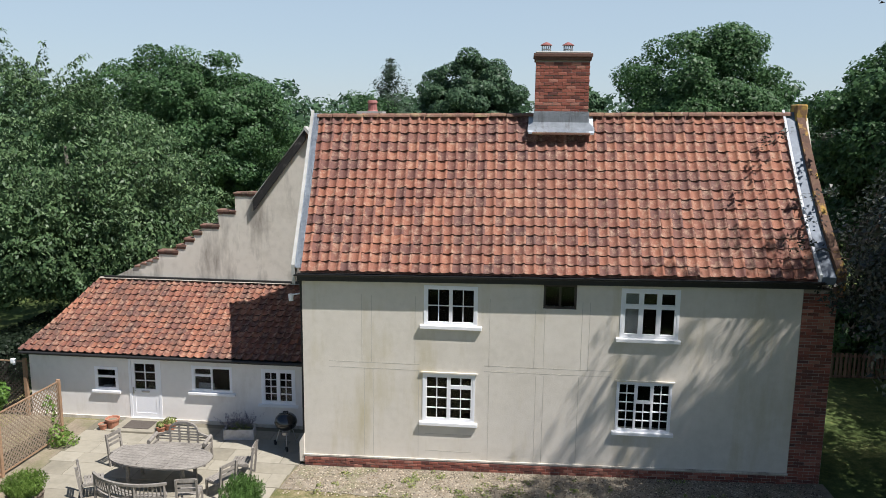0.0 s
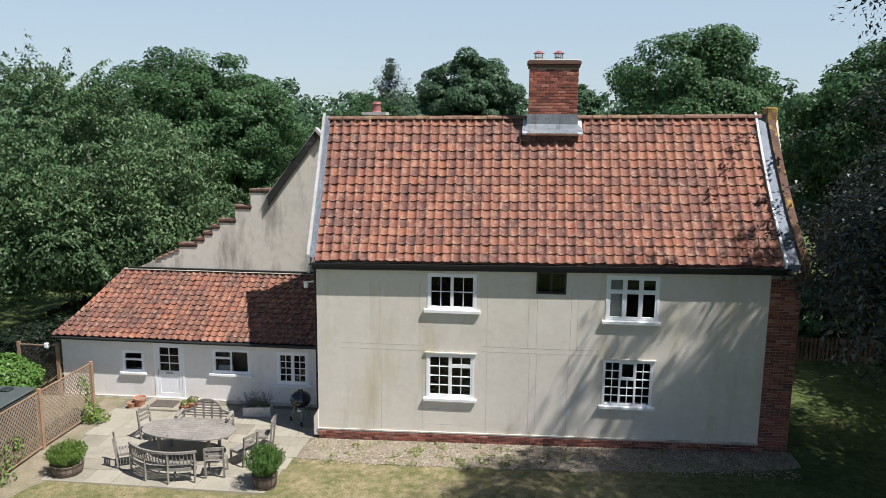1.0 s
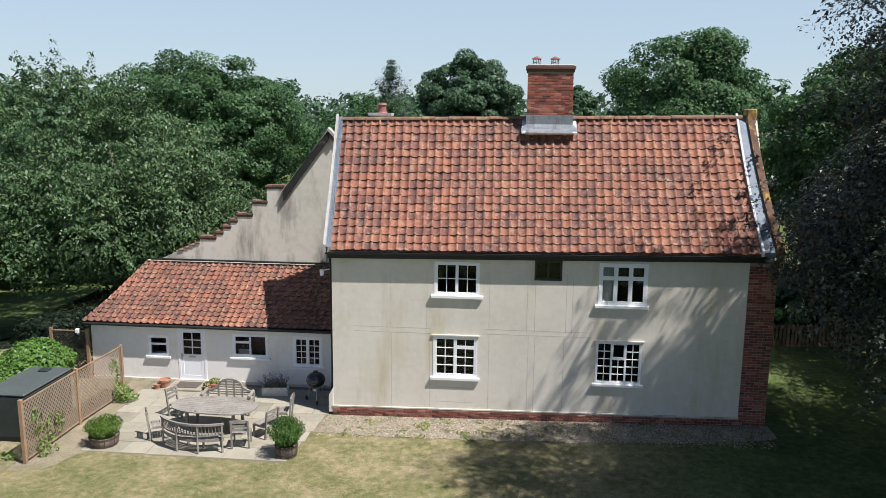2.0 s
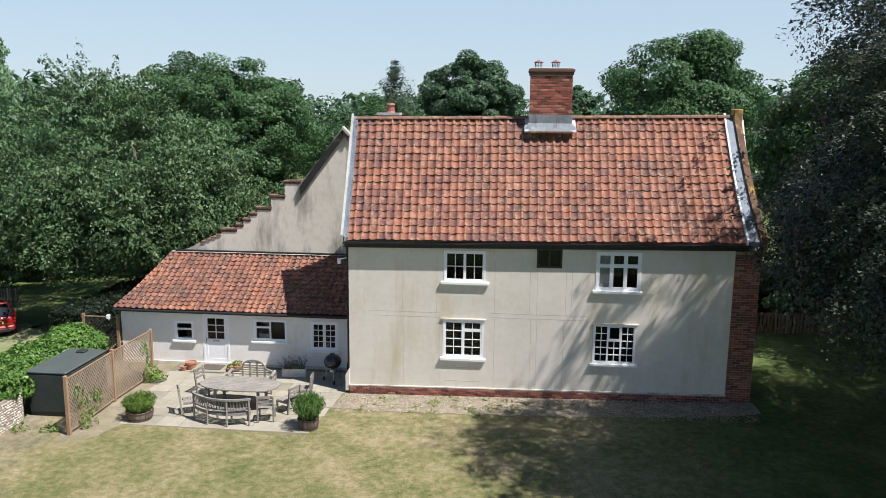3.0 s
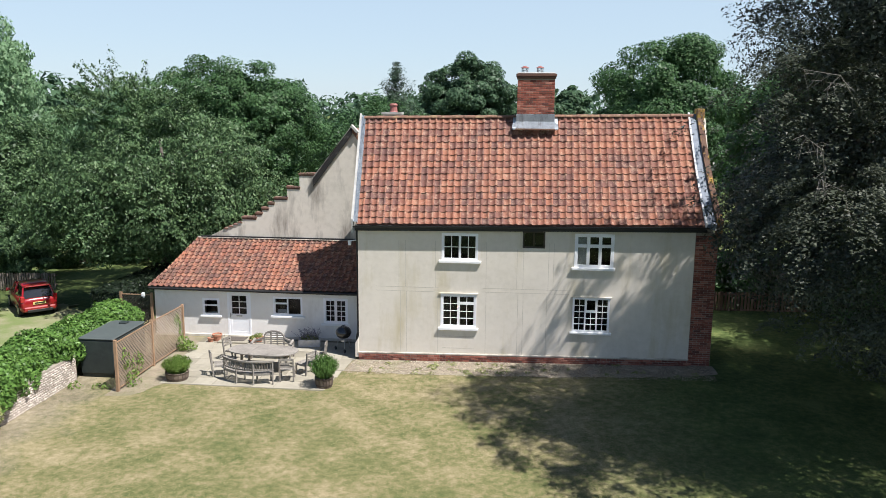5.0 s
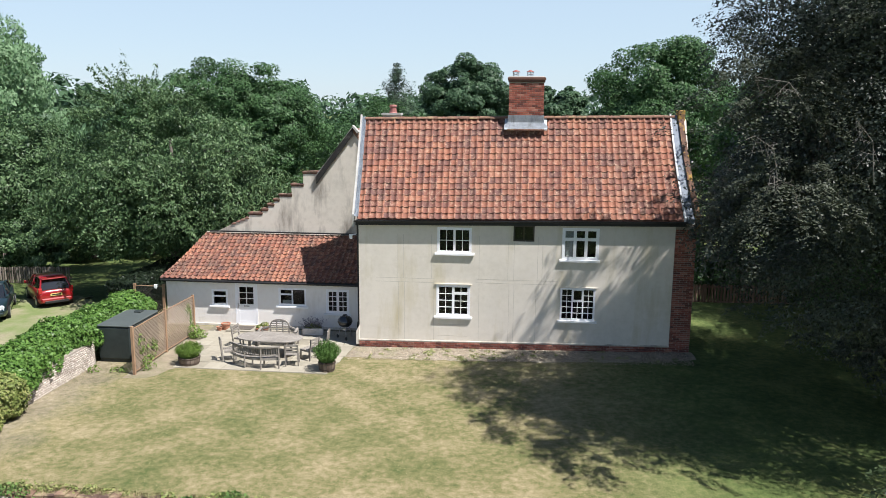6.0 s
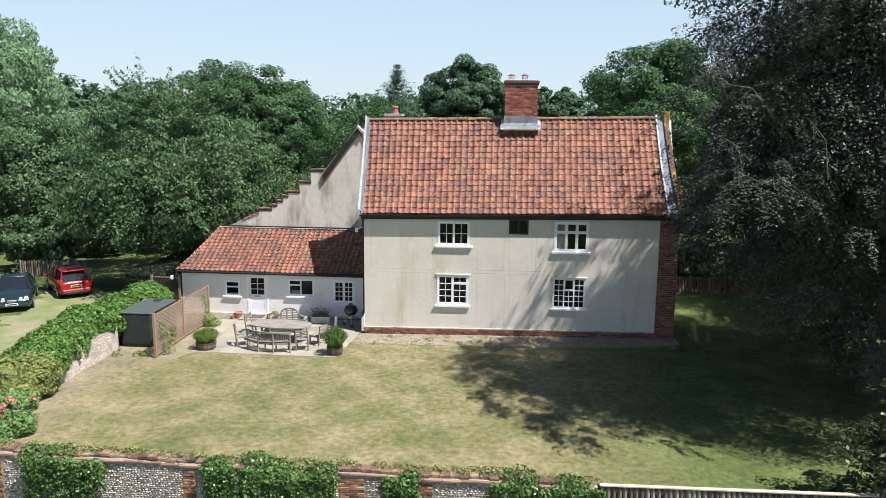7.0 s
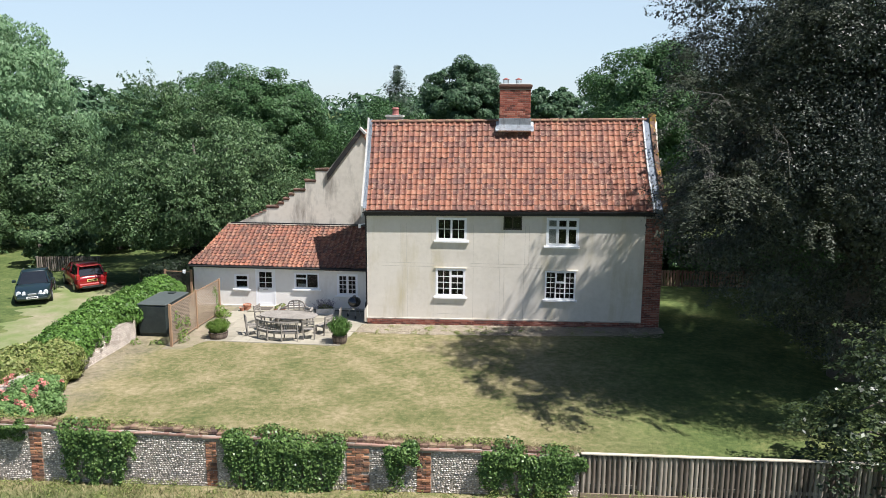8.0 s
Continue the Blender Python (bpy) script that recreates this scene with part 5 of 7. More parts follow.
# the boughs that reach furthest over the lawn, in finer leaf
near = gather([crown_points(rng_b, c, r, k, per, size) for c, r, k, per, size in (((-2.2, -4.6, 12.4), (3.2, 1.6, 2.6), 55, 330, 0.8), ((-0.7, -6.2, 8.0), (2.2, 1.2, 2.2), 40, 330, 0.75), ((-5.6, -1.8, 11.4), (1.5, 2.2, 1.4), 40, 330, 0.75), ((-3.6, -4.6, 8.8), (2.0, 1.6, 2.6), 60, 330, 0.8), ((-4.3, -3.0, 5.0), (1.8, 1.5, 1.6), 36, 300, 0.7))])
bough = new("outer_crown", leaf_mesh("outer_crown", near[0], near[1], 0.070, L_dark, rng_b, simple=True))
bough.parent = beech
# bare twigs
for k, (a, b) in enumerate((((11.7, -12.3, 10.6), (13.2, -11.4, 9.9)), ((11.7, -12.6, 9.3), (12.6, -11.6, 8.2)), ((13.9, -12.4, 9.7), (14.6, -12.0, 8.2)), ((12.2, -12.3, 8.4), (13.2, -11.6, 7.4)), ((16.4, -7.9, 10.4), (17.3, -8.1, 8.6)))):
    bm = bmesh.new()
    a, b = Vector(a), Vector(b)
    mid = a.lerp(b, 0.5) + Vector((0.1, -0.1, 0.25))
    add_ring_tube(bm, [(a, 0.004, mid - a), (mid, 0.009, b - a), (b, 0.016, b - mid)], 5)
    for j in range(12):
        q = (a.lerp(mid, 0.15 * j) if j < 6 else mid.lerp(b, 0.15 * (j - 6)))
        e = q + Vector((random.uniform(-0.4, 0.2), random.uniform(-0.25, 0.25), random.uniform(-0.45, 0.15)))
        add_rod(bm, q, e, 0.006, 0.003, 4)
        for w in (0.4, 0.75):
            g = q.lerp(e, w)
            add_rod(bm, g, g + Vector((random.uniform(-0.3, 0.2), random.uniform(-0.2, 0.2), random.uniform(-0.35, 0.1))), 0.004, 0.002, 3)
    tagged(new("dead_branch", mesh_of("dead_branch", bm, M_twig)), "bare pale dead branch among the beech leaves", "branch", "dead branches")
ash_sprays = gather([spray_points(rng_b, (-0.2, 0, 2.7), (2.2, 1.6, 1.9), 75, 0.8, 75, 0.5, 0.5, -0.8), spray_points(rng_b, (-1.9, -0.5, 1.7), (1.3, 0.9, 1.3), 40, 0.7, 60, 0.5, 0.5, -0.8)])
tree("ash_tree", (17.8, -14.3, 0), 0.18, 6.0, [((-0.2, 0, 2.6), (2.1, 1.5, 1.8), 34, 90, 0.5), ((-1.9, -0.4, 1.6), (1.1, 0.9, 1.1), 14, 60, 0.35)], L_ash, 0.12, "young leafy tree overhanging the paling fence", 14, limbs=20, extra=ash_sprays)
tree("lime_tree", (24.6, 6.4, 0), 0.4, 15.0, [((0, 0, 10.5), (5.3, 5.2, 5.8), 180, 240, 1.1), ((-2.0, -1.0, 4.2), (4.4, 5.4, 3.2), 110, 220, 0.9)], L_oak, 0.16, "dark leafy lime tree beside the drive", 15, limbs=20, simple=True)

# ---- trees behind the house ----
def round_tree(base, r, top, leaf, label, seed, leaf_size=0.155, name="broadleaf_tree", clumps=150, per=480, squash=1.0, group="trees behind the house", droop=0.0, limbs=8):
    h = top * 0.5
    return tree(name, base, 0.35, top * 0.7, [((0, 0, top - r * squash), (r, r, r * squash), clumps, per, r * 0.20), ((0, 0, h * 0.75), (r * 0.92, r * 0.92, h * 0.75), clumps // 2, per, r * 0.2)], leaf, leaf_size, label, seed, limbs=limbs, group=group, droop=droop, simple=True, aspect=0.68)


round_tree((-18.2, 29.0, 0), 4.8, 13.5, L_oak, "dark green sycamore tree in full leaf", 21)
round_tree((-14.2, 29.4, 0), 4.6, 12.9, L_oak, "dark green sycamore tree in full leaf", 22)
round_tree((-22.5, 30, 0), 4.2, 9.6, L_oak, "dark green sycamore tree in full leaf", 23, per=300)
round_tree((-6.5, 37, 0), 5.0, 10.6, L_oak, "dark green maple tree in full leaf", 24, per=300)
round_tree((19.3, 42, 0), 6.2, 15.9, L_oak, "tall rounded chestnut tree in full leaf", 25, clumps=210, leaf_size=0.20)
round_tree((25.8, 18.5, 0), 4.6, 12.0, L_oak, "dark green tree beside the drive", 26, per=260, leaf_size=0.2)
tree("broadleaf_tree", (20.9, 12.4, 0), 0.3, 11.0, [((0, 0, 8.0), (3.6, 3.6, 4.3), 150, 420, 0.8)], L_oak, 0.15, "dark green tree beyond the drive", 36, limbs=12, group="trees behind the house", simple=True, aspect=0.68)
round_tree((30.5, 10, 0), 5.5, 14.0, L_oak, "dark green tree beside the drive", 27, per=260)
round_tree((-0.2, 70, 0), 5.4, 16.2, L_far, "distant rounded oak tree", 28, leaf_size=0.26, per=420)
round_tree((10.7, 66, 0), 3.6, 12.9, L_far, "distant rounded oak tree", 29, leaf_size=0.28, per=300, clumps=110)
round_tree((-38.0, 28, 0), 7.0, 16.6, L_willow, "tall pale green willow tree", 30, leaf_size=0.24, clumps=150, per=400, name="willow_tree", droop=1.2)
round_tree((-28.0, 19, 0), 4.2, 9.0, L_cherry, "mid-green tree behind the parked cars", 31, per=260)
round_tree((-31.5, 13, 0), 4.0, 7.0, L_cherry, "mid-green shrubby tree behind the parked cars", 32, per=230)
round_tree((-9.0, 62, 0), 4.0, 11.4, L_far, "distant tree in full leaf", 33, leaf_size=0.28, per=320)
round_tree((-22.5, 11.5, 0), 2.2, 3.6, L_cherry, "leafy green bush behind the parked cars", 34, leaf_size=0.15, clumps=70, per=170, name="green_bush")
round_tree((-27.0, 7.5, 0), 2.6, 4.2, L_cherry, "mid-green shrub at the drive edge", 35, leaf_size=0.2, clumps=60, per=120, name="drive_shrub")
round_tree((15.4, 11.8, 0), 2.1, 3.9, L_oak, "dark shrub behind the brown paling fence", 37, leaf_size=0.16, clumps=70, per=150, name="fence_shrub")
round_tree((18.2, 11.0, 0), 1.6, 2.6, L_oak, "dark shrub behind the brown paling fence", 38, leaf_size=0.16, clumps=50, per=130, name="fence_shrub")
for k, (x, y, r, top) in enumerate(((-21.6, 17.0, 2.4, 4.0), (-18.2, 18.6, 2.3, 3.6), (-14.8, 20.0, 2.4, 4.2))):
    round_tree((x, y, 0), r, top, L_cherry, "leafy shrub along the far lawn edge", 300 + k, leaf_size=0.16, clumps=60, per=170, name="border_shrub", group="shrubs along the far lawn")
# pine
rng_p = np.random.default_rng(40)
pc, po = [], []
z = 5.0
while z < 15.2:
    reach = min(3.2, 0.25 + 0.52 * (15.3 - z))
    for k in range(5):
        a = rng_p.uniform(0, 2 * math.pi)
        rad = reach * rng_p.uniform(0.45, 1.25)
        n = int(26 + 42 * rad)
        q = rng_p.uniform(0.1, 1.0, n)
        spread = 0.10 + 0.16 * q * min(1.0, rad / 1.5)
        pts = np.stack([math.cos(a) * rad * q, math.sin(a) * rad * q, z - 0.12 * rad * q + 0.42 * rad * q ** 3], 1) + rng_p.normal(0, 1, (n, 3)) * spread[:, None]
        pc.append(pts)
        po.append(np.tile([math.cos(a), math.sin(a), 0.9], (n, 1)))
    z += 0.46 * rng_p.uniform(0.8, 1.25)
tree("pine_tree", (-8.0, 60, 0), 0.3, 15.0, [((0, 0, 8), (1.2, 1.2, 3.0), 10, 50, 0.6)], L_pine, 0.26, "dark pine tree standing above the wood", 41, limbs=4, aspect=0.3, extra=(np.concatenate(pc), np.concatenate(po)))
# far wood
rng_w = np.random.default_rng(50)
wc, wo = [], []
for i in range(150):
    a = -1.25 + 2.3 * (i + rng_w.uniform(0, 1)) / 150
    dist = rng_w.uniform(75, 130)
    x, y = 5 + math.sin(a) * dist, math.cos(a) * dist
    top = rng_w.uniform(9.5, 13.5) * (0.85 + dist / 500)
    r = rng_w.uniform(3.5, 5.5)
    p, o, _ = crown_points(rng_w, (x, y, top * 0.55), (r, r, top * 0.47), 18, 36, r * 0.4)
    wc.append(p)
    wo.append(o)
wood = new("far_wood", leaf_mesh("far_wood", np.concatenate(wc), np.concatenate(wo), 0.9, L_far, rng_w, simple=True))
tagged(wood, "distant belt of dark green woodland", "woodland", kind="stuff")
yew = thing("yew_hedge", None, "flat-topped dark yew hedge in deep shade beside the extension", "hedge")
rng_y = np.random.default_rng(61)
ny = 17000
yq = rng_y.uniform(-1, 1, (ny, 3))
face = rng_y.choice(3, ny, p=(0.36, 0.16, 0.48))
yn = np.zeros((ny, 3))
yn[np.arange(ny), face] = np.sign(yq[np.arange(ny), face])
yq[np.arange(ny), face] = yn[np.arange(ny), face] * (1 - 0.16 * rng_y.random(ny) ** 2)
ripple = np.array([noise.noise(Vector(q) * 3.0) for q in yq])[:, None]
yv = np.array((-11.7, 5.5, 0.95)) + yq * np.array((0.75, 3.2, 0.93)) + yn * ripple * 0.10
yo = yn + yq * 0.3
yc = new("foliage", leaf_mesh("foliage", yv[yv[:, 2] > 0.02], yo[yv[:, 2] > 0.02], 0.11, L_yew, rng_y))
yc.parent = yew
bm = bmesh.new()
for k in range(5):
    add_rod(bm, (-11.7, 3.0 + 1.2 * k, 0), (-11.65, 3.1 + 1.2 * k, 1.4), 0.06, 0.02)
part("trunk", bm, M_bark, yew)

# ---- terrace ----
M_slab = surface("worn_sandstone_slab", [(0.25, (0.20, 0.18, 0.135)), (0.5, (0.29, 0.265, 0.205)), (0.8, (0.37, 0.34, 0.27))], grain=6, coarse=1.1, rough=0.9, bump=0.3, bump_scale=22, vary="object", vary_amount=0.35,
                 stain=(0.17, 0.16, 0.12), stain_scale=(1.3, 1.3, 1.3), stain_range=(0.5, 0.75), stain_amount=0.6)
M_joint = surface("sandy_joint", [(0.3, (0.12, 0.105, 0.075)), (0.7, (0.20, 0.18, 0.13))], grain=30, rough=0.95, stain=(0.07, 0.09, 0.03), stain_scale=(1.5, 1.5, 1.5))
M_soil = surface("dry_soil", [(0.3, (0.15, 0.12, 0.085)), (0.7, (0.32, 0.27, 0.19))], grain=14, coarse=1.5, rough=0.95, bump=0.6, stain=(0.10, 0.12, 0.04), stain_scale=(1.2, 1.2, 1.2))
TERRACE = [(-7.25, 2.33), (-7.15, 0.2), (-6.75, -2.4), (-6.45, -3.52), (-0.56, -3.60), (-0.34, -1.5), (-0.12, 0.55), (-0.12, 2.33)]
terrace = sheet("terrace", TERRACE, 0.006, M_joint, "paved terrace of worn sandstone slabs", "terrace", ragged=0.02)
sheet("border_soil", [(-7.95, 2.2), (-7.9, -4.9), (-7.0, -4.8), (-6.4, -3.5), (-6.7, -2.4), (-7.1, 0.2), (-7.2, 2.2)], 0.003, M_soil, "strip of dry soil beside the trellis", "flower bed", ragged=0.15, seed=4)

M_drive = surface("pale_dirt_drive", [(0.25, (0.16, 0.15, 0.08)), (0.5, (0.25, 0.225, 0.14)), (0.8, (0.35, 0.32, 0.22))], grain=9, coarse=0.9, rough=0.95, bump=0.5, stain=(0.12, 0.165, 0.045), stain_scale=(0.5, 0.5, 0.5), stain_range=(0.34, 0.60), stain_amount=0.9)
sheet("dirt_drive", [(-11.6, -16), (-11.8, -6), (-12.2, 0), (-13.5, 4), (-16, 7), (-19, 6), (-17.5, 1), (-15.6, -6), (-15.5, -16)], 0.004, M_drive, "worn dirt and grass drive", "drive", step=0.2, ragged=1.3, seed=7)
sheet("gravel_drive", [(19.2, 13.2), (24, 12), (36, 18), (36, 24), (24, 19), (19.6, 16.6)], 0.004, M_gravel, "pale gravel drive behind the house", "drive", ragged=0.3, seed=9)

# ---- timber ----
M_teak = surface("silvered_teak", [(0.25, (0.120, 0.108, 0.094)), (0.5, (0.232, 0.212, 0.184)), (0.8, (0.375, 0.345, 0.302))], grain=16, coarse=2, rough=0.85, bump=0.3, bump_scale=40)
M_post = surface("tan_treated_timber", [(0.3, (0.22, 0.13, 0.075)), (0.7, (0.38, 0.25, 0.15))], grain=12, coarse=2, rough=0.85, bump=0.25)
M_lath = surface("trellis_lath", [(0.3, (0.16, 0.115, 0.078)), (0.7, (0.30, 0.235, 0.17))], grain=14, coarse=2, rough=0.85, bump=0.2)
M_pale = surface("grey_weathered_paling", [(0.2, (0.070, 0.050, 0.038)), (0.5, (0.165, 0.135, 0.108)), (0.8, (0.31, 0.265, 0.215))], grain=9, coarse=1.5, rough=0.9, bump=0.4, bump_scale=30, vary="object", vary_amount=0.62)
M_bleached = surface("sun_bleached_rail", [(0.3, (0.36, 0.31, 0.24)), (0.7, (0.55, 0.49, 0.40))], grain=10, coarse=1.2, rough=0.9, bump=0.3)
M_brownpale = surface("brown_paling", [(0.3, (0.10, 0.06, 0.045)), (0.7, (0.22, 0.15, 0.11))], grain=9, rough=0.9, vary="object")


def trellis_panel(parent, p, q, z0, z1, pitch=0.140, material=None):
    """Crossed diagonal laths in a light frame from p to q."""
    p, q = Vector((*p, 0)), Vector((*q, 0))
    L, H = (q - p).length, z1 - z0
    m = slope_frame((p.x, p.y, z0), q - p, (0, 0, 1))
    for sgn in (1, -1):
        k = -int(H / pitch) - 1
        while k * pitch < L + H:
            u0 = k * pitch
            pts = []
            for u, v in ((u0, 0.0), (u0 + H, H)):
                pts.append([u, v])
            if pts[0][0] < 0:
                pts[0] = [0.0, -u0]
            if pts[1][0] > L:
                pts[1] = [L, L - u0]
            if pts[1][0] - pts[0][0] > 0.05 and pts[0][1] < H and pts[1][1] > 0:
                (ua, va), (ub, vb) = pts
                if sgn < 0:
                    va, vb = H - va, H - vb
                d = Vector((ub - ua, vb - va)).normalized()
                s = Vector((-d.y, d.x)) * 0.015
                z = 0.008 * sgn
                bm = bmesh.new()
                va_ = [bm.verts.new(m @ Vector((ua + e * s.x, va + e * s.y, z + f))) for e in (-1, 1) for f in (-0.007, 0.007)]
                vb_ = [bm.verts.new(m @ Vector((ub + e * s.x, vb + e * s.y, z + f))) for e in (-1, 1) for f in (-0.007, 0.007)]
                for a, b in ((0, 1), (1, 3), (3, 2), (2, 0)):
                    bm.faces.new((va_[a], va_[b], vb_[b], vb_[a]))
                part("lath", bm, material or M_lath, parent)
            k += 1
    for u0, u1, v0, v1 in ((0, L, 0, 0.035), (0, L, H - 0.035, H)):
        bm = bmesh.new()
        add_box(bm, u0, u1, v0, v1, -0.02, 0.02, m)
        part("rail", bm, M_post, parent)


trellis = thing("trellis_screen", None, "tan timber lattice screen between square posts", "trellis")
TP = [((-7.62, -4.45), 1.86), ((-7.66, -1.72), 1.83), ((-7.58, 0.82), 1.80)]
for (x, y), h in TP:
    box_part("post", (x - 0.05, x + 0.05, y - 0.05, y + 0.05, -0.05, h), M_post, trellis, bevel=0.006)
for (a, ha), (b, hb) in zip(TP, TP[1:]):
    trellis_panel(trellis, a, b, 0.08, 1.76)
back_trellis = thing("back_trellis", None, "dark weathered lattice screen beside the extension", "trellis")
for x in (-11.0, -9.62):
    box_part("post", (x - 0.05, x + 0.05, 2.25, 2.35, -0.05, 1.88), M_post, back_trellis)
trellis_panel(back_trellis, (-11.0, 2.30), (-9.62, 2.30), 0.1, 1.8, material=M_darkwood)
lamp = thing("garden_lamp", Matrix.Translation((-9.95, 2.24, 1.72)), "small white lamp fixed on the lattice screen", "lamp")
box_part("housing", (-0.07, 0.07, -0.06, 0.05, 0.0, 0.16), M_white, lamp, bevel=0.015)
box_part("bracket", (-0.03, 0.03, 0.0, 0.06, -0.06, 0.02), M_white, lamp)

# ---- oil tank housing ----
M_tank = surface("dark_green_plastic", [(0.3, (0.012, 0.020, 0.019)), (0.7, (0.024, 0.034, 0.033))], grain=8, coarse=1.2, rough=0.6, bump=0.1, stain=(0.05, 0.06, 0.055), stain_scale=(1, 1, 1), stain_amount=0.35)
# Lid colour is raised to stand in for sky reflected on its top.
M_lid = surface("sky_sheen_grey_green_plastic", [(0.3, (0.055, 0.068, 0.066)), (0.7, (0.09, 0.105, 0.10))], grain=6, coarse=1.0, rough=0.55, bump=0.1)
tank = thing("oil_tank", Matrix.Translation((-9.05, -2.0, 0)), "dark green plastic oil tank behind the lattice screen", "tank")
box_part("body", (-0.66, 0.66, -1.20, 1.20, 0.12, 1.42), M_tank, tank, bevel=0.05)
box_part("lid", (-0.675, 0.675, -1.215, 1.215, 1.42, 1.50), M_lid, tank, "flat lid, slightly paler with painted sky sheen", bevel=0.03)
box_part("base_slab", (-0.62, 0.62, -1.15, 1.15, 0.0, 0.13), M_tank, tank)
box_part("filler_cap", (-0.15, 0.15, 0.7, 1.0, 1.5, 1.56), M_tank, tank, bevel=0.02)


# ---- paling fences ----
def paling_fence(name, p, q, height, pitch, material, label, top_cap=True, ragged=0.02):
    p, q = Vector((*p, 0)), Vector((*q, 0))
    t = thing(name, None, label, "fence")
    L = (q - p).length
    m = slope_frame((p.x, p.y, 0.0), q - p, (0, 0, 1))
    for v in (0.28, height - 0.2):
        bm = bmesh.new()
        add_box(bm, 0, L, v, v + 0.08, -0.06, -0.02, m)
        part("rail", bm, material, t)
    n = int(L / pitch)
    for i in range(n):
        u = i * pitch
        h = height - 0.04 + random.uniform(-ragged, ragged)
        bm = bmesh.new()
        w = pitch * random.uniform(0.62, 0.84)
        rings = []
        tilt = random.uniform(-0.012, 0.012)
        for v in (0.05, h):
            rings.append([bm.verts.new(m @ Vector((u + w * k / 4 + tilt * v, v, 0.028 * math.sin(math.pi * k / 4)))) for k in range(5)])
        for k in range(4):
            bm.faces.new((rings[0][k], rings[0][k + 1], rings[1][k + 1], rings[1][k]))
        bm.faces.new((rings[0][4], rings[0][0], rings[1][0], rings[1][4]))
        bm.faces.new(rings[1])
        part("paling", bm, material, t)
    for i in range(n if top_cap else 0):
        bm = bmesh.new()
        add_box(bm, (i + 0.45) * pitch, (i + 1.3) * pitch, 0.06, height - 0.06 + random.uniform(-ragged, ragged), -0.085, -0.065, m)
        part("paling", bm, material, t)
    k = 0.0
    while k < L + 0.1:
        bm = bmesh.new()
        add_box(bm, k - 0.05, k + 0.05, 0, height - 0.05, -0.13, -0.04, m)
        part("post", bm, material, t)
        k += 2.4
    if top_cap:
        bm = bmesh.new()
        add_box(bm, -0.02, L + 0.02, height - 0.018, height + 0.008, -0.07, 0.05, m)
        part("capping_rail", bm, M_bleached, t, "sun-bleached capping rail")
        bm = bmesh.new()
        add_box(bm, -0.02, L + 0.02, 0.02, 0.14, 0.015, 0.045, m)
        part("gravel_board", bm, M_lath, t, "yellowish gravel board")
    return t


paling_fence("paling_fence", (8.76, -15.62), (17.4, -15.35), 1.24, 0.132, M_pale, "weathered grey vertical paling fence with a bleached capping rail")
paling_fence("brown_fence", (13.7, 8.6), (20.4, 8.9), 1.25, 0.16, M_brownpale, "dark brown paling fence at the lawn edge", top_cap=False)
paling_fence("picket_fence", (-22.5, 9.0), (-18.6, 9.6), 1.0, 0.13, M_pale, "low grey picket fence behind the parked cars", top_cap=False)

# ---- flint garden walls ----
M_flintbed = surface("flint_mortar", [(0.3, (0.24, 0.205, 0.17)), (0.7, (0.42, 0.37, 0.315))], grain=20, rough=0.95, bump=0.6)
M_flint = surface("knapped_flint", [(0.2, (0.15, 0.13, 0.115)), (0.36, (0.33, 0.285, 0.245)), (0.52, (0.52, 0.455, 0.395)), (0.76, (0.72, 0.65, 0.575))], grain=14, coarse=1.0, rough=0.55, bump=0.3, vary="island", vary_amount=0.65)

def flint_face(parent, m, L, H, rng, size=0.068, skip=None, top=None):
    """Flints standing proud on a wall face: m takes (along, up, out) to the world."""
    vs, fs, n = [], [], 0
    v = 0.03
    a = np.array(m)
    while v < H - 0.02:
        u = rng.uniform(0, size)
        while u < L:
            if not (skip and skip(u, v)) and (top is None or v < top(u)):
                s = size * rng.uniform(0.36, 0.58)
                p = OCT * np.array([s * rng.uniform(1.0, 1.5), s * rng.uniform(0.60, 0.82), s * rng.uniform(0.4, 0.9)])
                ang = rng.uniform(-0.3, 0.3)
                c, sn = math.cos(ang), math.sin(ang)
                p = p @ np.array([[c, sn, 0], [-sn, c, 0], [0, 0, 1]]) + np.array([u, v + rng.normal(0, 0.004), -0.004]) + rng.normal(0, 0.006, (8, 3))
                vs.append(p @ a[:3, :3].T + a[:3, 3])
                fs.append(OCT_F + n)
                n += 8
            u += size * rng.uniform(0.85, 1.3)
        v += size * 0.82
    ob = new("flint_facing", raw_mesh("flint_facing", np.concatenate(vs), np.concatenate(fs), M_flint))
    ob.parent = parent
    return tagged(ob, "grey and white flint cobbles", kind="stuff")


rng_f = np.random.default_rng(60)
FW0, FW1 = Vector((-9.4, -16.52, 0)), Vector((8.70, -15.62, 0))
FWL = (FW1 - FW0).length
fm = slope_frame(FW0, FW1 - FW0, (0, 0, 1))


def front_top(u):
    return 1.70 - 0.030 * u + 0.02 * math.sin(u * 2.1)


front_wall = thing("flint_wall", None, "flint garden wall with brick piers and brick coping", "garden wall")
bm = bmesh.new()
prev = None
for i in range(25):
    u = FWL * i / 24
    a = [bm.verts.new(fm @ Vector((u, v, w))) for v, w in ((-0.05, 0), (front_top(u), 0), (front_top(u), -0.32), (-0.05, -0.32))]
    if prev:
        for k in range(4):
            bm.faces.new((prev[k], prev[(k + 1) % 4], a[(k + 1) % 4], a[k]))
    else:
        bm.faces.new(a)
    prev = a
bm.faces.new(prev)
part("core", bm, M_flintbed, front_wall)
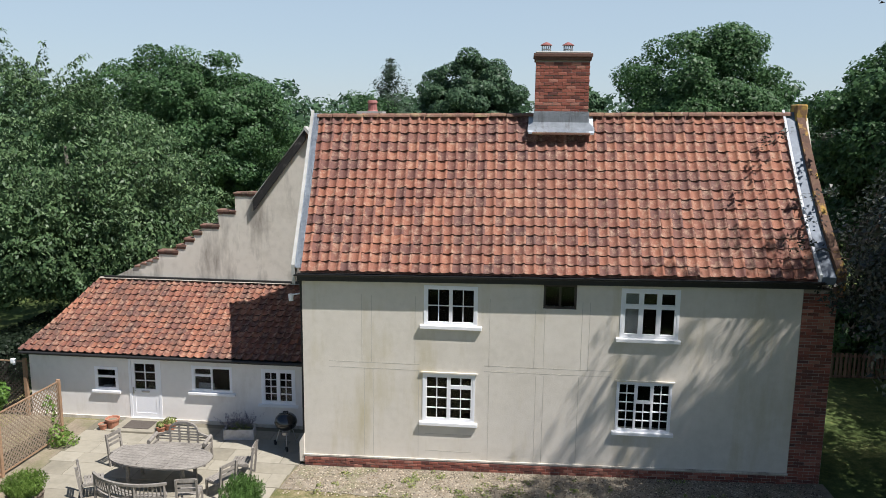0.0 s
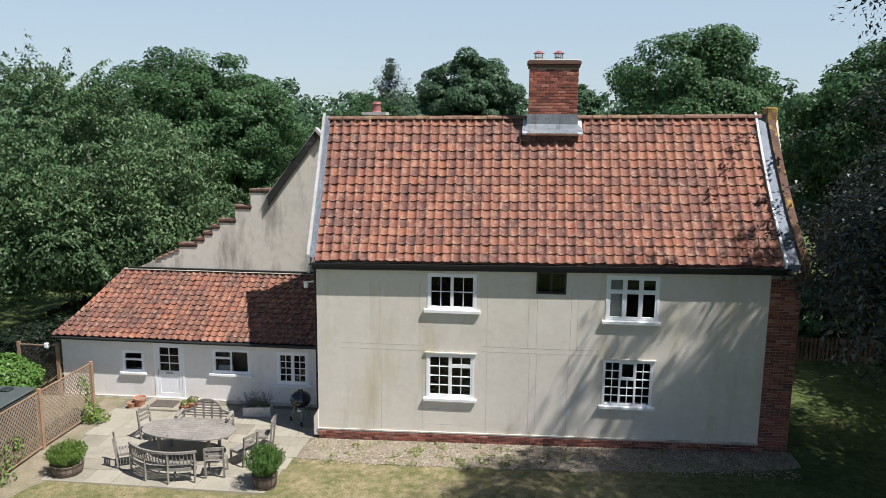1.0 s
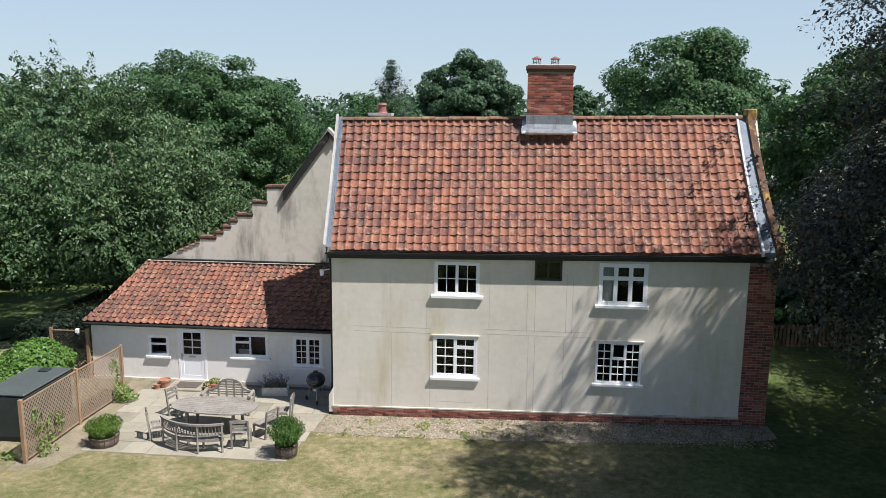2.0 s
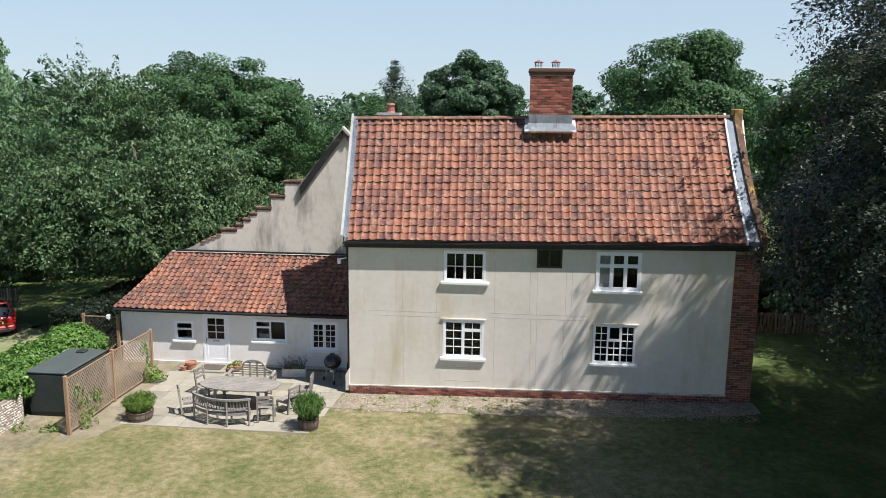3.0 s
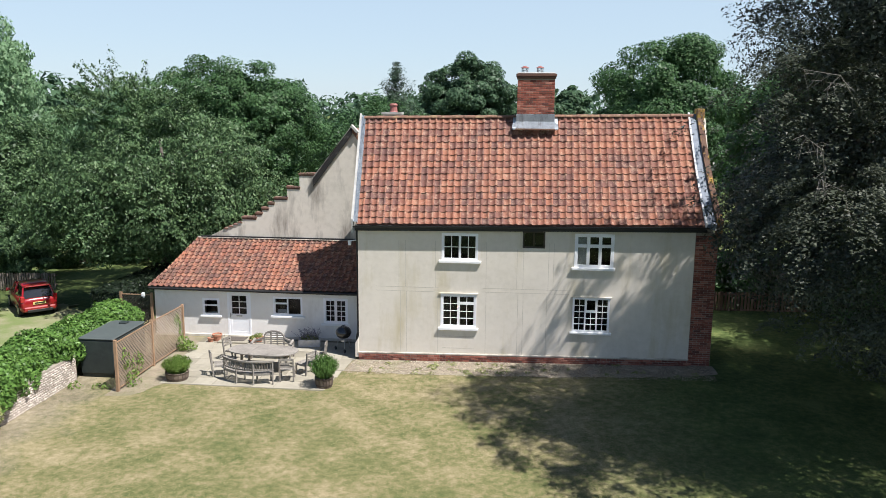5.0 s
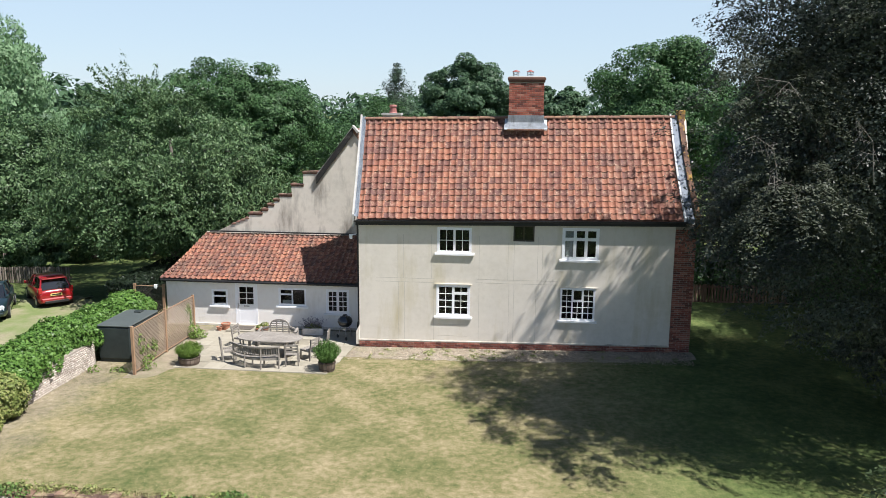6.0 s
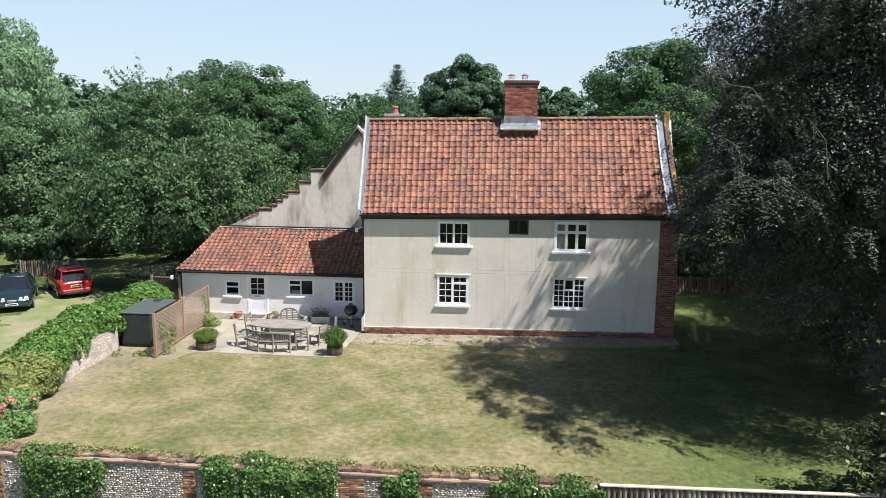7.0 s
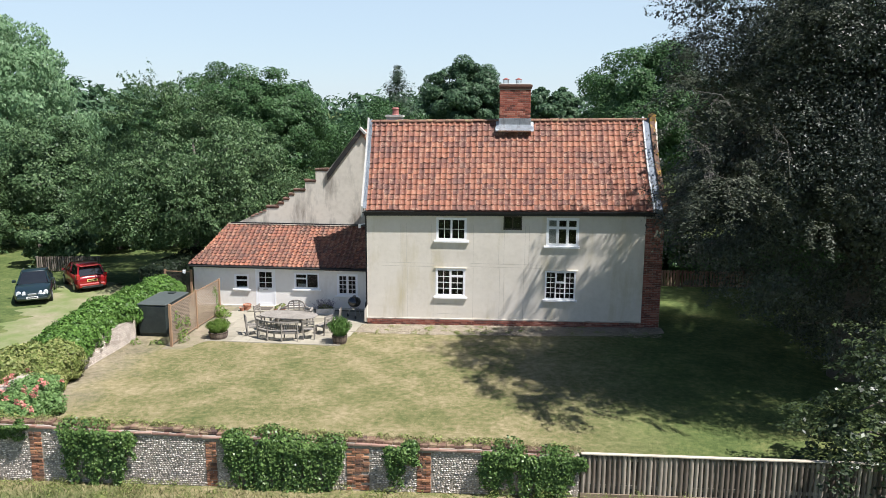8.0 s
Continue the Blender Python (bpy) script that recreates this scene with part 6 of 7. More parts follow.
PIERS = [(1.2, 0.9), (3.55, 0.34), (8.35, 0.30), (14.05, 0.38), (12.3, 0.62)]
flint_face(front_wall, fm, FWL, 1.75, rng_f, skip=lambda u, v: any(abs(u - p) < w / 2 + 0.03 for p, w in PIERS), top=lambda u: front_top(u) - 0.10)
side_wall = thing("low_flint_wall", None, "low flint and chalk wall under an ivy hedge", "garden wall")
box_part("core", (-9.98, -9.66, -16.3, -3.55, -0.05, 0.95), M_flintbed, side_wall)
sm = slope_frame((-9.655, -16.3, 0), (0, 1, 0), (0, 0, 1))
M_chalk = surface("chalky_flint", [(0.2, (0.36, 0.30, 0.25)), (0.5, (0.60, 0.53, 0.46)), (0.8, (0.78, 0.71, 0.64))], grain=10, rough=0.8, bump=0.3, vary="island", vary_amount=0.6)
ob = flint_face(side_wall, sm, 12.7, 0.95, rng_f, size=0.10)
ob.data.materials[0] = M_chalk


# ---- ivy, hedges and shrubs ----
L_ivy = leaf_material("ivy_leaves", (0.034, 0.066, 0.020), (0.088, 0.160, 0.042), (0.200, 0.290, 0.090), gloss=0.35, patch=1.6, spread=0.5, through_light=0.15)
L_shrub = leaf_material("tired_shrub_leaves", (0.095, 0.135, 0.035), (0.215, 0.265, 0.078), (0.390, 0.370, 0.160), patch=2.0)
L_straw = leaf_material("dry_straw_grass", (0.14, 0.13, 0.055), (0.27, 0.235, 0.115), (0.40, 0.345, 0.20), patch=1.4, gloss=0.7)
L_rose = leaf_material("rose_leaves", (0.070, 0.130, 0.040), (0.145, 0.255, 0.082), (0.270, 0.400, 0.155), patch=2.2, spread=0.45)
L_bright = leaf_material("fresh_green_leaves", (0.090, 0.160, 0.028), (0.165, 0.265, 0.055), (0.250, 0.350, 0.100), patch=2.0, through_light=0.35)
L_rosemary = leaf_material("rosemary_needles", (0.060, 0.125, 0.030), (0.105, 0.200, 0.050), (0.165, 0.280, 0.085), patch=2.5, through_light=0.35)
M_petal = leaf_material("coral_pink_petals", (0.42, 0.12, 0.10), (0.58, 0.24, 0.20), (0.68, 0.38, 0.32), patch=3)
M_lavender = leaf_material("dry_lavender", (0.12, 0.11, 0.12), (0.20, 0.18, 0.22), (0.28, 0.26, 0.30), patch=3)


def foliage(name, blobs, leaf, size, label, category, seed, per_m2=900, parent=None, group="", aspect=0.7, up=0.3, droop=0.0, floor=0.02, simple=False):
    """A shrub: leaves in a shell round several ellipsoids (centre, radii)."""
    rng = np.random.default_rng(seed)
    ps, os_ = [], []
    for c, r in blobs:
        c, r = np.array(c, float), np.array(r, float)
        area = 4 * math.pi * (np.prod(r) ** (2 / 3))
        n = int(area * per_m2)
        d = rng.normal(0, 1, (n, 3))
        d /= np.linalg.norm(d, axis=1, keepdims=True)
        lump = np.array([noise.noise(Vector(q * 2.3 + c)) for q in d]) * 0.22 + np.array([noise.noise(Vector(q * 6.0 + c)) for q in d]) * 0.12
        p = c + d * r * ((1 - 0.28 * rng.random(n) ** 2.0) + lump)[:, None]
        keep = p[:, 2] > floor
        ps.append(p[keep])
        os_.append(d[keep])
    me = leaf_mesh(name, np.concatenate(ps), np.concatenate(os_), size, leaf, rng, aspect=aspect, up=up, droop=droop, simple=simple)
    ob = new(name, me)
    if parent:
        ob.parent = parent
        return tagged(ob, label)
    return tagged(ob, label, category, group)


def stems(parent, points, r=0.02):
    for a, b in points:
        bm = bmesh.new()
        add_rod(bm, a, b, r, r * 0.4, 5)
        part("stem", bm, M_bark, parent)


rng_h = np.random.default_rng(3)
hedge = thing("ivy_hedge", None, "bright green clipped ivy hedge on the low flint wall", "hedge")
foliage("foliage", [((-10.65 + rng_h.normal(0, 0.08), y, 1.0 + rng_h.normal(0, 0.05)), (1.15, 0.95, 0.78)) for y in np.arange(-7.6, 1.3, 0.85)], L_hedge, 0.092, "", "", 71, 720, hedge, floor=0.55, simple=True)
stems(hedge, [((-10.6, y, 0.0), (-10.5, y + 0.2, 1.2)) for y in np.arange(-7.5, 1.3, 1.2)], 0.05)
shrub = thing("garden_shrub", None, "tired brownish-green shrub spilling over the flint wall", "shrub")
foliage("foliage", [((-9.9, -8.9, 0.7), (0.9, 0.9, 0.85)), ((-10.4, -10.1, 0.8), (1.1, 1.2, 0.95)), ((-9.5, -10.3, 0.45), (0.6, 0.8, 0.6))], L_shrub, 0.085, "", "", 72, 850, shrub, simple=True)
stems(shrub, [((-10.0, -9.2, 0), (-9.9, -9.0, 1.0)), ((-10.3, -10.0, 0), (-10.4, -10.2, 1.2))], 0.03)
for k, (c, r) in enumerate((((-9.0, -11.9, 0.6), (1.0, 1.0, 0.85)), ((-8.7, -13.9, 0.7), (1.15, 1.1, 0.95)), ((-7.6, -15.2, 0.95), (1.0, 0.6, 0.85)))):
    rose = thing("rose_bush", None, "leafy rose bush with coral pink blooms by the garden wall", "rose bush", "rose bushes")
    foliage("foliage", [(c, (r[0] * 0.8, r[1] * 0.8, r[2] * 0.8))] + [((c[0] + 0.75 * r[0] * math.cos(q * 1.26 + k), c[1] + 0.75 * r[1] * math.sin(q * 1.26 + k), c[2] * (0.55 + 0.35 * ((q * 3 + k) % 4) / 2)), (r[0] * 0.42, r[1] * 0.42, r[2] * 0.5)) for q in range(5)], L_rose, 0.075, "", "", 74 + k, 900, rose, aspect=0.55, up=0.5, simple=True)
    stems(rose, [((c[0], c[1], 0), (c[0] + 0.1, c[1], c[2] + 0.3))], 0.025)
    rq = np.random.default_rng(80 + k)
    for j in range(9 if k < 2 else 7):
        d = rq.normal(0, 1, 3)
        d[2] = abs(d[2]) + 0.3
        d /= np.linalg.norm(d)
        q = np.array(c) + d * np.array(r) * 1.02
        cp = q + rq.normal(0, 0.045, (26, 3))
        bl = new("bloom", leaf_mesh("bloom", cp, np.tile(d, (26, 1)), 0.07, M_petal, rq, aspect=0.9))
        bl.parent = rose
        tagged(bl, "coral pink rose cluster")
# ivy on the front wall
def on_wall(u, v, w):
    return fm @ Vector((u, v, w))


def ivy_drape(u0, w, depth, seed, n):
    """Leaves in lumps heaped over the wall top, and in hanging strands of uneven length below them."""
    rq = np.random.default_rng(seed)
    pts, dirs = [], []
    lumps = max(3, int(10 * w))
    for j in range(lumps):
        d = rq.uniform(-0.95, 0.95) * w
        slump = 1 - 0.5 * (d / w) ** 2
        r = rq.uniform(0.20, 0.38) * (0.6 + 0.4 * slump) * min(1.0, 0.45 + depth * 0.45)
        c = (u0 + d, front_top(u0 + d) + rq.uniform(-0.42, 0.04) * slump, rq.uniform(-0.24, 0.10))
        m = int(0.55 * n / lumps)
        q = rq.normal(0, 1, (m, 3))
        q /= np.linalg.norm(q, axis=1, keepdims=True)
        p = q * (r * rq.uniform(0.7, 1.08, m))[:, None] * np.array([1.25, 0.95, 1.0])
        for e, g in zip(p, q):
            v = on_wall(c[0] + e[0], max(0.05, c[1] + e[1]), c[2] + e[2])
            pts.append(tuple(v))
            dirs.append((g[0], -g[2], g[1]))
    strands = max(5, int(42 * w))
    for j in range(strands):
        d = rq.uniform(-1.0, 1.0) * w
        drop = depth * rq.uniform(0.55, 1.2) * (1 - 0.5 * abs(d / w) ** 2) * (0.95 + 0.6 * noise.noise(Vector((d * 2.2, seed, 1))))
        m = int(0.45 * n / strands)
        for q in rq.random(m) ** 0.9:
            v = on_wall(u0 + d + rq.normal(0, 0.055) + 0.05 * math.sin(q * 5 + d * 9), max(0.03, front_top(u0 + d) + 0.08 - q * drop), 0.07 + 0.20 * max(0.0, 1 - q) ** 0.7 + rq.normal(0, 0.035))
            pts.append(tuple(v))
            dirs.append((0, -1, 0.5))
    return leaf_mesh("foliage", np.array(pts), np.array(dirs, float), 0.062, L_ivy, rq, aspect=0.8, up=0.25, droop=0.6)


for k, (u, w, depth) in enumerate(((5.25, 1.0, 1.75), (10.35, 1.55, 2.1), (13.45, 0.36, 1.2), (16.9, 1.35, 1.55), (2.6, 0.8, 0.35))):
    ivy = thing("wall_ivy", None, "dense green ivy hanging over the flint wall", "ivy", "ivy on the garden wall")
    ob = new("foliage", ivy_drape(u, w, depth, 95 + k, int(11500 * w * (0.4 + depth * 0.6))))
    ob.parent = ivy
    stems(ivy, [(on_wall(u + d, front_top(u) - 0.6 * min(depth, 1.2), 0.06), on_wall(u + d * 0.7, front_top(u), 0.05)) for d in (-0.3 * w, 0.25 * w)], 0.012)
weeds = []
rq = np.random.default_rng(120)
for j in range(70):
    u = rq.uniform(0.3, FWL - 0.2)
    weeds.append((tuple(on_wall(u, front_top(u) + 0.03, -0.32)), (0.20, 0.16, rq.uniform(0.08, 0.26))))
tagged(foliage("wall_weeds", weeds, L_shrub, 0.055, "straggling weeds along the wall top", "weeds", 121, 300), kind="stuff")
straw = []
for j in range(190):
    u = rq.uniform(0.0, FWL)
    straw.append((tuple(on_wall(u, front_top(u) + 0.02, -0.18 - 0.2 * rq.random())), (0.20, 0.15, rq.uniform(0.06, 0.15))))
tagged(foliage("dry_grass", straw, L_straw, 0.10, "dry straw-coloured grass on the wall top", "grass", 123, 420, aspect=0.14, up=0.0, droop=-0.8), kind="stuff")
foot = []
for j in range(70):
    u = rq.uniform(0.0, FWL + 7)
    p = on_wall(u, 0, 0.15 + rq.random() ** 2 * 0.9)
    foot.append(((p.x, p.y, 0.05), (0.3, 0.22, rq.uniform(0.08, 0.3))))
tagged(foliage("rough_grass", foot, L_shrub, 0.07, "rough grass and weeds along the wall foot", "grass", 122, 240, aspect=0.2, up=0.0), kind="stuff")
climber = thing("trellis_climber", None, "fresh green climbing plant on the lattice screen", "climber")
foliage("foliage", [((-7.35, 0.30, 0.30), (0.26, 0.38, 0.32)), ((-7.15, 0.35, 0.18), (0.33, 0.33, 0.20)), ((-7.53, 0.50, 0.85), (0.05, 0.14, 0.40)), ((-7.54, 0.2, 1.3), (0.04, 0.2, 0.25))], L_bright, 0.08, "", "", 131, 200, climber)
climber2 = thing("trellis_climber", None, "fresh green climbing plant at the lattice foot", "climber")
foliage("foliage", [((-7.42, -3.75, 0.25), (0.26, 0.36, 0.30)), ((-7.57, -3.1, 0.6), (0.06, 0.5, 0.4)), ((-7.57, -3.9, 1.0), (0.05, 0.25, 0.4))], L_bright, 0.08, "", "", 132, 150, climber2)
sprouts = [((-8.4, -4.2, 0.03), (0.35, 0.25, 0.14)), ((-9.3, -4.3, 0.05), (0.25, 0.25, 0.18))]
tagged(foliage("seedling", sprouts, L_bright, 0.08, "low green seedlings by the tank", "weeds", 133, 200), kind="stuff")
bits = []
rq = np.random.default_rng(140)
for j in range(90):
    x = rq.uniform(0.3, 12.8)
    y = -rq.uniform(0.15, 1.6)
    if abs(x - 4.4) < 1.8 or rq.random() < 0.35:
        bits.append(((x, y, ground_height(x, y) + 0.02), (rq.uniform(0.06, 0.20), rq.uniform(0.06, 0.16), rq.uniform(0.03, 0.09))))
tagged(foliage("gravel_weeds", bits, L_shrub, 0.05, "small weeds and dry leaves in the gravel", "weeds", 141, 420), kind="stuff")

# ---- terrace furniture ----
def turned(x, y, facing):
    """A pose on the terrace; facing in degrees, 0 looks along +y."""
    return pose(x, y, 0.012, 0, 0, facing)


def garden_chair():
    """A slatted chair that faces +y, its seat centre over the origin."""
    c = thing("garden_chair", None, "silvered teak garden chair with slatted seat and back", "chair", "chairs round the garden table")
    for x in (-0.24, 0.24):
        bm = bmesh.new()
        vs = add_box(bm, x - 0.025, x + 0.025, -0.27, -0.22, 0, 0.90)
        for v in vs:
            if v.co.z > 0.5:
                v.co.y -= 0.10
        part("leg", bm, M_teak, c)
        box_part("leg", (x - 0.025, x + 0.025, 0.20, 0.25, 0, 0.42), M_teak, c)
        box_part("seat_rail", (x - 0.016, x + 0.016, -0.22, 0.20, 0.36, 0.42), M_teak, c)
    box_part("seat_rail", (-0.215, 0.215, 0.205, 0.245, 0.35, 0.42), M_teak, c)
    for i in range(6):
        y = -0.20 + i * 0.078
        box_part("seat_slat", (-0.25, 0.25, y, y + 0.062, 0.42, 0.44), M_teak, c)
    for z in (0.56, 0.68, 0.80):
        y = -0.25 - 0.10 * z / 0.9 + 0.02
        box_part("back_slat", (-0.215, 0.215, y, y + 0.022, z, z + (0.095 if z > 0.75 else 0.07)), M_teak, c)
    return c


chair = garden_chair()
chair.matrix_world = turned(-2.12, -2.62, 12)
for x, y, a in ((-1.66, -1.86, 62), (-1.45, -0.85, 96), (-4.78, -2.32, -62), (-4.88, -0.62, -104)):
    copy_thing(chair, turned(x, y, a))

table = thing("garden_table", turned(-3.36, -1.52, -4) @ Matrix.Diagonal((1.0, 0.86, 1.0, 1.0)), "large oval silvered teak table in three slatted sections", "table")


def oval(u, a=1.30, b=0.74):
    s = max(0.0, 1 - abs(u / a) ** 2.6)
    return b * s ** (1 / 2.6)


for xa, xb in ((-1.30, -0.44), (-0.435, 0.435), (0.44, 1.30)):
    for i in range(9):
        y0, y1 = -0.74 + i * 0.1645, -0.74 + i * 0.1645 + 0.156
        ym = min(abs(y0), abs(y1)) if y0 * y1 > 0 else 0.0
        yo = max(abs(y0), abs(y1))
        lim_in = 1.30 * max(0.0, 1 - (ym / 0.745) ** 2.6) ** (1 / 2.6)
        lim_out = 1.30 * max(0.0, 1 - min(1.0, yo / 0.745) ** 2.6) ** (1 / 2.6)
        bm = bmesh.new()
        pts = []
        for y in (y0, y1):
            lim = lim_in if abs(abs(y) - ym) < 1e-6 or y0 * y1 < 0 else lim_out
            pts.append((max(xa + 0.05, -lim), min(xb - 0.05, lim), y))
        if pts[0][1] - pts[0][0] < 0.05 and pts[1][1] - pts[1][0] < 0.05:
            continue
        lo = [bm.verts.new((x, y, z)) for z in (0.72, 0.745) for x, y in ((pts[0][0], y0), (max(pts[0][1], pts[0][0] + 0.02), y0), (max(pts[1][1], pts[1][0] + 0.02), y1), (pts[1][0], y1))]
        bm.faces.new(lo[:4])
        bm.faces.new(lo[4:])
        for k in range(4):
            bm.faces.new((lo[k], lo[(k + 1) % 4], lo[4 + (k + 1) % 4], lo[4 + k]))
        part("slat", bm, M_teak, table)
for x in (-0.44, 0.44):
    h = oval(x)
    box_part("cross_rail", (x - 0.047, x + 0.047, -h + 0.01, h - 0.01, 0.715, 0.748), M_teak, table)
bm = bmesh.new()
ring = []
for k in range(48):
    a = 2 * math.pi * k / 48
    ca, sa = math.cos(a), math.sin(a)
    ex = 2 / 2.6
    x, y = math.copysign(abs(ca) ** ex, ca), math.copysign(abs(sa) ** ex, sa)
    ring.append([bm.verts.new((x * r * 1.30, y * r2 * 0.75, z)) for r, r2, z in ((1.03, 1.04, 0.715), (1.03, 1.04, 0.75), (0.97, 0.94, 0.75), (0.97, 0.94, 0.715))])
for k in range(48):
    a, b = ring[k], ring[(k + 1) % 48]
    for j in range(4):
        bm.faces.new((a[j], a[(j + 1) % 4], b[(j + 1) % 4], b[j]))
part("edge_rim", bm, M_teak, table)
for x in (-0.75, 0.75):
    for y in (-0.38, 0.38):
        box_part("leg", (x - 0.04, x + 0.04, y - 0.04, y + 0.04, 0, 0.715), M_teak, table)
for y in (-0.38, 0.38):
    box_part("apron", (-0.71, 0.71, y - 0.015, y + 0.015, 0.62, 0.715), M_teak, table)
for x in (-0.75, 0.75):
    box_part("apron", (x - 0.015, x + 0.015, -0.34, 0.34, 0.62, 0.715), M_teak, table)

# curved bench in front of the table
bench = thing("curved_bench", turned(-3.22, -1.66, 2), "curved silvered teak bench with a slatted back", "bench")


def arc(a, r, z):
    return Vector((r * math.cos(a), r * math.sin(a), z))


A0, A1 = radians(222), radians(296)
def arc_bar(name, r0, r1, z0, z1, a0=A0, a1=A1, n=14):
    bm = bmesh.new()
    prev = None
    for i in range(n + 1):
        a = a0 + (a1 - a0) * i / n
        q = [bm.verts.new(arc(a, r, z)) for r, z in ((r0, z0), (r1, z0), (r1, z1), (r0, z1))]
        if prev:
            for k in range(4):
                bm.faces.new((prev[k], prev[(k + 1) % 4], q[(k + 1) % 4], q[k]))
        else:
            bm.faces.new(q)
        prev = q
    bm.faces.new(prev)
    part(name, bm, M_teak, bench)


for i in range(5):
    arc_bar("seat_slat", 1.22 + i * 0.085, 1.285 + i * 0.085, 0.42, 0.44)
arc_bar("seat_rail", 1.20, 1.24, 0.34, 0.42)
arc_bar("seat_rail", 1.60, 1.64, 0.34, 0.42)
arc_bar("top_rail", 1.66, 1.72, 0.84, 0.90)
arc_bar("back_rail", 1.62, 1.66, 0.52, 0.56)
for i in range(23):
    a = A0 + (A1 - A0) * (i + 0.5) / 23
    bm = bmesh.new()
    p, q = arc(a, 1.64, 0.55), arc(a, 1.69, 0.85)
    add_rod(bm, p, q, 0.017, sides=4)
    part("back_slat", bm, M_teak, bench)
for i in range(4):
    a = A0 + (A1 - A0) * (0.03 + 0.94 * i / 3)
    for r, h in ((1.64, 0.86), (1.24, 0.42)):
        bm = bmesh.new()
        add_rod(bm, arc(a, r + (0.05 if h > 0.5 else 0), 0), arc(a, r + (0.05 if h > 0.5 else 0), h), 0.032, sides=4)
        part("leg", bm, M_teak, bench)

# arched bench behind the table
lut = thing("arched_bench", turned(-3.45, -0.22, 180), "silvered teak bench with a high arched back and rolled arms", "bench")
for x in (-0.78, 0.78):
    box_part("leg", (x - 0.03, x + 0.03, -0.28, -0.22, 0, 0.66), M_teak, lut)
    box_part("leg", (x - 0.03, x + 0.03, 0.22, 0.28, 0, 0.62), M_teak, lut)
    bm = bmesh.new()
    add_rod(bm, (x - 0.02, 0.30, 0.64), (x + 0.02, -0.26, 0.66), 0.055, sides=10)
    part("arm", bm, M_teak, lut)
    box_part("arm_rail", (x - 0.015, x + 0.015, -0.22, 0.22, 0.45, 0.50), M_teak, lut)
    box_part("seat_rail", (x - 0.015, x + 0.015, -0.22, 0.22, 0.34, 0.41), M_teak, lut)
for i in range(7):
    y = -0.24 + i * 0.072
    box_part("seat_slat", (-0.80, 0.80, y, y + 0.058, 0.41, 0.435), M_teak, lut)


def arch_h(x):
    ax = abs(x)
    if ax < 0.42:
        return 0.80 + 0.26 * math.sqrt(max(0, 1 - (ax / 0.42) ** 2))
    return 0.80 - 0.14 * min(1.0, (ax - 0.42) / 0.34) ** 0.6


bm = bmesh.new()
prev = None
for i in range(41):
    x = -0.78 + 1.56 * i / 40
    h = arch_h(x)
    q = [bm.verts.new((x, y, z)) for y, z in ((-0.27, h - 0.07), (-0.22, h - 0.07), (-0.22, h), (-0.27, h))]
    if prev:
        for k in range(4):
            bm.faces.new((prev[k], prev[(k + 1) % 4], q[(k + 1) % 4], q[k]))
    else:
        bm.faces.new(q)
    prev = q
bm.faces.new(prev)
part("top_rail", bm, M_teak, lut)
for x in (-0.40, -0.13, 0.13, 0.40):
    box_part("back_post", (x - 0.025, x + 0.025, -0.265, -0.225, 0.43, arch_h(x) - 0.05), M_teak, lut)
for z in (0.52, 0.60, 0.68, 0.76, 0.85, 0.94):
    w = 0.75 if z < 0.63 else (0.55 if z < 0.7 else (0.42 if z < 0.8 else 0.42 * math.sqrt(max(0.05, 1 - ((z - 0.80) / 0.26) ** 2))))
    box_part("back_slat", (-w, w, -0.255, -0.235, z - 0.018, z + 0.018), M_teak, lut)

# ---- pots and tubs ----
M_terra = surface("terracotta_pot", [(0.3, (0.30, 0.12, 0.07)), (0.7, (0.46, 0.22, 0.14))], grain=10, coarse=4, rough=0.85)
M_barrel = surface("old_oak_barrel", [(0.3, (0.09, 0.065, 0.05)), (0.7, (0.20, 0.155, 0.12))], grain=14, rough=0.85, bump=0.3, vary="object")
M_hoop = surface("rusty_hoop", [(0.3, (0.05, 0.04, 0.035)), (0.7, (0.12, 0.085, 0.065))], grain=20, rough=0.7, metal=0.4)


def flower_pot(x, y, r, h, leaves, seed):
    t = thing("flower_pot", Matrix.Translation((x, y, 0.012)), "terracotta flower pot on the terrace", "flower pot", "pots by the door")
    bm = bmesh.new()
    add_lathe(bm, [(r * 0.72, 0), (r * 0.95, h * 0.8), (r * 1.06, h * 0.8), (r * 1.08, h), (r * 0.9, h), (r * 0.85, h * 0.86)], 16)
    part("pot", bm, M_terra, t, smooth=False)
    bm = bmesh.new()
    add_lathe(bm, [(r * 0.86, h * 0.85), (r * 0.3, h * 0.88)], 14)
    part("soil", bm, M_soil, t)
    if leaves:
        foliage("plant", [((0, 0, h + 0.05), (r * 0.9, r * 0.9, 0.10))], L_shrub, 0.06, "", "", seed, 900, t)


flower_pot(-6.50, 1.72, 0.20, 0.30, False, 201)
flower_pot(-6.72, 1.55, 0.13, 0.18, False, 202)
flower_pot(-4.72, 1.80, 0.20, 0.22, True, 203)
flower_pot(-4.92, 1.62, 0.14, 0.16, True, 204)


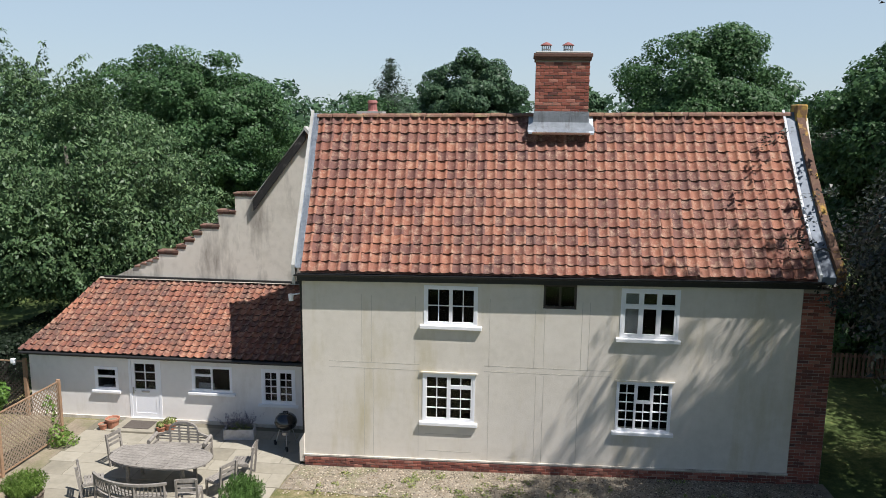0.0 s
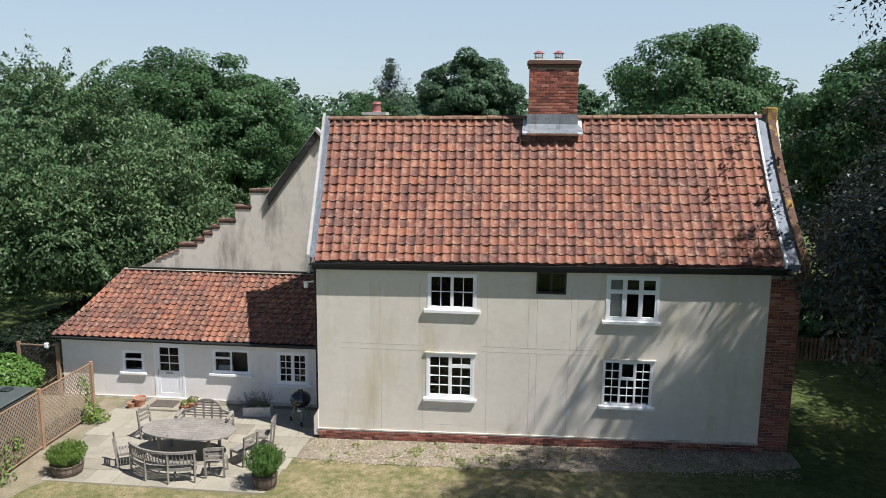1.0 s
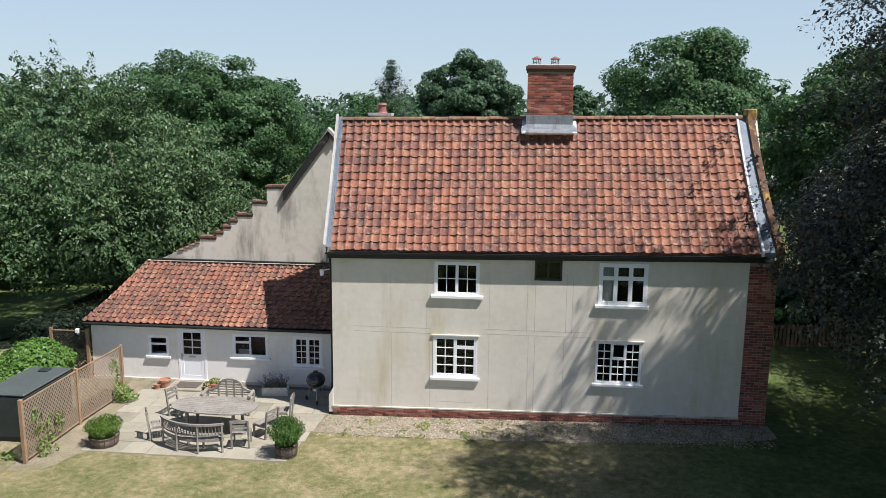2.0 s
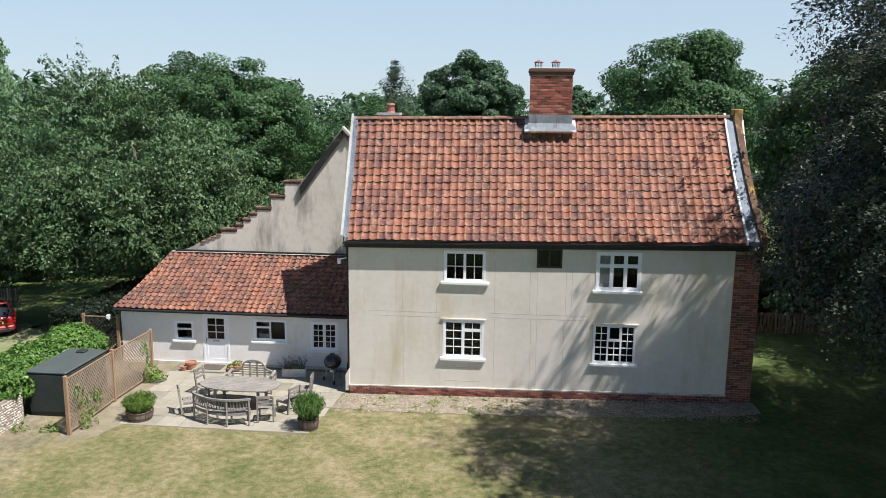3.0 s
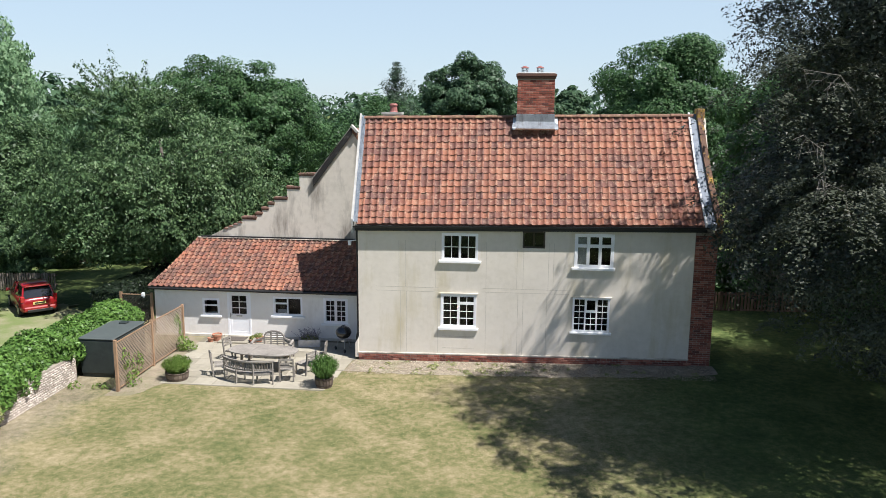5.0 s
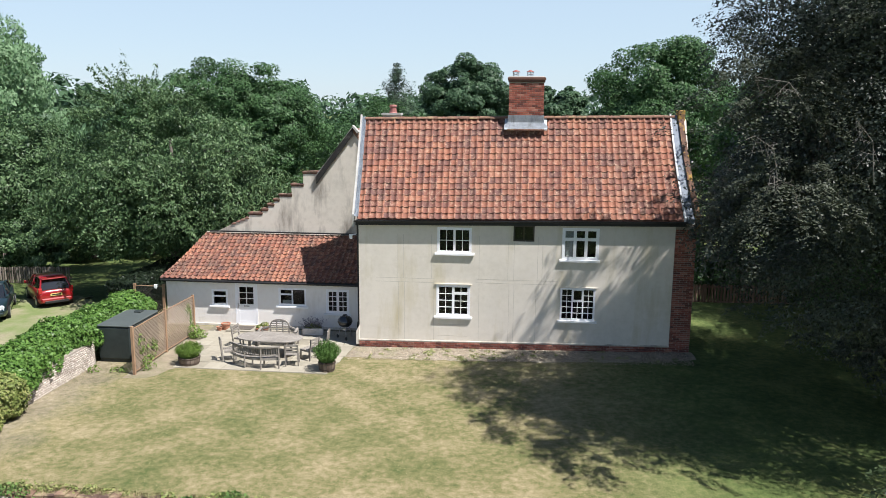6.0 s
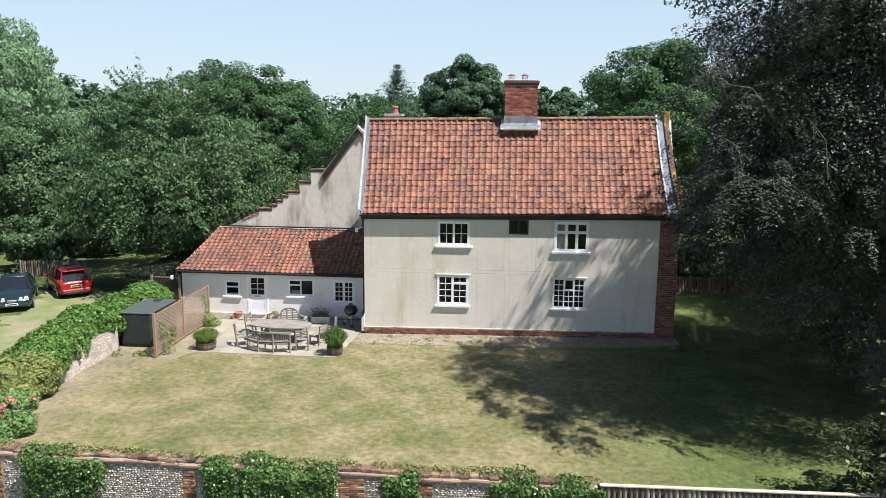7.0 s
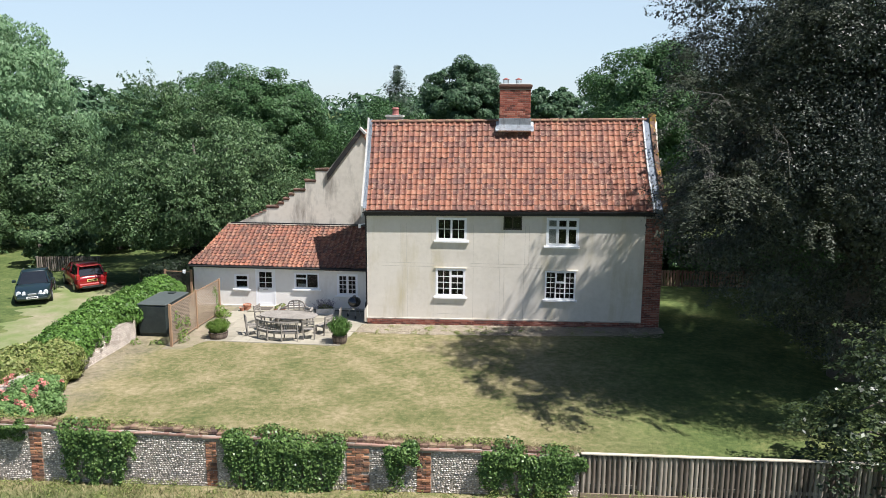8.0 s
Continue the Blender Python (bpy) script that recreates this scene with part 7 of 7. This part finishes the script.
def barrel_tub(x, y, r, h, bush, label, seed):
    t = thing("barrel_tub", Matrix.Translation((x, y, 0.012)), label, "planter", "half-barrel planters")
    n = 18
    for i in range(n):
        a0, a1 = 2 * math.pi * (i + 0.04) / n, 2 * math.pi * (i + 0.96) / n
        bm = bmesh.new()
        ring = []
        for z, k in ((0, 0.86), (h * 0.5, 0.97), (h, 1.0)):
            ring.append([bm.verts.new((q * k * math.cos(a), q * k * math.sin(a), z)) for q, a in ((r, a0), (r, a1), (r - 0.03, a1), (r - 0.03, a0))])
        for p, q in zip(ring, ring[1:]):
            for k in range(4):
                bm.faces.new((p[k], p[(k + 1) % 4], q[(k + 1) % 4], q[k]))
        bm.faces.new(ring[-1])
        part("stave", bm, M_barrel, t)
    for z, k in ((h * 0.2, 0.915), (h * 0.85, 1.0)):
        bm = bmesh.new()
        add_lathe(bm, [(r * k + 0.006, z), (r * k + 0.008, z + 0.04)], 24, cap_ends=False)
        part("hoop", bm, M_hoop, t)
    bm = bmesh.new()
    add_lathe(bm, [(r * 0.95, h - 0.05), (0.02, h - 0.03)], 16)
    part("soil", bm, M_soil, t)
    rng = np.random.default_rng(seed)
    vs = []
    c, o = [], []
    # upright leafy stems
    for i in range(int(230 * bush[3])):
        a, q = rng.uniform(0, 2 * math.pi), math.sqrt(rng.random())
        tip = np.array([math.cos(a) * q * bush[0], math.sin(a) * q * bush[0], h + bush[1] * (1 - 0.45 * q * q) * rng.uniform(0.75, 1.1)])
        root = np.array([math.cos(a) * q * r * 0.6, math.sin(a) * q * r * 0.6, h - 0.05])
        k = 34
        s = rng.uniform(0.12, 1.0, k)[:, None]
        c.append(root + (tip - root) * s + rng.normal(0, 0.018, (k, 3)))
        o.append(np.tile([math.cos(a), math.sin(a), 0.2], (k, 1)))
    ob = new("bush", leaf_mesh("bush", np.concatenate(c), np.concatenate(o), bush[2], L_rosemary if seed == 211 else L_bright, rng, aspect=0.28, up=0.0, droop=-1.2))
    ob.parent = t


barrel_tub(-0.62, -3.12, 0.33, 0.36, (0.56, 0.82, 0.065, 1.5), "half barrel with a bushy green rosemary", 211)
barrel_tub(-6.12, -3.02, 0.42, 0.30, (0.56, 0.58, 0.06, 1.4), "half barrel with a bright green feathery shrub", 212)

M_trough = surface("white_painted_trough", [(0.3, (0.52, 0.50, 0.48)), (0.7, (0.70, 0.68, 0.66))], grain=7, coarse=3, rough=0.8, stain=(0.3, 0.28, 0.25), stain_scale=(4, 4, 4))
trough = thing("planter_trough", pose(-2.42, 1.52, 0.012, 0, 0, 8), "white painted trough with faded lavender", "planter")
bm = bmesh.new()
for dims in ((-0.44, 0.44, -0.20, -0.16, 0, 0.30), (-0.44, 0.44, 0.16, 0.20, 0, 0.30), (-0.44, -0.40, -0.16, 0.16, 0, 0.30), (0.40, 0.44, -0.16, 0.16, 0, 0.30)):
    add_box(bm, *dims)
part("box", bm, M_trough, trough)
box_part("soil", (-0.40, 0.40, -0.16, 0.16, 0.0, 0.25), M_soil, trough)
rng = np.random.default_rng(220)
c, o = [], []
for i in range(120):
    root = np.array([rng.uniform(-0.34, 0.34), rng.uniform(-0.12, 0.12), 0.24])
    tip = root + np.array([rng.normal(0, 0.22), rng.normal(0, 0.18), rng.uniform(0.25, 0.52)])
    s = rng.uniform(0.0, 1.0, 22)[:, None]
    c.append(root + (tip - root) * s + rng.normal(0, 0.012, (22, 3)))
    o.append(np.tile([0, 0, 1.0], (22, 1)))
ob = new("lavender", leaf_mesh("lavender", np.concatenate(c), np.concatenate(o), 0.05, M_lavender, rng, aspect=0.3, droop=-1.0))
ob.parent = trough
tagged(ob, "faded grey-purple lavender")
foliage("leaves", [((0, 0, 0.30), (0.36, 0.20, 0.16))], L_shrub, 0.06, "", "", 221, 700, trough)

# ---- kettle barbecue ----
M_enamel = surface("black_enamel", [(0.3, (0.008, 0.008, 0.009)), (0.7, (0.016, 0.016, 0.017))], grain=6, rough=0.18, bump=0, coat=0.5)
bbq = thing("kettle_barbecue", turned(-0.86, 1.05, 20), "black enamel kettle barbecue on three legs", "barbecue")
bm = bmesh.new()
add_lathe(bm, [(0.06, 0.47), (0.17, 0.50), (0.25, 0.57), (0.285, 0.66), (0.29, 0.69)], 24)
part("bowl", bm, M_enamel, bbq, smooth=True)
bm = bmesh.new()
add_lathe(bm, [(0.298, 0.68), (0.295, 0.72), (0.26, 0.82), (0.19, 0.89), (0.09, 0.93), (0.02, 0.935)], 24)
part("lid", bm, M_enamel, bbq, smooth=True)
bm = bmesh.new()
add_rod(bm, (-0.06, 0, 0.93), (-0.06, 0, 0.975), 0.008)
add_rod(bm, (0.06, 0, 0.93), (0.06, 0, 0.975), 0.008)
add_rod(bm, (-0.07, 0, 0.975), (0.07, 0, 0.975), 0.016)
part("lid_handle", bm, M_black, bbq)
for k in range(3):
    a = 2 * math.pi * k / 3 + 0.5
    bm = bmesh.new()
    add_rod(bm, (0.17 * math.cos(a), 0.17 * math.sin(a), 0.52), (0.33 * math.cos(a), 0.33 * math.sin(a), 0.0), 0.012)
    part("leg", bm, M_steel, bbq)
bm = bmesh.new()
add_lathe(bm, [(0.10, 0.34), (0.11, 0.36), (0.11, 0.42), (0.09, 0.43)], 16)
part("ash_pan", bm, M_steel, bbq)
for k in (1, 2):
    a = 2 * math.pi * k / 3 + 0.5
    bm = bmesh.new()
    p = Vector((0.33 * math.cos(a), 0.33 * math.sin(a), 0.07))
    add_rod(bm, p + Vector((-0.015, 0.0, 0)), p + Vector((0.02, 0.01, 0)), 0.07, sides=14)
    part("wheel", bm, M_black, bbq)

bbq.scale = (1.1, 1.1, 1.1)

# ---- door step and mat ----
box_part("doorstep", (-6.38, -5.06, 1.36, 2.30, 0.0, 0.085), M_slab, None, bevel=0.012)
tagged(bpy.data.objects["doorstep"], "low sandstone step before the back door", "doorstep")
M_mat = surface("brown_coir", [(0.3, (0.06, 0.05, 0.042)), (0.7, (0.13, 0.11, 0.09))], grain=40, rough=1.0, bump=0.6, bump_scale=120)
mat_ob = box_part("doormat", (-6.12, -5.28, 1.54, 2.12, 0.086, 0.105), M_mat, None, bevel=0.006)
tagged(mat_ob, "dark brown coir doormat on the step", "doormat")

# ---- fittings on the house ----
flood = thing("security_light", Matrix.Translation((-0.22, 0.28, 4.72)), "white security light on the house corner", "light fitting")
bm = bmesh.new()
add_rod(bm, (-0.16, -0.02, 0.02), (-0.16, -0.02, -0.16), 0.075, 0.06, 12)
part("housing", bm, M_white, flood)
bm = bmesh.new()
add_rod(bm, (-0.16, -0.02, 0.0), (0.24, 0.0, 0.07), 0.02)
part("arm", bm, M_white, flood)
bm = bmesh.new()
add_ring_tube(bm, [((-0.07, 0.10, 5.32), 0.04, (0, 0, -1)), ((-0.07, 0.14, 5.0), 0.04, (0, 0.2, -1)), ((-0.07, 0.20, 4.6), 0.04, (0, 0, -1)), ((-0.07, 0.20, 0.1), 0.04, (0, 0, -1))], 10)
part("downpipe", bm, M_black, house, "black plastic downpipe")
reel = thing("hose_reel", Matrix.Translation((-0.20, 1.05, 0.012)), "black hose reel leaning on the house wall", "hose reel")
bm = bmesh.new()
add_rod(bm, (-0.10, 0, 0.62), (0.06, 0, 0.62), 0.17, sides=18)
part("drum", bm, M_black, reel)
bm = bmesh.new()
add_rod(bm, (-0.02, 0.0, 0.0), (-0.02, 0.0, 0.5), 0.03)
add_box(bm, -0.14, 0.10, -0.14, 0.14, 0, 0.03)
part("stand", bm, M_black, reel)


# ---- parked cars ----
def car_paint(name, dark, light):
    return surface(name, [(0.3, dark), (0.7, light)], grain=3, rough=0.28, bump=0, coat=0.9)


M_tyre = surface("tyre_rubber", [(0.3, (0.010, 0.010, 0.010)), (0.7, (0.022, 0.022, 0.022))], grain=30, rough=0.85)
M_rim = surface("alloy_rim", [(0.3, (0.30, 0.31, 0.32)), (0.7, (0.45, 0.46, 0.47))], grain=30, rough=0.35, metal=0.8, bump=0)
M_carglass = surface("dark_car_glass", [(0.3, (0.010, 0.012, 0.014)), (0.7, (0.016, 0.018, 0.02))], grain=3, rough=0.05, bump=0, coat=1.0)
M_lamp_red = surface("red_lamp_lens", [(0.3, (0.30, 0.01, 0.012)), (0.7, (0.42, 0.02, 0.02))], grain=20, rough=0.15, bump=0, coat=1.0)
M_lamp_clear = surface("headlamp_lens", [(0.3, (0.55, 0.57, 0.60)), (0.7, (0.75, 0.77, 0.80))], grain=25, rough=0.12, bump=0, coat=1.0)
M_plate_y = surface("rear_plate", [(0.3, (0.60, 0.50, 0.16)), (0.7, (0.66, 0.56, 0.20))], grain=20, rough=0.5, bump=0)
M_plate_w = surface("front_plate", [(0.3, (0.70, 0.70, 0.68)), (0.7, (0.78, 0.78, 0.76))], grain=20, rough=0.5, bump=0)


def car(name, m, paint, label, length, width, sections, cabin, lamps_rear, wheel_y):
    """A car along +y (front at +y), wheels on z = 0. sections: (y, half width, sill z, shoulder z); cabin: (y, half width, top z) rows of the greenhouse."""
    t = thing(name, m, label, "car")
    bm = bmesh.new()
    prev = None
    for y, hw, z0, z1 in sections:
        prof = [(-hw * 0.90, z0), (-hw, z0 + 0.14), (-hw * 1.0, (z0 + z1) / 2 + 0.05), (-hw * 0.95, z1 - 0.05), (-hw * 0.86, z1), (-hw * 0.4, z1 + 0.025), (hw * 0.4, z1 + 0.025), (hw * 0.86, z1), (hw * 0.95, z1 - 0.05), (hw, (z0 + z1) / 2 + 0.05), (hw, z0 + 0.14), (hw * 0.90, z0)]
        q = [bm.verts.new((x, y, z)) for x, z in prof]
        if prev:
            for k in range(len(q)):
                bm.faces.new((prev[k], prev[(k + 1) % len(q)], q[(k + 1) % len(q)], q[k]))
        else:
            bm.faces.new(list(reversed(q)))
        prev = q
    bm.faces.new(prev)
    part("body", bm, paint, t, smooth=True)
    # greenhouse: glass body with a painted roof and pillars
    bm = bmesh.new()
    prev = None
    for y, hb, zb, ht, zt in cabin:
        q = [bm.verts.new((x, y, z)) for x, z in ((-hb, zb), (-ht, zt - 0.03), (-ht * 0.6, zt), (ht * 0.6, zt), (ht, zt - 0.03), (hb, zb))]
        if prev:
            for k in range(6):
                bm.faces.new((prev[k], prev[(k + 1) % 6], q[(k + 1) % 6], q[k]))
        else:
            bm.faces.new(q)
        prev = q
    bm.faces.new(prev)
    part("window_glass", bm, M_carglass, t, "dark tinted glass")
    mids = cabin[1:-1]
    bm = bmesh.new()
    prev = None
    ext = [mids[0]] + mids + [mids[-1]]
    for i, (y, hb, zb, ht, zt) in enumerate(mids):
        q = [bm.verts.new((x, y, z)) for x, z in ((-ht - 0.015, zt - 0.05), (-ht * 0.95, zt + 0.005), (-ht * 0.5, zt + 0.03), (ht * 0.5, zt + 0.03), (ht * 0.95, zt + 0.005), (ht + 0.015, zt - 0.05))]
        if prev:
            for k in range(6):
                bm.faces.new((prev[k], prev[(k + 1) % 6], q[(k + 1) % 6], q[k]))
        else:
            bm.faces.new(q)
        prev = q
    bm.faces.new(prev)
    part("roof_panel", bm, paint, t, smooth=True)
    for (ya, ha, za, ta, ua), (yb, hb, zb, tb, ub) in ((cabin[0], cabin[1]), (cabin[-1], cabin[-2])):
        for s in (-1, 1):
            bm = bmesh.new()
            add_rod(bm, (s * (ha + 0.0), ya, za), (s * (tb + 0.01), yb, ub - 0.03), 0.045, sides=6)
            part("pillar", bm, paint, t)
    y, hb, zb, ht, zt = cabin[len(cabin) // 2]
    for s in (-1, 1):
        bm = bmesh.new()
        add_rod(bm, (s * (hb + 0.005), y, zb), (s * (ht + 0.01), y, zt - 0.03), 0.035, sides=6)
        part("pillar", bm, paint, t)
        bm = bmesh.new()
        add_box(bm, s * (hb + 0.16) - 0.09, s * (hb + 0.16) + 0.09, cabin[-1][0] - 0.42, cabin[-1][0] - 0.30, zb + 0.02, zb + 0.16)
        part("mirror", bm, paint, t, bevel=0.02)
    for y in wheel_y:
        for s in (-1, 1):
            x = s * (width / 2 - 0.09)
            bm = bmesh.new()
            add_ring_tube(bm, [((x - 0.1, y, 0.30), 0.27, (1, 0, 0)), ((x - 0.08, y, 0.30), 0.30, (1, 0, 0)), ((x + 0.08, y, 0.30), 0.30, (1, 0, 0)), ((x + 0.1, y, 0.30), 0.27, (1, 0, 0))], 20)
            tyre = part("wheel", bm, M_tyre, t, "black tyre")
            bm = bmesh.new()
            add_ring_tube(bm, [((x - 0.108, y, 0.30), 0.20, (1, 0, 0)), ((x + 0.108, y, 0.30), 0.20, (1, 0, 0))], 16)
            part("rim", bm, M_rim, tyre, "alloy wheel rim")
    return t


red = car_paint("red_car_paint", (0.24, 0.008, 0.011), (0.29, 0.011, 0.013))
# heading away from the garden
ang = math.degrees(math.atan2(0.66, 0.75))
rc = car("hatchback", pose(-17.5, 5.75, 0.0, 0, 0, ang + 3), red, "small bright red hatchback parked on the grass", 3.5, 1.64,
         [(-1.70, 0.66, 0.36, 0.74), (-1.66, 0.76, 0.26, 0.86), (-1.3, 0.82, 0.20, 0.93), (-0.3, 0.82, 0.18, 0.92), (0.75, 0.82, 0.18, 0.90), (1.35, 0.79, 0.20, 0.80), (1.70, 0.70, 0.26, 0.66), (1.76, 0.58, 0.34, 0.58)],
         [(-1.60, 0.70, 0.88, 0.66, 0.92), (-1.30, 0.72, 0.90, 0.56, 1.40), (-0.7, 0.74, 0.90, 0.58, 1.46), (-0.1, 0.74, 0.90, 0.58, 1.46), (0.35, 0.74, 0.90, 0.56, 1.40), (1.05, 0.70, 0.88, 0.62, 0.90)], True, (-1.12, 1.15))
for s in (-1, 1):
    bm = bmesh.new()
    vs = add_box(bm, s * 0.70 - 0.09, s * 0.70 + 0.09, -1.70, -1.40, 0.72, 1.02)
    part("rear_light", bm, M_lamp_red, rc, "red rear lamp", bevel=0.03)
box_part("number_plate", (-0.27, 0.27, -1.735, -1.715, 0.60, 0.72), M_plate_y, rc, "yellow plate with a dark bar")
box_part("plate_bar", (-0.21, 0.21, -1.742, -1.736, 0.63, 0.69), M_black, rc)
box_part("bumper", (-0.70, 0.70, -1.80, -1.55, 0.28, 0.50), red, rc, bevel=0.05)
box_part("bumper_insert", (-0.55, 0.55, -1.815, -1.70, 0.24, 0.38), M_black, rc, bevel=0.02)
bm = bmesh.new()
vs = add_box(bm, -0.54, 0.54, -1.52, -1.22, 1.40, 1.45)
part("spoiler", bm, red, rc, bevel=0.015)

teal = car_paint("dark_teal_car_paint", (0.007, 0.016, 0.018), (0.011, 0.024, 0.026))
ang2 = math.degrees(math.atan2(-0.50, -0.87))
dc = car("saloon_car", pose(-18.75, 3.15, 0.0, 0, 0, ang2), teal, "dark teal saloon car parked nose-on beside the hatchback", 4.4, 1.76,
         [(-2.2, 0.66, 0.40, 0.78), (-2.1, 0.80, 0.28, 0.90), (-1.2, 0.88, 0.20, 0.93), (0.6, 0.88, 0.20, 0.90), (1.3, 0.87, 0.20, 0.86), (1.9, 0.82, 0.22, 0.74), (2.18, 0.70, 0.28, 0.62), (2.24, 0.55, 0.34, 0.52)],
         [(-1.75, 0.66, 0.92, 0.60, 0.95), (-1.05, 0.74, 0.92, 0.56, 1.36), (-0.4, 0.76, 0.92, 0.58, 1.42), (0.2, 0.76, 0.92, 0.57, 1.40), (0.95, 0.74, 0.90, 0.64, 0.92)], False, (-1.35, 1.38))
for s in (-1, 1):
    for q, r in ((0.62, 0.12), (0.38, 0.095)):
        bm = bmesh.new()
        add_rod(bm, (s * q, 2.0, 0.64), (s * q, 2.215 - 0.06 * (q > 0.5), 0.62), r, r * 0.92, 16)
        part("headlamp", bm, M_lamp_clear, dc, "round clear headlamp")
box_part("number_plate", (-0.27, 0.27, 2.26, 2.28, 0.38, 0.49), M_plate_w, dc, "white plate with a dark bar")
box_part("plate_bar", (-0.21, 0.21, 2.281, 2.286, 0.41, 0.46), M_black, dc)
box_part("grille", (-0.20, 0.20, 2.16, 2.255, 0.53, 0.64), M_rim, dc, "chrome grille", bevel=0.02)
box_part("bumper", (-0.72, 0.72, 2.02, 2.27, 0.30, 0.46), teal, dc, bevel=0.05)

# ---- bricks and slabs, piece by piece ----
def brick_mesh(w, h, d, material):
    bm = bmesh.new()
    add_box(bm, 0, w, 0, d, 0, h)
    return mesh_of("brick", bm, material, bevel=0.006)


rng_k = np.random.default_rng(90)
BRICKS = {}


def lay(parent, x0, x1, y, z0, z1, course=0.078, length=0.222, depth=0.05, slope=0.0, material=None, header=True):
    """Front bricks in a wall facing -y."""
    material = material or M_brick
    rows = int((z1 - z0) / course)
    for r in range(rows):
        z = z0 + r * course
        x = x0
        first = True
        while x < x1 - 0.04:
            w = length
            if first and r % 2:
                w = length / 2
            first = False
            w = min(w, x1 - x)
            key = (round(w, 3), round(course, 3), material.name)
            if key not in BRICKS:
                BRICKS[key] = brick_mesh(w - 0.011, course - 0.011, depth, material)
            ob = new("brick", BRICKS[key])
            ob.parent = parent
            ob.matrix_basis = Matrix.Translation((x + 0.005, y + rng_k.normal(0, 0.003), z + slope * x + rng_k.normal(0, 0.0015)))
            x += w


lay(stack, CH_X0, CH_X1, CH_Y0 - 0.004, 9.46, CH_Z1 - 0.09, course=0.09, length=0.245, material=M_stackbrick)
lay(plinth, -0.01, 12.70, -0.048, 0.03, 0.29, course=0.082, length=0.23, slope=0.016)
quoin = bpy.data.objects["quoin_core"]
lay(quoin, 12.69, 13.50, 0.0, 0.05, 5.30, course=0.082, length=0.27)
for p, w in PIERS:
    q = fm @ Vector((p - w / 2, 0, 0.0))
    t = front_top(p)
    rows = int((t - 0.12) / 0.075)
    for r in range(rows):
        pieces = [0.62, 0.38] if w < 0.5 else [0.38, 0.36, 0.26]
        pieces = pieces if r % 2 else pieces[::-1]
        for k, share in enumerate(pieces):
            wid = w * share
            off = w * sum(pieces[:k])
            key = ("pier", round(wid, 2))
            if key not in BRICKS:
                BRICKS[key] = brick_mesh(wid - 0.012, 0.063, 0.06, M_oldbrick)
            if rng_k.random() < (0.15 if w > 0.5 else 0.0):
                continue
            ob = new("brick", BRICKS[key])
            ob.parent = front_wall
            ob.matrix_basis = Matrix.Translation(fm @ Vector((p - w / 2 + off + rng_k.normal(0, 0.006), 0.02 + r * 0.075 + rng_k.normal(0, 0.004), 0.022 + rng_k.normal(0, 0.008)))) @ slope_frame((0, 0, 0), FW1 - FW0, (-(FW1 - FW0).y, (FW1 - FW0).x, 0))
# coping bricks on edge
cop = brick_mesh(0.225, 0.075, 0.30, M_topbrick)
flat = slope_frame((0, 0, 0), FW1 - FW0, (-(FW1 - FW0).y, (FW1 - FW0).x, 0))
for i in range(int(FWL / 0.236)):
    u = i * 0.236
    if noise.noise(Vector((u * 0.9, 4, 4))) > 0.3:
        continue
    ob = new("coping_brick", cop)
    ob.parent = front_wall
    ob.matrix_basis = Matrix.Translation(fm @ Vector((u, front_top(u) - 0.002 + rng_k.normal(0, 0.012), -0.045 + rng_k.normal(0, 0.018)))) @ flat @ Euler((rng_k.normal(0, 0.02), rng_k.normal(0, 0.03), rng_k.normal(0, 0.02))).to_matrix().to_4x4()
strip = brick_mesh(0.44, 0.05, 0.12, M_copetile)
for i in range(int(FWL / 0.452)):
    u = i * 0.452
    ob = new("brick", strip)
    ob.parent = front_wall
    ob.matrix_basis = Matrix.Translation(fm @ Vector((u, front_top(u + 0.2) - 0.055 + rng_k.normal(0, 0.005), 0.055 + rng_k.normal(0, 0.008)))) @ flat @ Euler((0, rng_k.normal(0, 0.012), 0)).to_matrix().to_4x4()

# terrace slabs
SLABS = {}
y = -3.50
row = 0
while y < 2.25:
    h = (0.75, 0.60, 0.75)[row % 3]
    x = -7.3 + (row % 2) * 0.33
    while x < -0.1:
        w = (1.15, 0.75, 0.95)[int(rng_k.integers(3))]
        cx, cy = x + w / 2, y + h / 2
        left = -7.15 + (0.2 - cy) * 0.17 if cy < 0.2 else -7.2
        right = -0.56 + (cy + 3.6) * 0.105
        xa, xb = max(x, left), min(x + w, right)
        if xb - xa > 0.2 and y + h < 2.33:
            key = (round(xb - xa, 2), h)
            if key not in SLABS:
                bm = bmesh.new()
                add_box(bm, 0, key[0] - 0.014, 0, h - 0.014, 0, 0.03)
                SLABS[key] = mesh_of("slab", bm, M_slab, bevel=0.005)
            ob = new("slab", SLABS[key])
            ob.parent = terrace
            ob.matrix_basis = Matrix.Translation((xa, y, -0.012 + rng_k.normal(0, 0.0015))) @ Euler((rng_k.normal(0, 0.003), rng_k.normal(0, 0.003), 0)).to_matrix().to_4x4()
        x += w
    y += h
    row += 1
